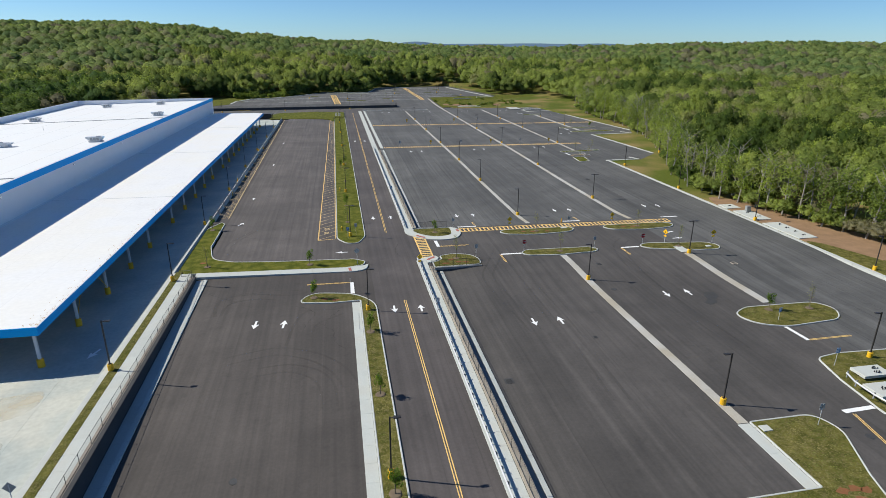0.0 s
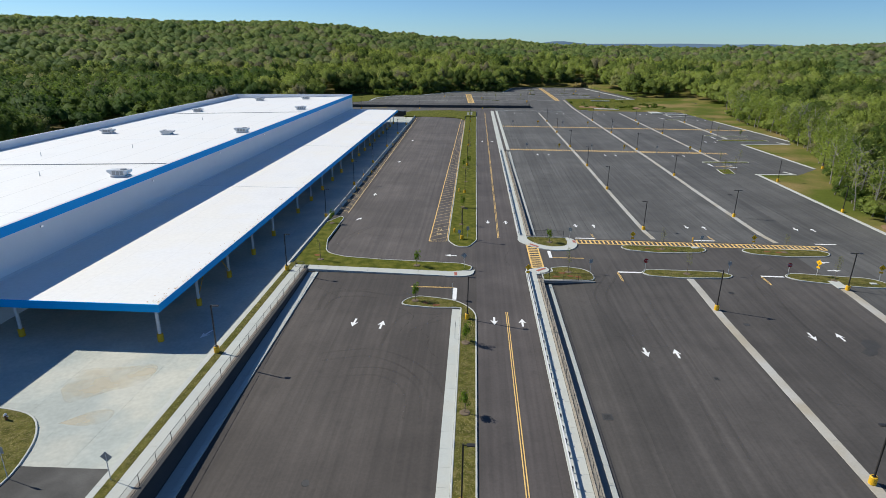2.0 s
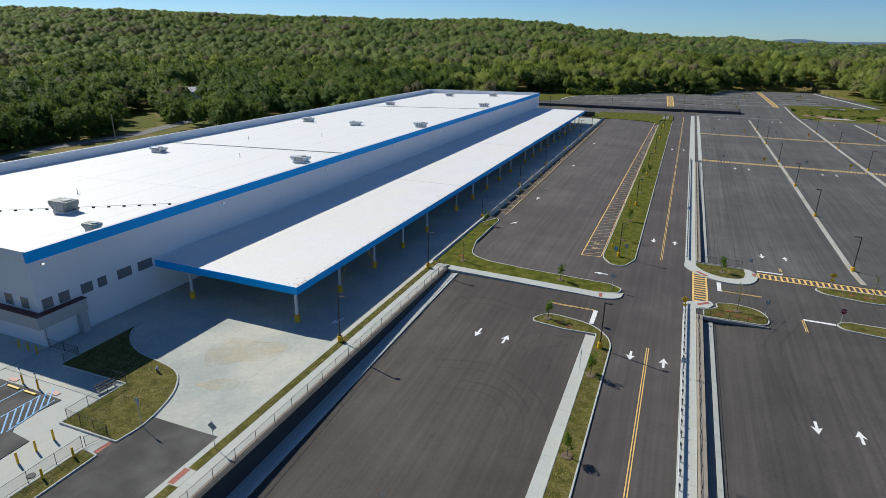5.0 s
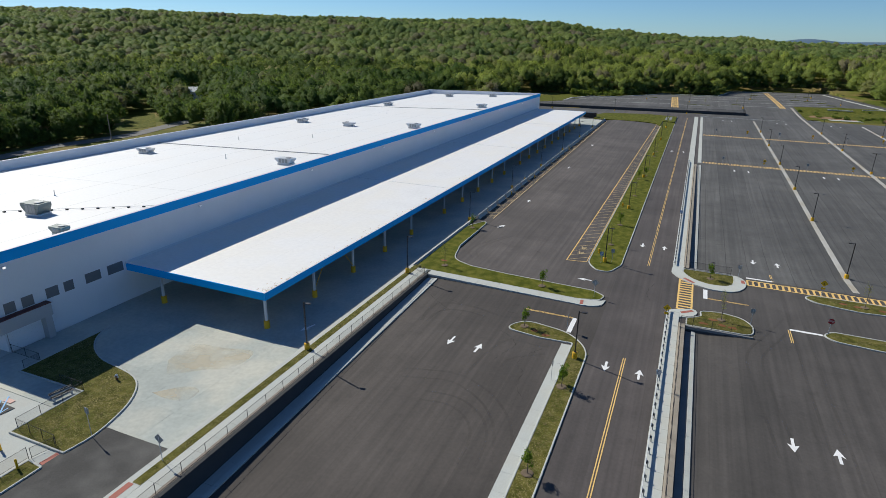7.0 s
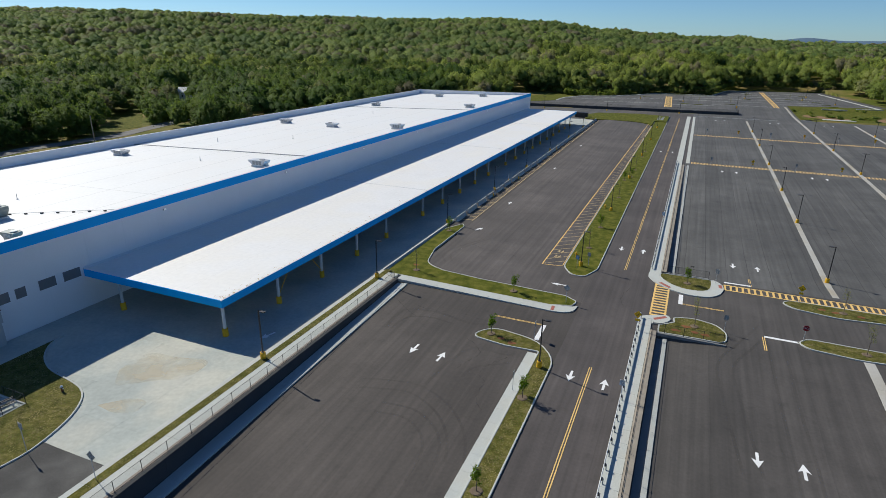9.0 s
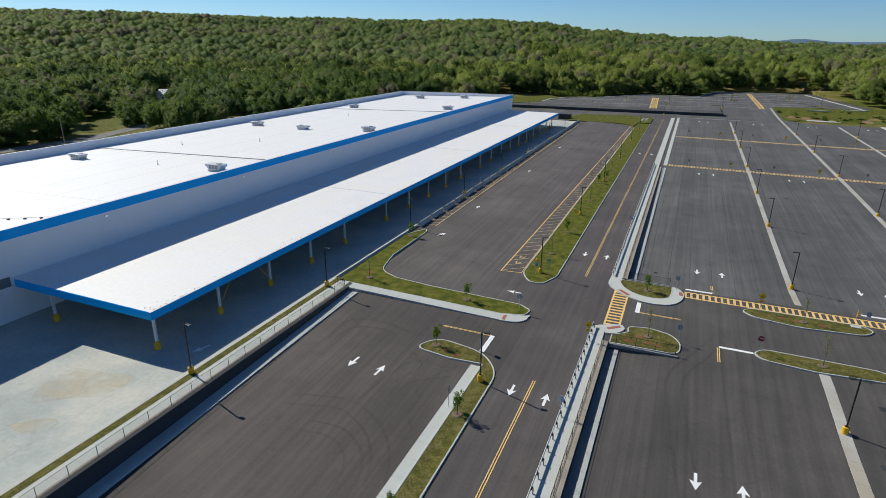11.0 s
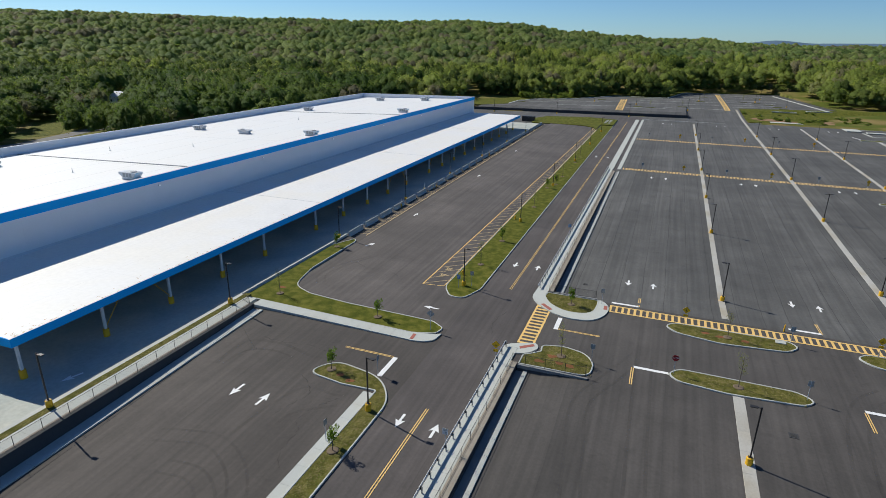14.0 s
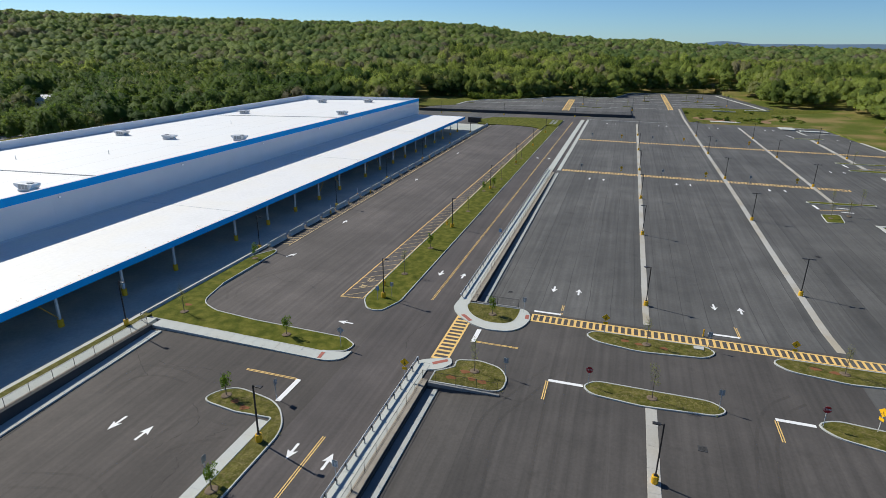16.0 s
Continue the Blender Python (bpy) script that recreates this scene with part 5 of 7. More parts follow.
def guardrail(x, y0, y1, z):
    g = thing("guardrail", "galvanised steel guardrail on short posts beside the walk", "guardrail", "guardrails")
    # W-shaped beam
    prof = [(0.0, 0.43), (-0.05, 0.46), (-0.05, 0.52), (0.02, 0.575), (-0.05, 0.63), (-0.05, 0.69), (0.0, 0.72), (0.03, 0.70), (0.03, 0.45)]
    bm = prism(bmesh.new(), [(x + a, y0, z + b) for a, b in prof], [(x + a, y1, z + b) for a, b in prof])
    part("beam", bm, RAIL, g)
    n = int((y1 - y0) / 1.9)
    me = blk = None
    for k in range(n + 1):
        y = y0 + 0.15 + (y1 - y0 - 0.3) * k / n
        if me is None:
            ob = part("post", boxed(-0.0, 0.10, -0.06, 0.06, -0.3, 0.66, 0.01), GREY, g, "grey steel post")
            me = ob.data
        else:
            ob = new("post", me)
            ob.parent = g
        ob.location = (x + 0.13, y, z)
        if blk is None:
            bl = part("spacer_block", boxed(0.0, 0.1, -0.09, 0.09, 0.40, 0.70, 0.012), BLACK, g, "black spacer block")
            blk = bl.data
        else:
            bl = new("spacer_block", blk)
            bl.parent = g
        bl.location = (x + 0.03, y, z)
    for yy, d in ((y0, -1), (y1, 1)):
        bm = tube(bmesh.new(), [(x - 0.03, yy, z + 0.575), (x + 0.02, yy + d * 0.25, z + 0.575)], [0.15, 0.12], 10)
        part("end_terminal", bm, RAIL, g)
    return g


guardrail(4.62, -40, 82.4, 0.14)
guardrail(4.62, 102, 199, 0.14)


# ---- fences ----
MESH = bpy.data.materials.new("chain_mesh")
MESH.use_nodes = True
_t = MESH.node_tree
_b = _t.nodes["Principled BSDF"]
_b.inputs["Base Color"].default_value = (0.015, 0.015, 0.016, 1)
_b.inputs["Roughness"].default_value = 0.5
_tr = _t.nodes.new("ShaderNodeBsdfTransparent")
_mx = _t.nodes.new("ShaderNodeMixShader")
_mx.inputs[0].default_value = 0.16
_t.links.new(_tr.outputs[0], _mx.inputs[1])
_t.links.new(_b.outputs[0], _mx.inputs[2])
_t.links.new(_mx.outputs[0], _t.nodes["Material Output"].inputs[0])


def fence(pts, h=1.2, pitch=2.6, label="black chain-link fence on top of the retaining wall"):
    """Posts, top and bottom rails and wire mesh along a line of (x, y, z) points."""
    f = thing("fence", label, "fence", "fences")
    me = None
    for a, b in zip(pts, pts[1:]):
        a, b = Vector(a), Vector(b)
        n = max(1, round((b - a).length / pitch))
        for k in range(n + 1):
            if k == n and b != Vector(pts[-1]):
                continue
            p = a.lerp(b, k / n)
            if me is None:
                ob = part("post", tube(bmesh.new(), [(0, 0, -0.2), (0, 0, h), (0, 0, h + 0.04)], [0.028, 0.028, 0.012], 8), BLACK, f)
                me = ob.data
            else:
                ob = new("post", me)
                ob.parent = f
            ob.location = p
        for z, nm in ((h - 0.03, "top_rail"), (0.08, "bottom_rail")):
            part(nm, tube(bmesh.new(), [a + Vector((0, 0, z)), b + Vector((0, 0, z))], 0.019, 6), BLACK, f)
        bm = bmesh.new()
        q = [bm.verts.new(v) for v in (a + Vector((0, 0, 0.08)), b + Vector((0, 0, 0.08)), b + Vector((0, 0, h - 0.03)), a + Vector((0, 0, h - 0.03)))]
        bm.faces.new(q)
        part("wire_mesh", bm, MESH, f, "fine black wire mesh")
    return f


fence([(-31.66, -38.28, 0.70), (-31.66, 79.1, 0.70), (-33.4, 79.9, 0.70)], pitch=2.73)
fence([(6.48, -39, 0.25), (6.48, 79.0, 0.25), (8.0, 79.1, 0.2), (15.0, 79.15, 0.2)])
fence([(6.48, 101.0, 0.25), (6.48, 195, 0.25)])
fence([(7.2, 101.3, 0.2), (13.4, 101.3, 0.2)], label="black chain-link fence behind the corner bed")


# ---- signs ----
def sign(kind, x, y, z, h, turn, label):
    s = thing("road_sign", label, "sign", "road signs", at=pose(x, y, z, 0, 0, turn))
    part("post", boxed(-0.03, 0.03, -0.02, 0.02, -0.2, h, 0.005), GALV, s)
    if kind in ("stop", "diamond", "back_diamond"):
        n, r, a0 = (8, 0.4, 22.5) if kind == "stop" else (4, 0.52, 0)
        pts = [(r * math.cos(radians(a0 + 360 * k / n)), r * math.sin(radians(a0 + 360 * k / n))) for k in range(n)]
        w = h - 0.25
    else:
        pts, w = [(-0.27, -0.34), (0.27, -0.34), (0.27, 0.34), (-0.27, 0.34)], h - 0.3
    face = {"stop": SIGNRED, "diamond": SIGNY, "blue": SIGNB, "speed": WPAINT, "back": SIGNG, "back_diamond": SIGNG}[kind]
    bm = prism(bmesh.new(), [(a, -0.045, w + b) for a, b in pts], [(a, -0.035, w + b) for a, b in pts])
    part("sign_face", bm, face, s)
    bm = prism(bmesh.new(), [(a, -0.034, w + b) for a, b in pts], [(a, -0.026, w + b) for a, b in pts])
    part("sign_back", bm, SIGNG, s)
    for word, size, dz in {"stop": (("STOP", 0.3, 0.0),), "speed": (("SPEED", 0.17, 0.26), ("LIMIT", 0.17, 0.1), ("10", 0.42, -0.17))}.get(kind, ()):
        cu = bpy.data.curves.new("lettering", "FONT")
        cu.body, cu.size, cu.align_x, cu.align_y, cu.extrude = word, size, "CENTER", "CENTER", 0.002
        tmp = new("lettering", cu)
        bpy.context.view_layer.update()
        me = bpy.data.meshes.new_from_object(tmp.evaluated_get(bpy.context.evaluated_depsgraph_get()))
        bpy.data.objects.remove(tmp)
        me.materials.clear()
        me.materials.append(WPAINT if kind == "stop" else BLACK)
        t = new("lettering", me)
        t.matrix_basis = pose(0, -0.05, w + dz, 90, 0, 0)
        t.parent = s
    if kind == "diamond":
        bm = boxed(-0.03, 0.03, -0.05, -0.046, w - 0.22, w + 0.12)
        for sx in (-1, 1):
            prism(bm, [(0, -0.05, w - 0.02), (sx * 0.2, -0.05, w - 0.22), (sx * 0.15, -0.05, w - 0.24)], [(0, -0.046, w - 0.02), (sx * 0.2, -0.046, w - 0.22), (sx * 0.15, -0.046, w - 0.24)])
        part("symbol", bm, BLACK, s, "black walking symbol, plain bars")
        part("plate", boxed(-0.28, 0.28, -0.045, -0.03, w - 0.95, w - 0.62), SIGNY, s, "small yellow plate below")
    if kind == "blue":
        for k in range(3):
            part("bar", boxed(-0.2, 0.2 - k * 0.07, -0.05, -0.046, w + 0.2 - k * 0.2, w + 0.28 - k * 0.2), WPAINT, s, "white bar of lettering")
    return s


for k, x, y, h, t, lb in (("stop", 24.4, 83.9, 2.3, 0, "red octagonal stop sign on a thin post"), ("stop", 47.6, 83.8, 2.3, 0, "red octagonal stop sign on a thin post"),
                          ("diamond", 4.5, 78.47, 2.6, 8, "yellow pedestrian warning sign by the crosswalk"), ("diamond", 25.6, 97.3, 2.6, 0, "yellow pedestrian warning sign by the crosswalk"),
                          ("diamond", 47.8, 97.2, 2.6, 0, "yellow pedestrian warning sign by the crosswalk"), ("diamond", 61.6, 82.9, 2.6, -10, "orange-yellow warning sign on the slim island"), ("blue", 51.4, 52.4, 1.9, 10, "small pale blue sign beside a young tree"), ("diamond", 52.6, 84.5, 2.6, -65, "bright yellow warning sign on the slim island"),
                          ("speed", 4.6, 61.5, 2.4, 0, "white speed limit sign beside the guardrail"), ("blue", 49.3, 40.4, 2.4, 0, "small blue sign on the lawn"), ("blue", -6.9, 97.3, 2.2, 0, "small blue sign at the end of the grass median"), ("back", -5.3, 98.9, 2.4, 180, "grey back of a road sign on the median"), ("blue", 4.6, 130, 2.4, 0, "small blue sign beside the guardrail"),
                          ("back_diamond", -5.7, 82.95, 2.6, 180, "dark grey back of a diamond road sign at the walk's end"), ("back", 15.2, 82.8, 2.4, 180, "grey back of a road sign"), ("back", 14.4, 99.9, 2.4, 180, "grey back of a road sign"),
                          ("back", 37.9, 83.6, 2.4, 180, "grey back of a road sign"), ("back", 38.3, 97.1, 2.4, 180, "grey back of a road sign"), ("back", -6.4, 58.5, 2.4, 90, "grey back of a road sign"),
                          ("back", -7.2, 70.8, 2.4, 90, "grey back of a road sign"), ("back", 38.3, 30.6, 2.5, 180, "grey back of a road sign on the grass corner"), ("back_diamond", -34.4, 30.4, 3.0, 180, "grey back of a diamond sign by the drive"),
                          ("back", -43.7, 30.6, 3.2, 180, "grey back of a tall sign in grass")):
    sign(k, x, y, (apron(x) if x < -31 else level(x, y)) + 0.05, h, t, lb)
for k in range(6):
    x = 14.4 + 11.4 * k
    sign("diamond" if k % 2 else "back", x, 200.0, 0.0, 2.5, 0, "yellow pedestrian sign at the far crosswalk" if k % 2 else "grey back of a sign at the far crosswalk")
    sign("diamond" if k % 2 else "back", x - 1, 265.2, 0.0, 2.5, 0, "yellow pedestrian sign at the far crosswalk" if k % 2 else "grey back of a sign at the far crosswalk")


# ---- young trees ----
def leaf_cloud(rnd, centre, size, count, s0, s1, lumps=7):
    """Leaf quads over a lumpy volume; returns vertices and faces."""
    v, f = [], []
    cs = []
    for k in range(lumps):
        a = rnd.uniform(0, 6.283)
        rr = rnd.uniform(0.15, 0.75)
        cs.append((Vector((math.cos(a) * rr * size[0], math.sin(a) * rr * size[1], rnd.uniform(-0.7, 0.85) * size[2])), rnd.uniform(0.28, 0.5)))
    for k in range(count):
        c, r = rnd.choice(cs)
        d = Vector((rnd.gauss(0, 1), rnd.gauss(0, 1), rnd.gauss(0, 1))).normalized() * rnd.uniform(0.5, 1.0) ** 0.5
        p = Vector(centre) + c + Vector((d.x * r * size[0], d.y * r * size[1], d.z * r * size[2]))
        n = (d + Vector((rnd.gauss(0, .5), rnd.gauss(0, .5), rnd.gauss(0.3, .5)))).normalized()
        u = n.orthogonal().normalized()
        w = n.cross(u)
        ang = rnd.uniform(0, 6.283)
        u, w = u * math.cos(ang) + w * math.sin(ang), w * math.cos(ang) - u * math.sin(ang)
        s = rnd.uniform(s0, s1)
        b = len(v)
        v += [p - u * s, p - w * s * rnd.uniform(.4, .7), p + u * s, p + w * s * rnd.uniform(.4, .7)]
        f.append((b, b + 1, b + 2, b + 3))
    return v, f


def tinted(me, values):
    at = me.attributes.new("tint", "FLOAT", "POINT")
    at.data.foreach_set("value", values)
    return me


def sapling(seed, h, spread, count, tint, label, s0=0.05, s1=0.11):
    rnd = random.Random(seed)
    t = thing("young_tree", label, "tree", "young trees")
    bm = tube(bmesh.new(), [(0, 0, -0.1), (0.02, 0.01, h * 0.35), (0.0, 0.03, h * 0.7), (0.03, 0, h * 0.95)], [0.05, 0.04, 0.025, 0.01], 7)
    part("trunk", bm, BARK, t)
    bm = bmesh.new()
    for k in range(9):
        z = h * rnd.uniform(0.35, 0.85)
        a = rnd.uniform(0, 6.283)
        L = spread * rnd.uniform(0.5, 0.9)
        tube(bm, [(0, 0, z), (math.cos(a) * L * .5, math.sin(a) * L * .5, z + 0.25), (math.cos(a) * L, math.sin(a) * L, z + 0.7)], [0.018, 0.012, 0.005], 5)
    part("branches", bm, BARK, t)
    v, f = leaf_cloud(rnd, (0, 0, h * 0.66), (spread, spread, h * 0.36), count, s0, s1, 12)
    me = tinted(mesh_of("crown", v, f, LEAF), [tint] * len(v))
    c = new("crown", me)
    c.parent = t
    bm = bmesh.new()
    rings = []
    for r, z in ((0.56, 0.0), (0.48, 0.05), (0.30, 0.06), (0.06, 0.03)):
        rings.append([bm.verts.new((r * math.cos(6.283 * k / 18) * rnd.uniform(.93, 1.07), r * math.sin(6.283 * k / 18) * rnd.uniform(.93, 1.07), z)) for k in range(18)])
    for a, b in zip(rings, rings[1:]):
        for k in range(18):
            bm.faces.new((a[k], a[(k + 1) % 18], b[(k + 1) % 18], b[k]))
    bm.faces.new(rings[-1])
    part("mulch_ring", bm, RING, t, "brown mulch ring")
    return t


dense = [sapling(21, 2.7, 0.74, 620, 0.25, "young leafy green tree in a mulch ring"), sapling(22, 2.6, 0.64, 520, 0.35, "young leafy green tree in a mulch ring")]
thin = [sapling(23, 4.1, 0.75, 330, 0.96, "thin young tree with sparse pale leaves", 0.03, 0.075), sapling(24, 3.7, 0.7, 270, 1.0, "thin young tree with sparse pale leaves", 0.03, 0.075)]
spots = [(0, -5.0, 57.4), (1, -4.85, 42.75), (0, -4.75, 27.9), (1, -4.8, 13.0), (0, -12.6, 69.6), (0, -13.7, 83.4), (3, -30.4, 84.4), (0, -33.4, 105.5), (0, 10.3, 98.0), (2, 11.6, 82.7),
         (3, 30.9, 95.8), (2, 31.2, 83.5), (3, 53.0, 95.8), (2, 54.3, 82.4), (0, 52.4, 55.6), (3, 58.6, 55.0), (2, -6.7, 108), (0, -6.7, 121.4), (3, -6.4, 147.4), (0, -7.4, 167), (0, -6, 172), (2, -6, 182), (3, -6, 204), (2, -6, 214), (3, 76, 173)]
protos = dense + thin
used = set()
for k, x, y in spots:
    m = pose(x, y, level(x, y) + 0.15, 0, 0, (x * 37 + y * 53) % 360)
    if k in used:
        copy_thing(protos[k], m)
    else:
        protos[k].matrix_basis = m
        used.add(k)

# slim delineator posts beside the canopy lane
for x, y in ((-34.0, 134.5), (-35.2, 150.6), (-33.6, 154.6), (-35.2, 198.7), (-34.0, 203.0)):
    d = thing("marker_post", "slim pale post with yellow sleeve beside the barriers", "post", "marker posts", at=pose(x, y, 0.2))
    part("post", tube(bmesh.new(), [(0, 0, -0.2), (0, 0, 2.1)], 0.07, 8), GALV, d)
    part("sleeve", tube(bmesh.new(), [(0, 0, 0), (0, 0, 0.9), (0, 0, 0.95)], [0.13, 0.13, 0.08], 10), YELLOW, d, "yellow sleeve")
# ---- eastern edge: kerb bands, service pads ----
def band(label, pts, w=1.1, lift=0.1, thick=0.4):
    """A broad flat kerb following a line."""
    bm = bmesh.new()
    for a, b in zip(pts, pts[1:]):
        a, b = Vector(a), Vector(b)
        n = (b - a).normalized()
        n = Vector((-n.y, n.x)) * w / 2
        q = [(a - n), (a + n), (b + n), (b - n)]
        k = max(1, int((b - a).length / 6))
        for i in range(k):
            r = [q[0].lerp(q[3], i / k), q[1].lerp(q[2], i / k), q[1].lerp(q[2], (i + 1) / k - 0.0002), q[0].lerp(q[3], (i + 1) / k - 0.0002)]
            prism(bm, [(p.x, p.y, -thick) for p in r], [(p.x, p.y, lift) for p in r])
    return solo("kerb_band", bm, KERB, label, "kerb", "structure")


band("broad pale concrete kerb along the wood's edge", [(79.8, -40), (79.8, 165.8)], 0.85)
band("broad pale concrete kerb round a parking bay", [(79.2, 166.2), (91.2, 167.0), (89.6, 171.0)], 0.9)
band("broad pale concrete kerb along the far bays", [(102.0, 177), (99.2, 222.4)], 0.85)
band("broad pale concrete kerb along the far bays", [(99.0, 223.2), (118.2, 224.6), (115.6, 229.4)], 0.8)
band("broad pale concrete kerb along the far bays", [(122.4, 233), (116.4, 296)], 0.85)
band("pale concrete kerb before the meadow", [(56, 338.6), (92, 338.6), (98, 333), (113, 336.6)], 0.5)
band("pale concrete kerb before the meadow", [(7.2, 329.6), (45, 330.5)], 0.5)


VP = [(80.4, 20), (80.4, 165.4), (91.6, 166.2), (102.4, 176.6), (99.8, 222.2), (118.6, 224.0), (122.9, 233), (117.0, 296), (113.6, 335.5), (152, 335.5), (152, 20)]
flat("verge", VP, 0.05, 1.1, VERGE, "olive-green grass verge before the woods", "grass")


def service_pad(x0, x1, y0, y1, stubs, label, cabinet=False):
    p = thing("service_pad", label, "concrete pad", "service pads")
    part("slab", boxed(x0, x1, y0, y1, -0.1, 0.26, 0.03), CONCRETE, p, "pale concrete slab")
    rnd = random.Random(int(x0 * 7 + y0))
    for k in range(stubs):
        cx, cy = x0 + (x1 - x0) * rnd.uniform(0.25, 0.8), y0 + (y1 - y0) * (k + 0.7) / (stubs + 0.4)
        for i in range(5):
            xx, yy = cx + (i - 2) * 0.16, cy + rnd.uniform(-.2, .2)
            part("conduit_stub", tube(bmesh.new(), [(xx, yy, 0.26), (xx, yy, 0.26 + rnd.uniform(0.1, 0.24))], 0.07, 7), BLACK, p, "black conduit stub")
    if cabinet:
        cb = part("cabinet", boxed(x1 - 1.6, x1 - 0.6, y1 - 1.4, y1 - 0.6, 0.26, 1.5, 0.03), GREY, p, "grey electrical cabinet")
        part("cabinet_door", boxed(x1 - 1.63, x1 - 1.6, y1 - 1.36, y1 - 0.64, 0.34, 1.44), GREY, cb)
    return p


service_pad(80.5, 84.6, 82.6, 93.2, 4, "long concrete pad with rows of conduit stubs")
service_pad(80.5, 84.6, 95.6, 103.0, 2, "concrete pad with conduit stubs and grey cabinet", True)
service_pad(80.5, 84.0, 105.0, 108.4, 1, "small concrete pad with a conduit stub")
service_pad(49.9, 53.6, 36.8, 38.9, 2, "small white concrete pad on the lawn")
service_pad(48.3, 52.0, 33.0, 35.6, 1, "small white concrete pad on the lawn")
flat("soil_patch", [(80.6, 74), (84, 70), (93, 68), (96, 82), (91, 100), (88, 112), (83, 117), (80.6, 110)], 0.13, 0.2, SOIL, "bare reddish-brown soil along the wood's edge", "soil", r=2.0)
flat("soil_patch", [(80.6, 60), (86, 60), (86, 70), (83, 79), (80.6, 82)], 0.145, 0.2, GRASS, "patch of thin grass at the kerb", "grass", r=1.5)
for x, y in ((33.2, 22.1), (34.4, 22.2), (35.4, 22.0), (34.0, 21.0), (10.5, 82.3), (11.7, 81.0), (13.0, 80.8), (9.4, 80.6), (28.2, 96.0), (30.0, 95.6), (33.0, 95.4), (-9.5, 68.3), (-11, 69), (-31.5, 86.5), (50, 96), (52, 95.7)):
    rr = random.Random(int(x * 11 + y * 5))
    pts = [(x + math.cos(6.283 * k / 9) * rr.uniform(0.35, 0.75), y + math.sin(6.283 * k / 9) * rr.uniform(0.25, 0.5)) for k in range(9)]
    flat("bare_patch", pts, level(x, y) + 0.118, 0.05, MULCH, "reddish-brown bare patch in the turf", "soil")
for x, y, s in ((35.6, 76.5, 0.7), (9.9, 44.0, 0.9), (60.5, 98.9, 0.6), (59.5, 73.3, 0.9), (62.0, 142.0, 0.9), (11.0, 108.0, 0.6), (24.0, 52.0, 0.5)):
    g = thing("drain_grate", "small pale concrete-framed drain grate in asphalt", "drain", "drain grates", "structure", at=pose(x, y, level(x, y) + 0.01))
    part("frame", boxed(-0.6 * s, 0.6 * s, -0.6 * s, 0.6 * s, -0.1, 0.015, 0.005), CAPC if x == 59.5 else GRATE, g)
    for k in range(5):
        part("bar", boxed(-0.4 * s, 0.4 * s, (-0.36 + k * 0.16) * s, (-0.28 + k * 0.16) * s, 0.015, 0.028), BLACK_STAIN, g)
flat("oil_stain", [(47.2, 63.1), (48.6, 62.9), (48.3, 61.2), (47.4, 60.6), (46.6, 59.2), (45.2, 58.6), (44.8, 59.6), (46.0, 60.6), (46.2, 62.0)], level(47, 61) + 0.016, 0.02, BLACK_STAIN, "dark stain soaked into the asphalt", "stain")
# guide rail on the side lawn
bm = tube(bmesh.new(), [(47.9, 37.4, 0.6), (47.3, 35.6, 0.6), (47.2, 33.2, 0.6), (47.5, 30.5, 0.6), (48.4, 27.0, 0.6)], 0.1, 6)
gr = thing("side_guardrail", "curved galvanised guardrail on the side lawn", "guardrail")
part("beam", bm, GALV, gr)
for x, y in ((47.9, 37.4), (47.3, 35.6), (47.2, 33.2), (47.5, 30.5), (48.4, 27.0)):
    part("post", boxed(x + 0.08, x + 0.2, y - 0.06, y + 0.06, 0.0, 0.8, 0.01), GREY, gr)
for x, y in ((38.1, 100.75),):
    bl = thing("bollard", "slim yellow bollard at the crosswalk", "bollard", "bollards", at=pose(x, y, 0))
    part("tube", tube(bmesh.new(), [(0, 0, -0.1), (0, 0, 1.0), (0, 0, 1.05)], [0.09, 0.09, 0.05], 12), YELLOW, bl)

# ---- far lot ----
fw = thing("retaining_wall_far", "long dark retaining wall below the far lot", "retaining wall", "", "structure")
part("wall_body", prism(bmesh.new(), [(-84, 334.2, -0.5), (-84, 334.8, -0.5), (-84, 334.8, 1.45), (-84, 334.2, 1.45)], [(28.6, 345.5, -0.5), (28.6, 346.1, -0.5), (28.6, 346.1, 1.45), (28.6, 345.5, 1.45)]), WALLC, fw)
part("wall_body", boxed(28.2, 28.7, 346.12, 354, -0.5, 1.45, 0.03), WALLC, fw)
fence([(-84, 334.5, 1.45), (28.4, 345.8, 1.45), (28.4, 354, 1.45)], pitch=6, label="black fence on the far retaining wall")
bm = bmesh.new()
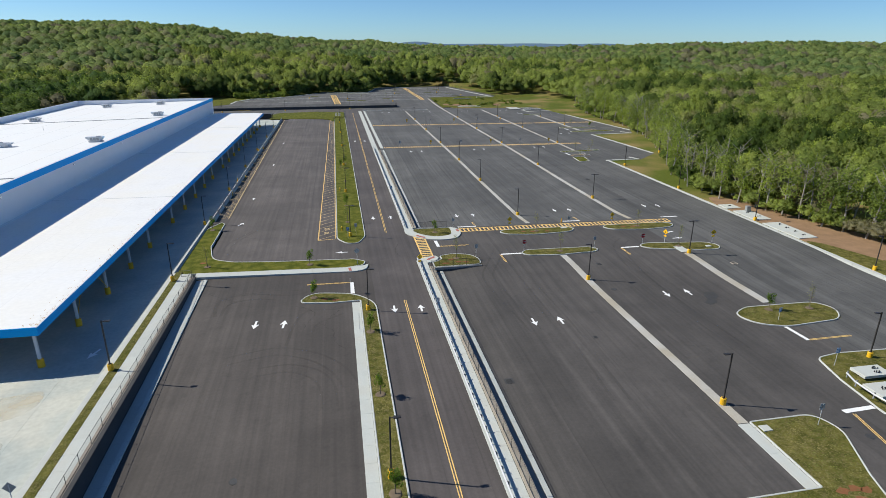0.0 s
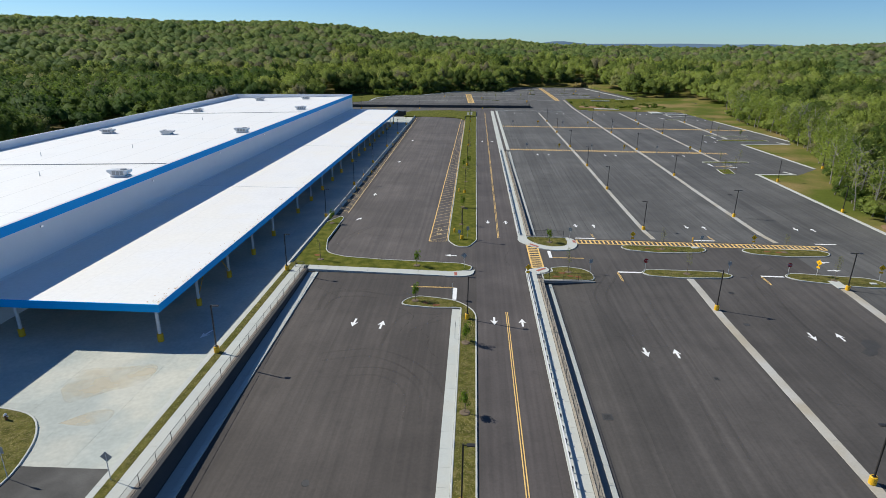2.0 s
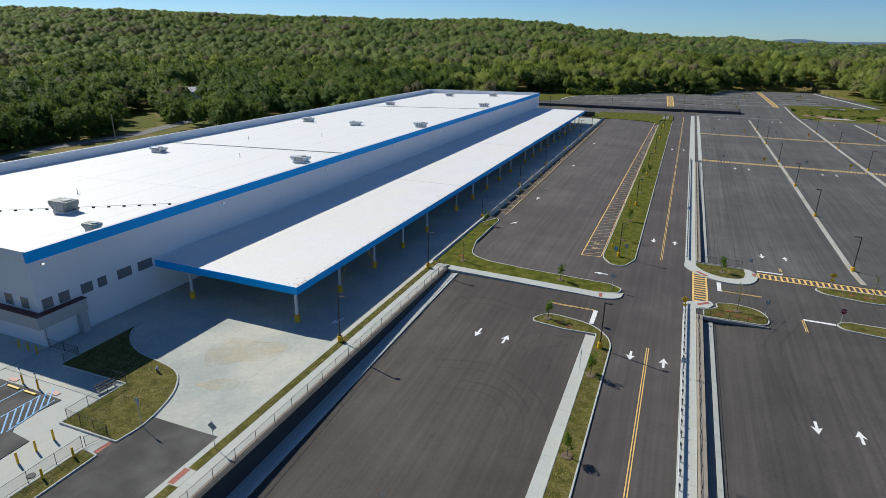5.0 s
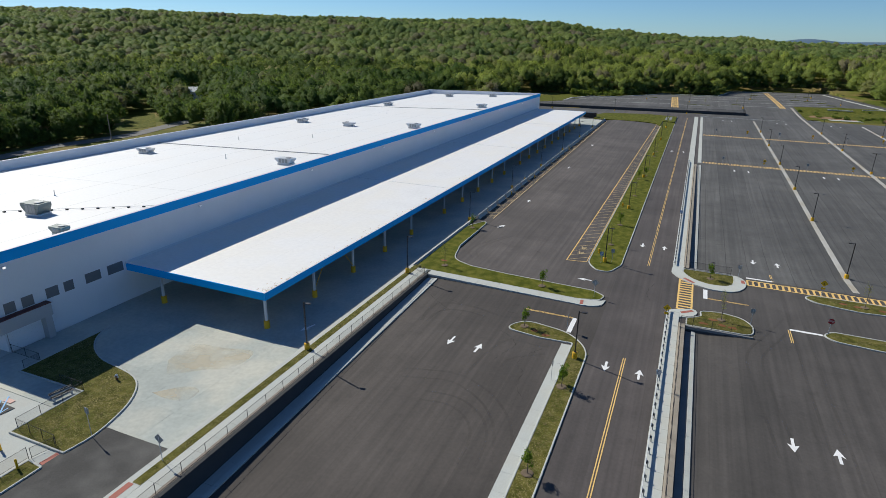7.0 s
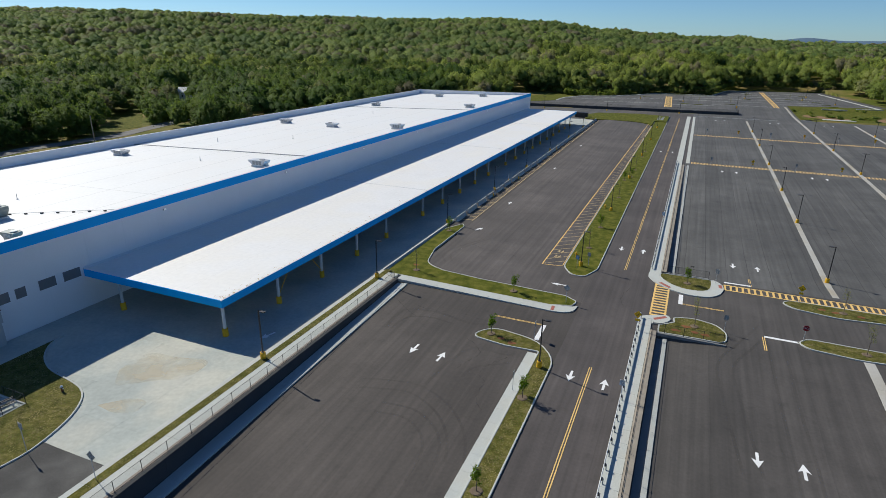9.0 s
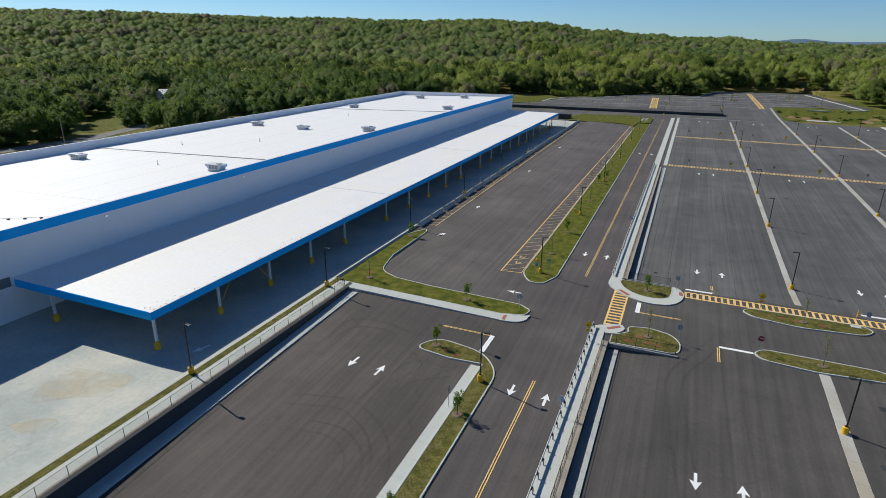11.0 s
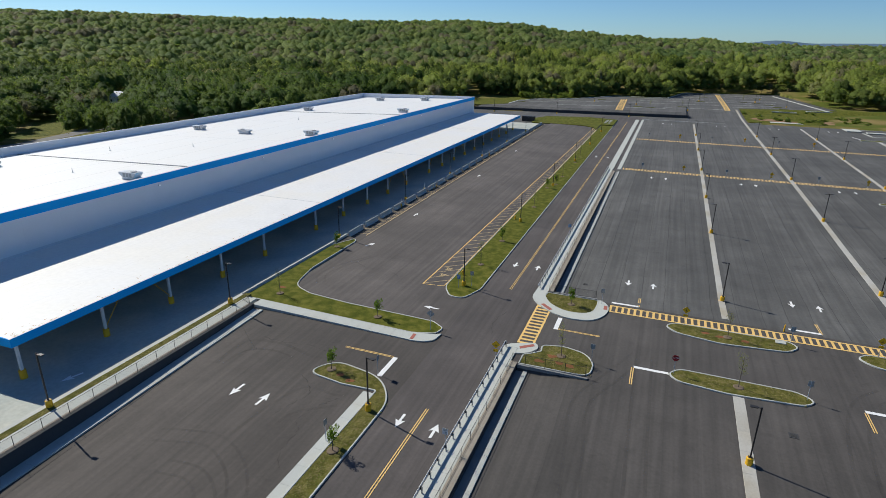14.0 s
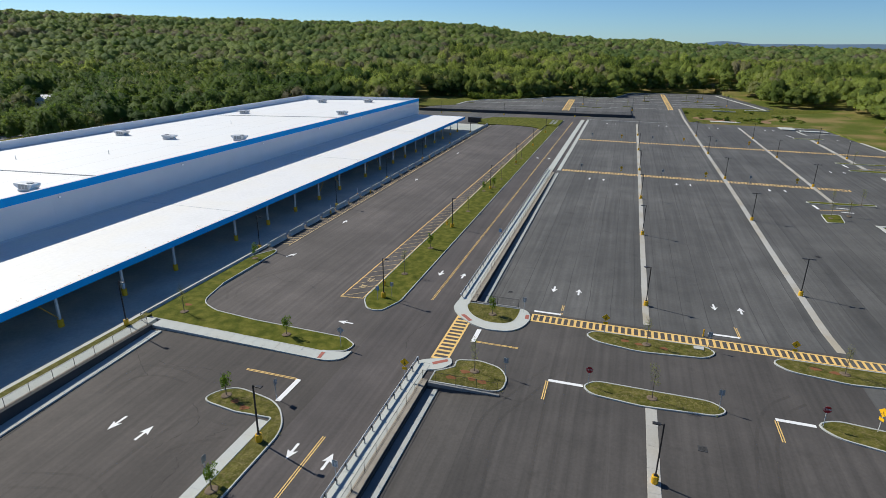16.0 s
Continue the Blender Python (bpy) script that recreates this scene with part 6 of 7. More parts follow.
for x0, y0, x1, y1, w in ((-43, 368.4, -10, 376.4, 0.5), (-5, 371.5, 17, 375.8, 0.6), (16, 382.1, 48, 387.1, 0.6), (1, 419, 47.5, 427.4, 0.6), (-60, 391, -22, 397, 0.5), (-20, 402, 47.5, 409, 0.5), (2, 434, 47, 448, 0.6), (24, 458, 47, 462, 0.6),
                          (52, 402.1, 76, 408, 0.6), (52, 416.4, 77, 419.4, 0.6), (52, 432.5, 80, 433.5, 0.6), (52, 446.9, 82, 448.9, 0.6), (26, 474, 47, 478, 0.6), (52, 470, 77, 470, 0.6), (52, 484, 80, 485, 0.6), (-66, 378, -46, 383, 0.5)):
    prism(bm, [(x0, y0, far_level(x0, y0) - 0.01), (x1, y1, far_level(x1, y1) - 0.01), (x1, y1, far_level(x1, y1) + 0.03), (x0, y0, far_level(x0, y0) + 0.03)], [(x0, y0 + w, far_level(x0, y0) - 0.01), (x1, y1 + w, far_level(x1, y1) - 0.01), (x1, y1 + w, far_level(x1, y1) + 0.03), (x0, y0 + w, far_level(x0, y0) + 0.03)])
solo("concrete_strip", bm, CONCRETE, "pale concrete strips across the far lot", "pavement", "structure")
for p, q, w in (((-6.4, 355.0), (-9.2, 423.0), 3.9), ((49.6, 384.0), (49.7, 492.0), 2.8)):
    bm = bmesh.new()
    n = int((q[1] - p[1]) / 2.2)
    for side in (-1, 1):
        a, b = (p[0] + side * (w / 2 - 0.25), p[1]), (q[0] + side * (w / 2 - 0.25), q[1])
        stripe(bm, a, b, 0.5, 0.03)
    for k in range(n):
        cx, cy = p[0] + (q[0] - p[0]) * (k + 0.5) / n, p[1] + (q[1] - p[1]) * (k + 0.5) / n
        stripe(bm, (cx - w / 2 + 0.5, cy), (cx + w / 2 - 0.5, cy), 1.1, 0.03)
    marking("crosswalk", bm, YPAINT, "orange ladder crosswalk in the far lot")
flat("far_verge", [(-104, 348), (-82.5, 348), (-70.6, 361), (-69.6, 379), (-61.5, 397.3), (-39.5, 415.4), (-20.4, 440.8), (17.4, 444.8), (25.4, 490), (54, 504.6), (91, 512.6), (91, 540), (10, 540), (-30, 478), (-72, 440), (-104, 410)], 1.26, 0.6, LAWN, "grass margin between the far lot and the woods", "grass")
for pts in ([(-70, 362), (-69, 380), (-61, 397), (-45, 405), (-29, 425), (-18, 444), (17, 446), (26, 490), (54, 499)], [(101.5, 401), (86.3, 497)], [(72, 388.5), (84, 388.0)], [(90, 397), (103, 399.6)]):
    bm = bmesh.new()
    for a, b in zip(pts, pts[1:]):
        a, b = Vector(a), Vector(b)
        n = (b - a).normalized()
        n = Vector((-n.y, n.x)) * 0.5
        prism(bm, [(a.x - n.x, a.y - n.y, 1.0), (a.x + n.x, a.y + n.y, 1.0), (a.x + n.x, a.y + n.y, 1.5), (a.x - n.x, a.y - n.y, 1.5)],
              [(b.x - n.x, b.y - n.y, 1.0), (b.x + n.x, b.y + n.y, 1.0), (b.x + n.x, b.y + n.y, 1.5), (b.x - n.x, b.y - n.y, 1.5)])
    solo("kerb_band", bm, KERB, "pale kerb round the far lot", "kerb", "structure")
for x, y in ((-66, 376), (-22, 412), (2, 379), (9, 378), (26, 390), (37, 430), (40, 466), (62, 440), (69, 436), (75, 427), (78, 414), (80, 403), (73, 470)):
    z0 = 1.3
    pts = rounded([(x - 2.5, y - 1), (x + 2.5, y - 1), (x + 2.5, y + 1), (x - 2.5, y + 1)], 0.8)
    flat("grass_island", pts, z0 + 0.15, 0.2, LAWN, "small kerbed grass island in the far lot", "planting bed")
for x, y in ((-25, 398), (0.3, 391), (28.7, 372), (69.1, 441), (83.1, 417), (36, 433), (74, 462), (-69, 327.7), (-35.9, 332), (0.3, 338.5)):
    copy_thing(twin_post, pose(x, y, 1.3 if y > 346 else 0))
flat("far_lawn", [(-40, 291.5), (-21, 291.5), (-14.5, 290), (-10.8, 286.6), (-9.15, 280), (-9.15, 297), (-3.6, 297), (-3.6, 319), (-18, 323.5), (-38, 318), (-43, 306)], 0.41, 0.6, LAWN, "smooth green lawn beyond the lot", "grass", r=1.0)
cp = thing("cover_pad", "white concrete pad with metal covers in the lawn", "concrete pad", at=pose(-7, 310, 0.3))
part("slab", boxed(-2.4, 2.4, -9, 9, -0.1, 0.1, 0.02), CONCRETE, cp)
for k in range(6):
    part("cover", boxed(-1.5 + (k % 2) * 1.7, -0.3 + (k % 2) * 1.7, -7 + (k // 2) * 5, -4 + (k // 2) * 5, 0.1, 0.13), GREY, cp)
tagged(sheet("meadow", steps(56.3, 140.3, 4), steps(340, 396, 2) + steps(398, 412, 2), lambda x, y: 0.3 + 0.96 * smooth(376, 392, y - max(0.0, x - 56) * 0.235) + 0.08 * noise.noise((x / 5, y / 4, 2.0)), LAWN), "green meadow sloping up to the far lot", "grass", kind="structure")
for x0, x1, y0, y1 in ((66, 80, 343, 347), (94, 100, 326, 334), (101, 112, 322, 325)):
    part_ob = solo("cover_pad", boxed(x0, x1, y0, y1, 0.1, 0.4, 0.03), CONCRETE, "white concrete pad at the meadow's edge", "concrete pad")
bm = boxed(-46, -40, 296, 298.6, 0.05, 2.4, 0.1)
solo("container", bm, BRONZE, "dark steel waste container behind the canopy", "container")

# ---- corner by the entrance ----
BED = curved([(-61.4, 46.6), (-60.8, 44.6), (-59.2, 42.8), (-57.2, 41.5), (-54.7, 40.6), (-50.5, 40.0), (-48.0, 39.2), (-46.2, 37.6), (-44.7, 35.0), (-43.65, 31.0), (-43.9, 27.9)], 3) + [(-51.4, 27.8), (-51.4, 35.2), (-61.4, 35.0)]
island("grass_island", BED, 0.0, GRASS, "kerbed grass bed beside the loading apron", zf=lambda x, y: APRON_Z)
turf_tufts("grass_tufts", BED, 6500, TUFT, 17, "dry grass tufts on the apron bed", lambda x, y: APRON_Z)
B2 = [(-46.1, 8), (-43.8, 8), (-43.85, 26.0), (-45.9, 26.2)]
island("grass_island", B2, 0.2, GRASS, "narrow kerbed grass bed by the drive", zf=lambda x, y: APRON_Z)
turf_tufts("grass_tufts", B2, 1800, TUFT, 18, "dry grass tufts on the bed by the drive", lambda x, y: APRON_Z)
flat("tactile_plate", [(-44.75, 26.25), (-44.1, 26.2), (-44.1, 27.75), (-44.65, 27.8)], APRON_Z + 0.014, 0.03, RED, "brick-red tactile plate at the gate", "tactile paving")
for x in (-63.2, -56.7):
    flat("tactile_plate", [(x - 0.6, 30.85), (x + 0.6, 30.85), (x + 0.6, 31.4), (x - 0.6, 31.4)], APRON_Z + 0.012, 0.03, PINK, "faded pink tactile plate at the kerb ramp", "tactile paving")
flat("parking_asphalt", [(-83, 30.9), (-62.9, 30.6), (-60.9, 30.7), (-54.9, 30.55), (-55.25, 27.45), (-55.1, 26.0), (-54.3, 25.2), (-51.5, 24.95), (-51.4, 22.7), (-51.4, 9), (-83, 9)], APRON_Z + 0.006, 0.2, ASPHALT_OLD, "asphalt of the accessible parking bays", "parking lot")


def flat_stripe(bm, p, q, w, z):
    p, q = Vector((*p, z)), Vector((*q, z))
    n = (q - p).normalized()
    n = Vector((-n.y, n.x, 0)) * w / 2
    bm.faces.new([bm.verts.new(v) for v in (p - n, p + n, q + n, q - n)])


bm = bmesh.new()
for x in (-57.6, -60.3, -63.0):
    flat_stripe(bm, (x, 24.2), (x, 30.3), 0.12, APRON_Z + 0.012)
flat_stripe(bm, (-54.75, 25.0), (-55.5, 30.3), 0.12, APRON_Z + 0.012)
for k in range(7):
    y = 24.6 + k * 0.78
    flat_stripe(bm, (-54.9 - 0.06 * k, y), (-57.5, y + 2.3), 0.15, APRON_Z + 0.016)
marking("bay_hatching", bm, LBLUE, "light blue lines and hatching of an accessible bay")


def bollard(x, y):
    b = thing("bollard", "yellow steel bollard on the concrete walk", "bollard", "bollards", at=pose(x, y, APRON_Z))
    part("tube", tube(bmesh.new(), [(0, 0, -0.1), (0, 0, 1.05), (0, 0, 1.12)], [0.1, 0.1, 0.05], 12), YELLOW, b)
    return b


for x, y in ((-49.6, 26.0), (-49.55, 24.3), (-49.45, 22.6), (-45.6, 25.0), (-45.5, 22.1), (-69.3, 35.8), (-67.7, 35.8), (-66.2, 35.8), (-61.45, 31.0), (-59.0, 31.0)):
    b = bollard(x, y)
    if x < -58 and y < 32:
        part("sign_post", tube(bmesh.new(), [(0, 0, 1.1), (0, 0, 2.2)], 0.025, 6), GALV, b, "thin steel sign post")
        part("sign_plate", boxed(-0.15, 0.15, -0.045, -0.03, 1.75, 2.2, 0.006), SIGNB, b, "small blue parking sign plate")
for x in (-61.6, -58.95):
    solo("wheel_stop", boxed(x - 0.9, x + 0.9, 29.95, 30.2, APRON_Z, APRON_Z + 0.14, 0.03), YELLOW, "yellow wheel stop in the accessible bay", "wheel stop", "", "wheel stops")
for x, y in ((-18.5, 32.7), (42.1, 28.2), (33.6, 66.4)):
    mh = thing("manhole", "round iron manhole cover set in the asphalt", "manhole", "", "structure", at=pose(x, y, level(x, y)))
    part("rim", tube(bmesh.new(), [(0, 0, -0.05), (0, 0, 0.008)], 0.46, 20), BLACK_STAIN, mh)
    part("cover", tube(bmesh.new(), [(0, 0, -0.05), (0, 0, 0.016)], 0.36, 20), GRATE, mh)
for x, y, sx, sy in ((37.2, 96.95, 0.6, 0.38), (32.6, 30.95, 0.5, 0.45), (60.0, 81.6, 0.5, 0.35)):
    solo("utility_pad", boxed(x - sx, x + sx, y - sy, y + sy, level(x, y), level(x, y) + 0.2, 0.02), CONCRETE, "small white concrete utility pad in the grass", "concrete pad", "", "utility pads")
mh = thing("manhole", "round iron manhole cover beside the grass bed", "manhole", "", "structure", at=pose(-46.9, 22.0, APRON_Z))
part("cover", tube(bmesh.new(), [(0, 0, -0.05), (0, 0, 0.012)], 0.36, 18), GRATE, mh)
hy = thing("fire_hydrant", "white and orange fire hydrant on the grass", "hydrant", at=pose(-49.9, 38.3, APRON_Z + 0.1))
part("barrel", tube(bmesh.new(), [(0, 0, -0.1), (0, 0, 0.5), (0, 0, 0.55)], [0.12, 0.12, 0.16], 12), MULCH, hy, "rust-orange barrel")
part("bonnet", tube(bmesh.new(), [(0, 0, 0.55), (0, 0, 0.66), (0, 0, 0.75)], [0.16, 0.13, 0.04], 12), WPAINT, hy, "white bonnet")
part("nozzle", tube(bmesh.new(), [(-0.24, 0, 0.4), (0.24, 0, 0.4)], 0.07, 10), WPAINT, hy)
for hyy in (102.5, 136.3):
    hy = thing("fire_hydrant", "yellow fire hydrant on the grass median", "hydrant", at=pose(-8.0, hyy, 0.12))
    part("barrel", tube(bmesh.new(), [(0, 0, -0.1), (0, 0, 0.6), (0, 0, 0.65)], [0.14, 0.14, 0.19], 12), YELLOW, hy)
    part("bonnet", tube(bmesh.new(), [(0, 0, 0.65), (0, 0, 0.78), (0, 0, 0.88)], [0.19, 0.15, 0.04], 12), YELLOW, hy, "domed bonnet")
    part("nozzle", tube(bmesh.new(), [(-0.27, 0, 0.48), (0.27, 0, 0.48)], 0.08, 10), YELLOW, hy)
bn = thing("bench", "dark slatted bench on white legs beside the fence", "bench", at=pose(-52.3, 33.8, APRON_Z, 0, 0, 80))
for k in range(4):
    part("slat", boxed(-1.1, 1.1, -0.25 + k * 0.13, -0.15 + k * 0.13, 0.44, 0.48, 0.006), BRONZE, bn)
for k in range(2):
    part("back_slat", boxed(-1.1, 1.1, 0.3, 0.34, 0.6 + k * 0.16, 0.71 + k * 0.16, 0.006), BRONZE, bn)
for x in (-0.85, 0.85):
    part("leg", boxed(x - 0.04, x + 0.04, -0.25, 0.32, 0.0, 0.44, 0.01), STEEL_W, bn)
fence([(-45.6, 28.45, APRON_Z), (-51.3, 28.6, APRON_Z), (-51.3, 35.4, APRON_Z), (-54.8, 35.4, APRON_Z)], 1.2, 2.2, "black mesh fence round the grass bed")
fence([(-46.3, 4, APRON_Z), (-46.2, 26.3, APRON_Z)], 1.2, 2.6, "black fence along the drive")
fence([(-46.0, 26.45, APRON_Z), (-45.5, 28.3, APRON_Z)], 1.1, 1.9, "open black mesh gate at the crossing")
fence([(-66.3, 37.45, APRON_Z), (-61.4, 37.5, APRON_Z), (-61.45, 35.7, APRON_Z)], 1.1, 2.4, "black railing by the entrance")

# ---- west of the building ----
LANE = ((-190, 125), (-187.5, 156), (-191.5, 170), (-197, 190), (-203, 212), (-214, 240))


def lane_x(y):
    for (x0, y0), (x1, y1) in zip(LANE, LANE[1:]):
        if y0 <= y <= y1:
            return x0 + (x1 - x0) * (y - y0) / (y1 - y0)
    return LANE[0][0] + (125 - y) * 0.25 if y < 125 else LANE[-1][0]


lane = bmesh.new()
prev = None
for y in steps(40, 240, 5):
    x = lane_x(y)
    cur = [lane.verts.new((x - 3.4, y, terrain(x - 3.4, y) + 0.2)), lane.verts.new((x + 3.4, y, terrain(x + 3.4, y) + 0.2))]
    if prev:
        lane.faces.new((prev[0], prev[1], cur[1], cur[0]))
    prev = cur
solo("lane", lane, PALE_LANE, "pale grey country lane beyond the warehouse", "road", "structure")
flat("house_lawn", [(-200, 163), (-198, 176), (-232, 206), (-242, 197)], terrain(-220, 186) + 0.14, 0.3, LAWN, "sunlit lawn beside the lane", "grass", r=4)
up = thing("utility_pole", "weathered grey wooden utility pole by the lane", "utility pole", at=pose(-183.6, 144.2, 0))
part("pole", tube(bmesh.new(), [(0, 0, -0.3), (0.1, 0, 9.2)], [0.2, 0.14], 8), BARK_PALE, up)
hs = thing("house", "small house with pale roof among the trees", "house", at=pose(-254, 252.5, terrain(-254, 252.5), 0, 0, 35))
part("wall", boxed(-5, 5, -4, 4, -1, 5.6, 0.02), PANEL, hs)
bm = prism(bmesh.new(), [(-5.5, -4.6, 5.5), (-5.5, 4.6, 5.5), (-5.5, 0, 8.0)], [(5.5, -4.6, 5.5), (5.5, 4.6, 5.5), (5.5, 0, 8.0)])
part("roof", bm, GALV, hs, "pale grey roof")
for x in (-3.2, 0.2, 3.4):
    wd = part("window", boxed(x - 0.5, x + 0.5, -4.05, -4.0, 2.9, 4.3), WPAINT, hs, "white-framed window")
    part("pane", boxed(x - 0.42, x + 0.42, -4.07, -4.04, 2.98, 4.22), GLASSD, wd)


# ---- far bays: islands, pads and meadow edge ----
for pts, lb in (([(70.0, 183.2), (77, 183.0), (85.4, 184.6), (85.6, 186.6), (77, 185.6), (70.2, 185.0)], "slim kerbed grass island at the end of the bays"),
                ([(69.9, 166.2), (73.6, 166.6), (74.6, 173.8), (70.4, 173.2)], "small kerbed grass island among the bays"),
                ([(93, 243.4), (100, 243.0), (111, 244.2), (111, 246.4), (100, 245.2), (93, 245.6)], "slim kerbed grass island at the end of the bays"),
                ([(93.3, 230.8), (103, 230.2), (114, 232.0), (113.6, 234.6), (99, 234.0), (93.4, 233.0)], "slim kerbed grass island at the end of the bays"),
                ([(92.8, 297.2), (104, 298.6), (104.4, 301.0), (93, 300.2)], "slim kerbed grass island at the end of the bays")):
    island("grass_island", pts, 0.8, LAWN, lb)
bm = bmesh.new()
for a, b, w in (((71.0, 181.6), (71.3, 178.0), 0.6), ((75.6, 180.5), (78.2, 180.2), 0.5), ((75.6, 176.8), (78.2, 176.6), 0.5), ((94.5, 242.6), (94.7, 237.6), 0.6), ((92.2, 308), (93.8, 302.4), 0.6)):
    stripe(bm, a, b, w, 0.024)
marking("stop_line", bm, WPAINT, "white stop bars painted at the far bays")
bm = bmesh.new()
stripe(bm, (71.4, 177.2), (77.5, 178.6), 0.25)
stripe(bm, (97, 236), (108, 238), 0.25)
marking("junction_line", bm, YPAINT, "short yellow lines beside the far stop bars")
band("pale concrete kerb round the last bays", [(99.6, 323.0), (100.6, 311.6), (109, 317.0), (116, 317.2), (117, 309.6)], 0.7)
band("pale concrete kerb along the last bays", [(123.4, 310), (124.2, 291)], 1.1)
rk = random.Random(41)
SHRUBS = []
for k in range(3):
    v, f = leaf_cloud(random.Random(60 + k), (0, 0, 0.5), (0.8, 0.8, 0.5), 420, 0.07, 0.16, 9)
    SHRUBS.append(tinted(mesh_of("leaves", v, f, WOODS), [0.1 + 0.2 * k] * len(v)))
for k in range(46):
    if k < 20:
        x, y = rk.uniform(100, 112), rk.uniform(352, 377)
    elif k < 34:
        x, y = rk.uniform(70, 94), rk.uniform(344, 356)
    else:
        x, y = rk.uniform(57, 96), rk.uniform(352, 392)
    sh = thing("shrub", "low green shrub in the rough meadow", "shrub", "meadow shrubs", at=pose(x, y, 0.25, 0, 0, rk.uniform(0, 360)) @ Matrix.Diagonal((rk.uniform(1.2, 3.0), rk.uniform(1.2, 3.0), rk.uniform(0.5, 1.3), 1)))
    c = new("leaves", SHRUBS[k % 3])
    c.parent = sh
for k in range(26):
    u = k / 25
    x, y = -74 + 52 * u + rk.uniform(-3, 3), 392 + 52 * u * u + rk.uniform(-2, 5) + 6
    sh = thing("shrub", "dense green bush behind the far lot", "shrub", "bushes behind the far lot", at=pose(x, y, terrain(x, y) + 0.2, 0, 0, rk.uniform(0, 360)) @ Matrix.Scale(rk.uniform(2.4, 4.4), 4))
    c = new("leaves", SHRUBS[k % 3])
    c.parent = sh
for pts, m, lb in (([(58, 352), (72, 347), (80, 350), (74, 358), (60, 362)], SOIL, "bare brown soil in the rough meadow"), ([(90, 346), (100, 350), (104, 358), (96, 362), (90, 354)], SOIL, "bare brown soil in the rough meadow"),
                   ([(112, 340), (124, 338), (132, 352), (130, 372), (118, 360)], GRASS, "dry yellowish patch of the meadow")):
    flat("bare_patch", pts, 0.315, 0.1, m, lb, "soil", r=2.0)
st = thing("silt_fence", "low black silt fence along the wood's edge", "fence")
pts = [(90, 402), (104, 405), (122, 408), (137, 408), (137.5, 380)]
for a, b in zip(pts, pts[1:]):
    a, b = Vector(a), Vector(b)
    n = (b - a).normalized()
    n = Vector((-n.y, n.x)) * 0.03
    part("fabric", prism(bmesh.new(), [(a.x - n.x, a.y - n.y, 0.1), (a.x + n.x, a.y + n.y, 0.1), (a.x + n.x, a.y + n.y, 1.15), (a.x - n.x, a.y - n.y, 1.15)],
                         [(b.x - n.x, b.y - n.y, 0.1), (b.x + n.x, b.y + n.y, 0.1), (b.x + n.x, b.y + n.y, 1.15), (b.x - n.x, b.y - n.y, 1.15)]), BLACK, st, "black woven fabric")
fence([(88.7, 503, 1.3), (105.6, 402, 1.3)], pitch=8, label="black fence along the far lot's edge")
for k, x, y in ((2, 98.2, 244.4), (0, 108.0, 245.2), (2, 82.0, 184.6), (3, 75.7, 184.0), (3, 71.6, 170), (2, 36, 430), (3, 40, 466), (2, 62, 440), (3, 26, 390), (2, 9, 378)):
    copy_thing(protos[k], pose(x, y, (1.45 if y > 346 else level(x, y) + 0.15), 0, 0, x * 7 % 360))
# ---- woods ----
def leaf_sprays(rnd, lumps, heart, count, s0, s1, reach, whole, V, F, N):
    """Loose triangular leaf sprays standing out of rounded boughs."""
    for k in range(count):
        c, r = rnd.choice(lumps)
        d = Vector((rnd.gauss(0, 1), rnd.gauss(0, 1), rnd.gauss(0.45, 1))).normalized()
        p = c + d * r * rnd.uniform(0.8, reach)
        m = (d + Vector((rnd.gauss(0, .6), rnd.gauss(0, .6), rnd.gauss(0.1, .6)))).normalized()
        u = m.orthogonal().normalized()
        w = m.cross(u)
        a0, b, sz = rnd.uniform(0, 6.283), len(V), rnd.uniform(s0, s1)
        for i in range(3):
            a = a0 + i * 2.094 + rnd.uniform(-.5, .5)
            q = p + (u * math.cos(a) + w * math.sin(a)) * sz * rnd.uniform(0.75, 1.3)
            V.append(q)
            N.append(((p - c).normalized() * (0.95 - whole) + (p - heart).normalized() * whole + Vector((rnd.gauss(0, .2), rnd.gauss(0, .2), 0.85))).normalized())
        F.append((b, b + 1, b + 2))


def bough_hull(c, r, rows, cols, heart, whole, seed, flat_top, V, F, N):
    """A low, uneven rounded body inside the sprays."""
    b = len(V)
    for i in range(rows + 1):
        th = math.pi * (0.10 + 0.62 * (i / rows) ** 0.9)
        for j in range(cols):
            ph = 6.283 * (j + 0.5 * (i % 2)) / cols
            d = Vector((math.sin(th) * math.cos(ph), math.sin(th) * math.sin(ph), math.cos(th) * flat_top))
            q = c + d * r * (1 + 0.24 * noise.noise(d * 1.9 + Vector((seed, c.x * 9, c.y * 9))))
            V.append(q)
            N.append(((q - c).normalized() * (0.95 - whole) + (q - heart).normalized() * whole + Vector((0, 0, 0.85))).normalized())
    for j in range(1, cols - 1):
        F.append((b, b + j, b + j + 1))
    for i in range(rows):
        for j in range(cols):
            p, q = b + i * cols + j, b + (i + 1) * cols + j
            p1, q1 = b + i * cols + (j + 1) % cols, b + (i + 1) * cols + (j + 1) % cols
            F.append((p, q, q1))
            F.append((p, q1, p1))


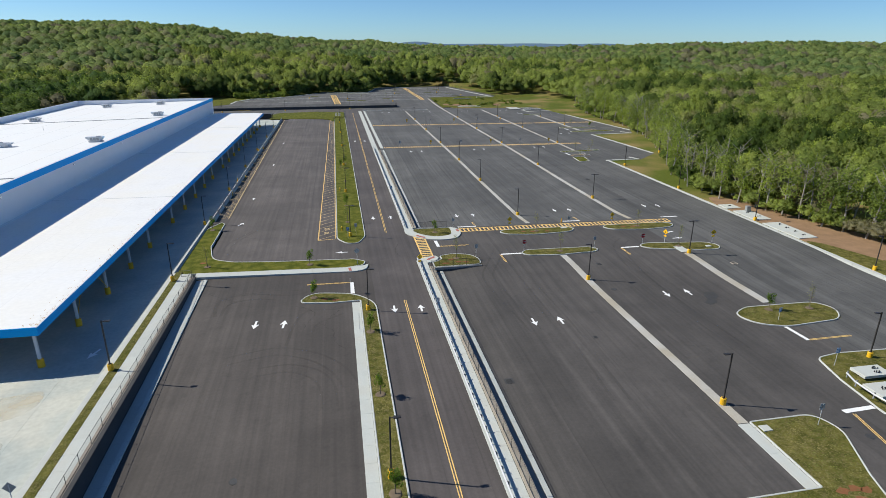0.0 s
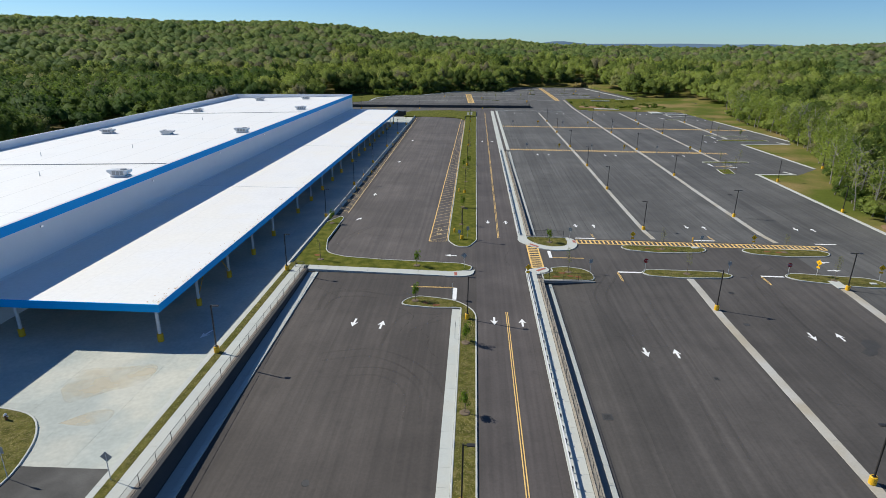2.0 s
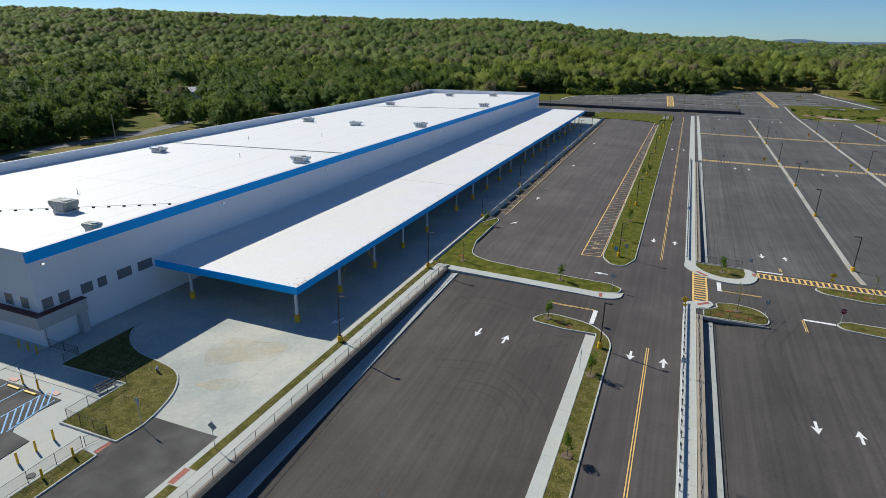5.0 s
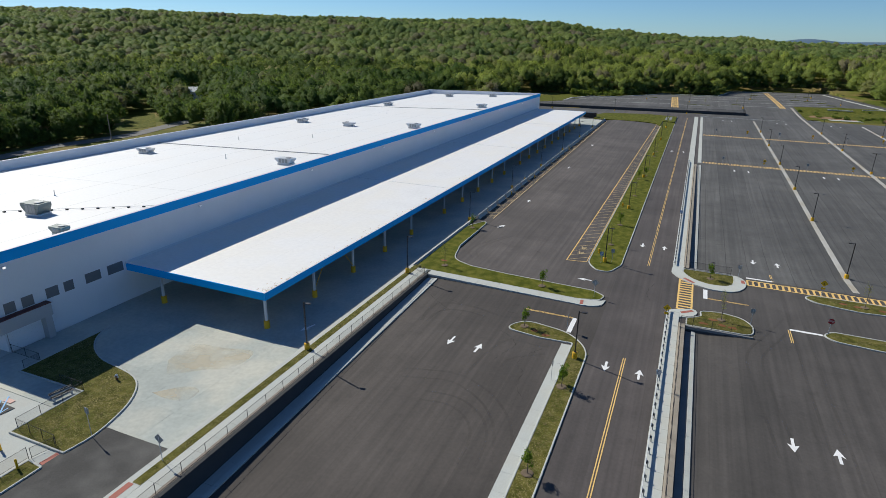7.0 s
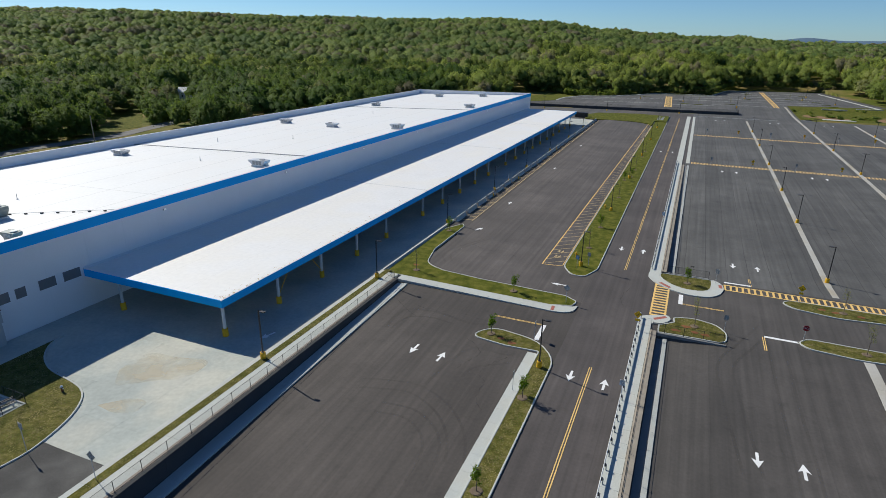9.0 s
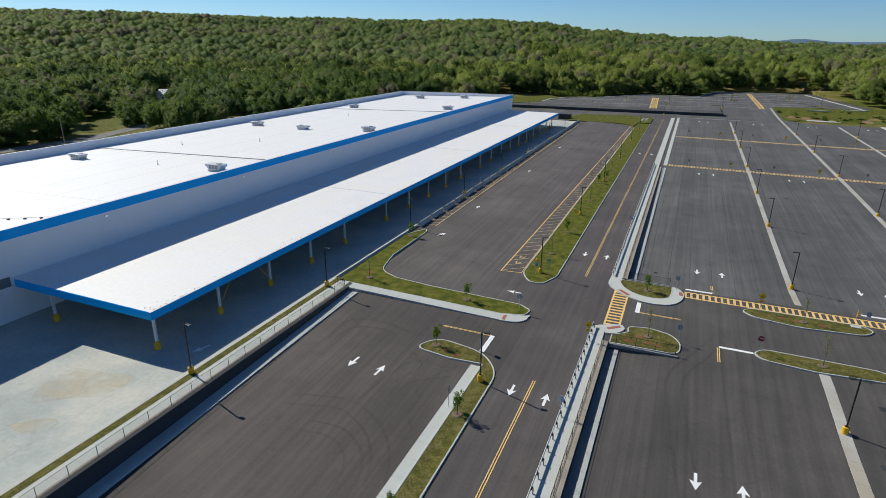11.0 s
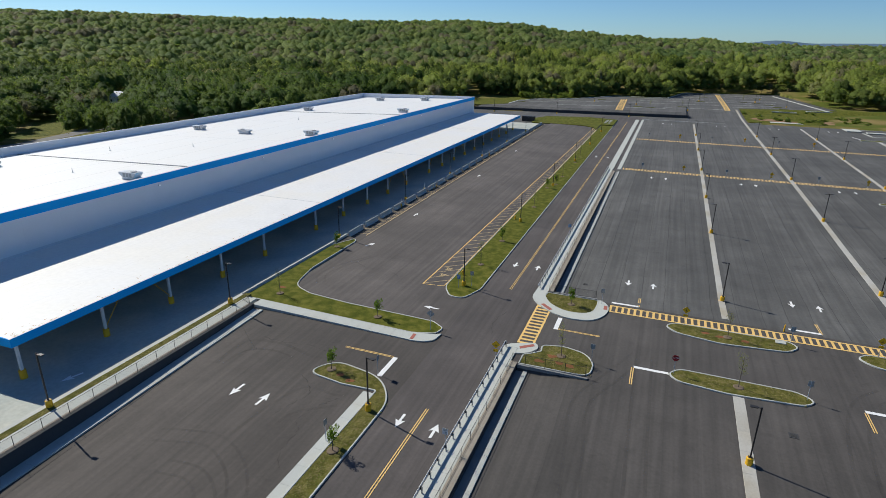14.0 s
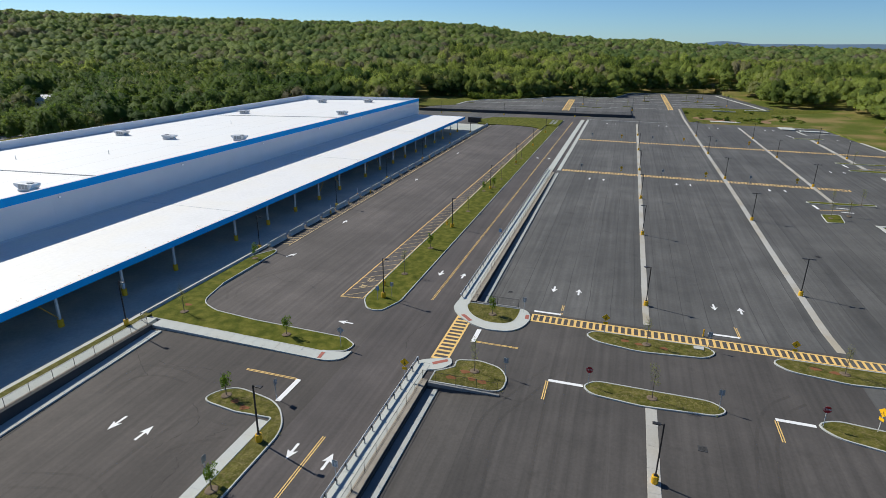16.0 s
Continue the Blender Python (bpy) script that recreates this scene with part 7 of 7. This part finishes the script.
def crown_proto(rnd, sprays, s0, s1, boughs, rows, cols, full, tall=1.0, whole=0.5, reach=1.25, mid=0.55):
    """A unit crown, base at z 0 and height 1: rounded boughs with leaf sprays standing out of them."""
    V, F, N = [], [], []
    heart = Vector((0, 0, mid - 0.1))
    lumps = []
    for k in range(boughs):
        z = 1.0 - 1.5 * (k + 0.5) / boughs
        a, rr = 2.4 * k + rnd.uniform(-.5, .5), math.sqrt(max(0.0, 1 - z * z))
        out = rnd.uniform(0.23, 0.37)
        lumps.append((Vector((math.cos(a) * rr * out, math.sin(a) * rr * out, mid + z * 0.31 * tall)), rnd.uniform(0.7, 1.15) * 0.55 / math.sqrt(boughs)))
    seed = rnd.uniform(0, 100)
    for c, r in lumps + [(Vector((0, 0, mid - 0.05)), 0.30)]:
        bough_hull(c, r * full, rows, cols, heart, whole, seed, 1.0, V, F, N)
    leaf_sprays(rnd, lumps, heart, sprays, s0, s1, reach, whole, V, F, N)
    return np.array([tuple(p) for p in V]), np.array(F), np.array([tuple(p) for p in N]), np.zeros(len(V))


def stand_proto(rnd, crowns, sprays, s0, s1):
    """A unit stand of a few crowns side by side, seen from far off."""
    V, F, N, T = [], [], [], []
    for k in range(crowns):
        a, rr = 2.4 * k + rnd.uniform(-.6, .6), 0.40 * math.sqrt((k + 0.35) / crowns)
        r = rnd.uniform(0.15, 0.25)
        c = Vector((math.cos(a) * rr, math.sin(a) * rr, rnd.uniform(0.50, 0.78)))
        n0, heart = len(V), c - Vector((0, 0, 0.25))
        bough_hull(c, r, 2, 5, heart, 0.4, rnd.uniform(0, 100), 0.9, V, F, N)
        leaf_sprays(rnd, [(c, r)], heart, sprays, s0, s1, 1.16, 0.4, V, F, N)
        T += [rnd.gauss(0, 0.16)] * (len(V) - n0)
    return np.array([tuple(p) for p in V]), np.array(F), np.array([tuple(p) for p in N]), np.array(T)


WOOD_EDGE = ((-200, 103), (40, 103), (80, 93), (92, 90), (104, 87), (114, 84.5), (125, 84), (142, 88), (172, 102.5), (209, 117), (249, 126), (290, 127), (340, 136), (425, 140))


def wood_edge(y):
    """Foot of the eastern woods."""
    for (y0, x0), (y1, x1) in zip(WOOD_EDGE, WOOD_EDGE[1:]):
        if y0 <= y <= y1:
            return x0 + (x1 - x0) * (y - y0) / (y1 - y0)
    return 140.0


FAR_KERB = ((-104, 398), (-78, 408), (-61, 420), (-39, 426), (-21, 449), (17, 452), (27, 496), (50, 512), (112, 520))


def open_land(x, y):
    """Where no trees stand: the site, its verges, the lane and lawns in the west."""
    if -135 < x < 84 and -150 < y < 330:
        return True
    if y >= 330 and -104 < x < 112 - max(0, y - 405) * 0.13:
        for (x0, y0), (x1, y1) in zip(FAR_KERB, FAR_KERB[1:]):
            if x0 <= x <= x1:
                return y < y0 + (y1 - y0) * (x - x0) / (x1 - x0)
    if 60 < x < 150 and -150 < y < 425:
        return x < wood_edge(y) + 4.5
    u, v = (x + 254) * 0.75 - (y - 252.5) * 0.66, (x + 254) * 0.66 + (y - 252.5) * 0.75
    if -8 < u < 78 and abs(v) < 6:
        return True
    if -250 < x < -134 and 40 < y < 215:
        lane = abs(x - lane_x(y)) < 4.5
        lawn = -242 < x < -190 and 2 < (y - 163) + (x + 207) * 0.8 < 24 and y < 210
        near = y < 166 and x > lane_x(y) - 5
        return lane or lawn or near or x > -150
    return False


def woods(name, protos, cells, material, label):
    V, F, T, NN = [], [], [], []
    off = 0
    for x, y, h, w, k, tint, ang in cells:
        pv, pf, pn, pt = protos[k]
        c, s = math.cos(ang), math.sin(ang)
        q = np.empty_like(pv)
        q[:, 0] = (pv[:, 0] * c - pv[:, 1] * s) * w + x
        q[:, 1] = (pv[:, 0] * s + pv[:, 1] * c) * w + y
        q[:, 2] = pv[:, 2] * h + terrain(x, y)
        V.append(q)
        F.append(pf + off)
        NN.append(np.stack((pn[:, 0] * c - pn[:, 1] * s, pn[:, 0] * s + pn[:, 1] * c, pn[:, 2]), axis=1))
        T.append(np.clip(tint + pt, 0.0, 1.0) if tint < 0.82 else np.full(len(pv), tint))
        off += len(pv)
    V, F, T = np.concatenate(V), np.concatenate(F), np.concatenate(T)
    me = bpy.data.meshes.new(name)
    me.vertices.add(len(V))
    me.vertices.foreach_set("co", V.astype(np.float32).ravel())
    me.loops.add(F.size)
    me.loops.foreach_set("vertex_index", F.astype(np.int32).ravel())
    me.polygons.add(len(F))
    me.polygons.foreach_set("loop_start", np.arange(0, F.size, 3, dtype=np.int32))
    me.update(calc_edges=True)
    me.materials.append(material)
    tinted(me, T.astype(np.float32))
    me.normals_split_custom_set_from_vertices(np.concatenate(NN).astype(np.float32))
    return tagged(new(name, me), label, "woods", kind="stuff")


rnd = random.Random(9)
edge_protos = [crown_proto(rnd, 860, 0.0145, 0.029, 15, 2, 5, 0.68, 1.0, 0.55, 1.3) for k in range(9)]
near_protos = [crown_proto(rnd, 300, 0.0165, 0.034, 7, 2, 5, 0.76, rnd.uniform(0.5, 0.7), 0.6, 1.22, 0.68) for k in range(12)]
near_protos += [crown_proto(rnd, 380, 0.017, 0.036, 8, 2, 5, 0.76, 1.1, 0.55, 1.22, 0.52) for k in range(6)]
far_protos = [stand_proto(rnd, 4, 12, 0.021, 0.044) for k in range(14)]
edge_cells, near_cells, far_cells = [], [], []


def tint_of(x, y):
    """Stands of like trees, with single odd ones."""
    v = 0.48 + 0.65 * noise.noise((x / 60, y / 60, 1.0)) + rnd.gauss(0, 0.24)
    # western trees tinted darker as well, for the same shaded side
    if x < -130 and math.hypot(x, y) < 430:
        v -= 0.12
    if rnd.random() < 0.03 + 0.08 * max(0, noise.noise((x / 45, y / 45, 7.0))):
        v = rnd.uniform(0.85, 1.0)
    return min(0.8, max(0.0, v)) if v < 0.85 else min(1.0, v)


def scatter(r0, r1, d, cells, protos, h0, h1, wide, az0=-64, az1=53):
    n = int(r1 / d) + 1
    for i in range(-n, n + 1):
        for j in range(-2, n + 1):
            x, y = (i + rnd.uniform(-.55, .55)) * d, (j + rnd.uniform(-.55, .55)) * d
            r = math.hypot(x, y)
            az = math.degrees(math.atan2(x, y - 5))
            if not (r0 <= r < r1) or not az0 < az < az1 or open_land(x, y):
                continue
            if cells is far_cells and r < 640 and -14 < az < 30:
                continue
            edge = open_land(x + 9, y) or open_land(x - 9, y) or open_land(x, y - 9)
            h = rnd.uniform(h0, h1) * (0.85 if edge else 1) * (0.98 + 0.2 * noise.noise((x / 32, y / 32, 4.0)))
            if cells is near_cells and ((84 < x < 175 and y < 250) or (-235 < x < -134 and y < 200)):
                edge_cells.append((x, y, h, rnd.uniform(9.5, 14.5), rnd.randrange(len(edge_protos)), tint_of(x, y), rnd.uniform(0, 6.283)))
                continue
            w = rnd.uniform(*wide)
            if cells is near_cells and y > 380 and rnd.random() < 0.3:
                h, w = h * rnd.uniform(1.0, 1.15), w * 0.72
            cells.append((x, y, h, w, rnd.randrange(12, 18) if edge and cells is near_cells else rnd.randrange(min(12, len(protos))), tint_of(x, y), rnd.uniform(0, 6.283)))


scatter(60, 480, 8.0, near_cells, near_protos, 12.0, 16.8, (10.5, 18.5))
scatter(480, 640, 9.0, near_cells, near_protos, 12.5, 17.0, (10.5, 18), -14, 30)
scatter(480, 1060, 12.6, far_cells, far_protos, 14.6, 18.4, (18, 25))
# bushes along the far lot
for x in steps(-100, 112, 2.2):
    for (x0, y0), (x1, y1) in zip(FAR_KERB, FAR_KERB[1:]):
        if x0 <= x < x1:
            y = y0 + (y1 - y0) * (x - x0) / (x1 - x0)
            for row in range(2):
                h = rnd.uniform(2.0, 5.5)
                near_cells.append((x + rnd.uniform(-1, 1), y + row * 3 + rnd.uniform(-1.5, 2), h, h * rnd.uniform(0.9, 1.4), rnd.randrange(12, 18), tint_of(x, y), rnd.uniform(0, 6.283)))
# low shrubs along the wood's edge
for y in steps(48, 330, 1.7):
    for row in range(2):
        x = wood_edge(y) + 1.2 + row * 2.8 + rnd.uniform(-1.2, 1.4)
        if rnd.random() < 0.8:
            h = rnd.uniform(1.4, 5.2)
            edge_cells.append((x, y + rnd.uniform(-.8, .8), h, h * rnd.uniform(1.0, 1.5), rnd.randrange(len(edge_protos)), tint_of(x, y), rnd.uniform(0, 6.283)))
# undergrowth behind the lane and round the lawn
for y in steps(46, 206, 1.5):
    for row in range(2):
        x = lane_x(y) - 6.5 - row * 5 + rnd.uniform(-1.5, 1.5)
        if 1 < (y - 163) + (x + 207) * 0.8 < 25:
            continue
        h = rnd.uniform(2.2, 6.0)
        near_cells.append((x, y, h, h * rnd.uniform(0.9, 1.3), rnd.randrange(12, 18), max(0.0, tint_of(x, y) - 0.1), rnd.uniform(0, 6.283)))
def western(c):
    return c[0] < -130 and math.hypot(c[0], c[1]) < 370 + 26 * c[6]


woods("west_edge_woods", edge_protos, [c for c in edge_cells if western(c)], DEEPWOODS, "leafy trees and undergrowth along the lane, green deepened for shade")
woods("west_woods", near_protos, [c for c in near_cells if western(c)], DEEPWOODS, "deciduous woods beyond the lane, green deepened for shade")
edge_cells, near_cells = [c for c in edge_cells if not western(c)], [c for c in near_cells if not western(c)]
woods("edge_woods", edge_protos, edge_cells, WOODS, "leafy fresh-green woodland edge with undergrowth")
woods("near_woods", near_protos, near_cells, WOODS, "dense fresh-green deciduous woods round the site")
woods("far_woods", far_protos, far_cells, FARWOODS, "wooded ridge in mixed greens, paled in colour for haze")


# edge trees that stand free
def edge_tree(seed, h, spread, count, tint, lean):
    rnd = random.Random(seed)
    t = thing("tree", "tall woodland tree with bare trunk and fresh green crown", "tree", "woodland edge trees")
    bm = tube(bmesh.new(), [(0, 0, -0.3), (lean * .2, 0.1, h * .3), (lean * .6, -0.1, h * .6), (lean, 0, h * .92)], [0.2, 0.16, 0.1, 0.03], 8)
    for k in range(11):
        z = h * rnd.uniform(0.3, 0.85)
        a, L = rnd.uniform(0, 6.283), spread * rnd.uniform(0.5, 1.0)
        x0 = lean * z / h
        tube(bm, [(x0, 0, z), (x0 + math.cos(a) * L * .5, math.sin(a) * L * .5, z + L * .4), (x0 + math.cos(a) * L, math.sin(a) * L, z + L * .95)], [0.07, 0.045, 0.012], 5)
    part("trunk", bm, BARK_PALE, t, "pale grey trunk and limbs")
    if count:
        v, f = leaf_cloud(rnd, (lean * .6, 0, h * 0.66), (spread, spread, h * 0.36), count, 0.16, 0.36, 12)
        me = tinted(mesh_of("crown", v, f, WOODS), [tint] * len(v))
        c = new("crown", me)
        c.parent = t
    return t


eprotos = [edge_tree(31, 14, 3.2, 900, 0.5, 0.6), edge_tree(32, 12, 2.8, 750, 0.7, -0.5), edge_tree(33, 15, 3.6, 1000, 0.3, 0.3), edge_tree(34, 11, 2.6, 140, 0.8, 0.9), edge_tree(35, 9, 3.0, 600, 0.6, -0.3), edge_tree(36, 13, 3.0, 60, 0.9, -0.8)]
rnd = random.Random(12)
k = 0
placed = set()
for y in steps(54, 330, 4.0):
    for row in range(2):
        x = wood_edge(y) + 0.8 + rnd.uniform(-0.8, 2.2) + row * 3.4
        i = rnd.choice((0, 1, 2, 3, 3, 5, 5, 4))
        m = pose(x, y + rnd.uniform(-1.5, 1.5), terrain(x, y), rnd.gauss(0, 4.5), rnd.gauss(0, 4.5), rnd.uniform(0, 360)) @ Matrix.Scale(rnd.uniform(0.8, 1.15), 4)
        if i in placed:
            ob = copy_thing(eprotos[i], m)
            ob.matrix_basis = m
        else:
            eprotos[i].matrix_basis = m
            placed.add(i)



# hills on the horizon; their blue base colour is painted haze
def hills(label, dist, bumps, z0):
    bm = bmesh.new()
    rows = []
    for k in range(90):
        az = radians(-8 + k * 0.5)
        e = sum(h * math.exp(-((math.degrees(az) - a) / w) ** 2) for a, w, h in bumps) + 0.012 * noise.noise((k * 0.35, dist, 0.0))
        x, y = math.sin(az) * dist, math.cos(az) * dist
        rows.append([bm.verts.new((x * 0.93, y * 0.93, z0)), bm.verts.new((x, y, 36 + dist * math.tan(radians(e)))), bm.verts.new((x * 1.08, y * 1.08, z0))])
    for a, b in zip(rows, rows[1:]):
        for i in range(2):
            bm.faces.new((a[i], a[i + 1], b[i + 1], b[i]))
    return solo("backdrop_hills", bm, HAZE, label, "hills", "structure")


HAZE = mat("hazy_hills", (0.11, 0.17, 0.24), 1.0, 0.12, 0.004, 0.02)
hills("distant wooded hills on the horizon, coloured haze blue", 4300, ((7.6, 1.9, 0.30), (18.5, 4.0, 0.21), (25, 3.0, 0.22), (12.5, 3.0, 0.12)), -30)
# ---- slabs last ----
for a in LATE:
    slab_row(a[0], *a[1:8], gap=0.003 if a[6] is APRON else 0.006, **dict(zip(("thick", "along", "cross"), a[8:])))
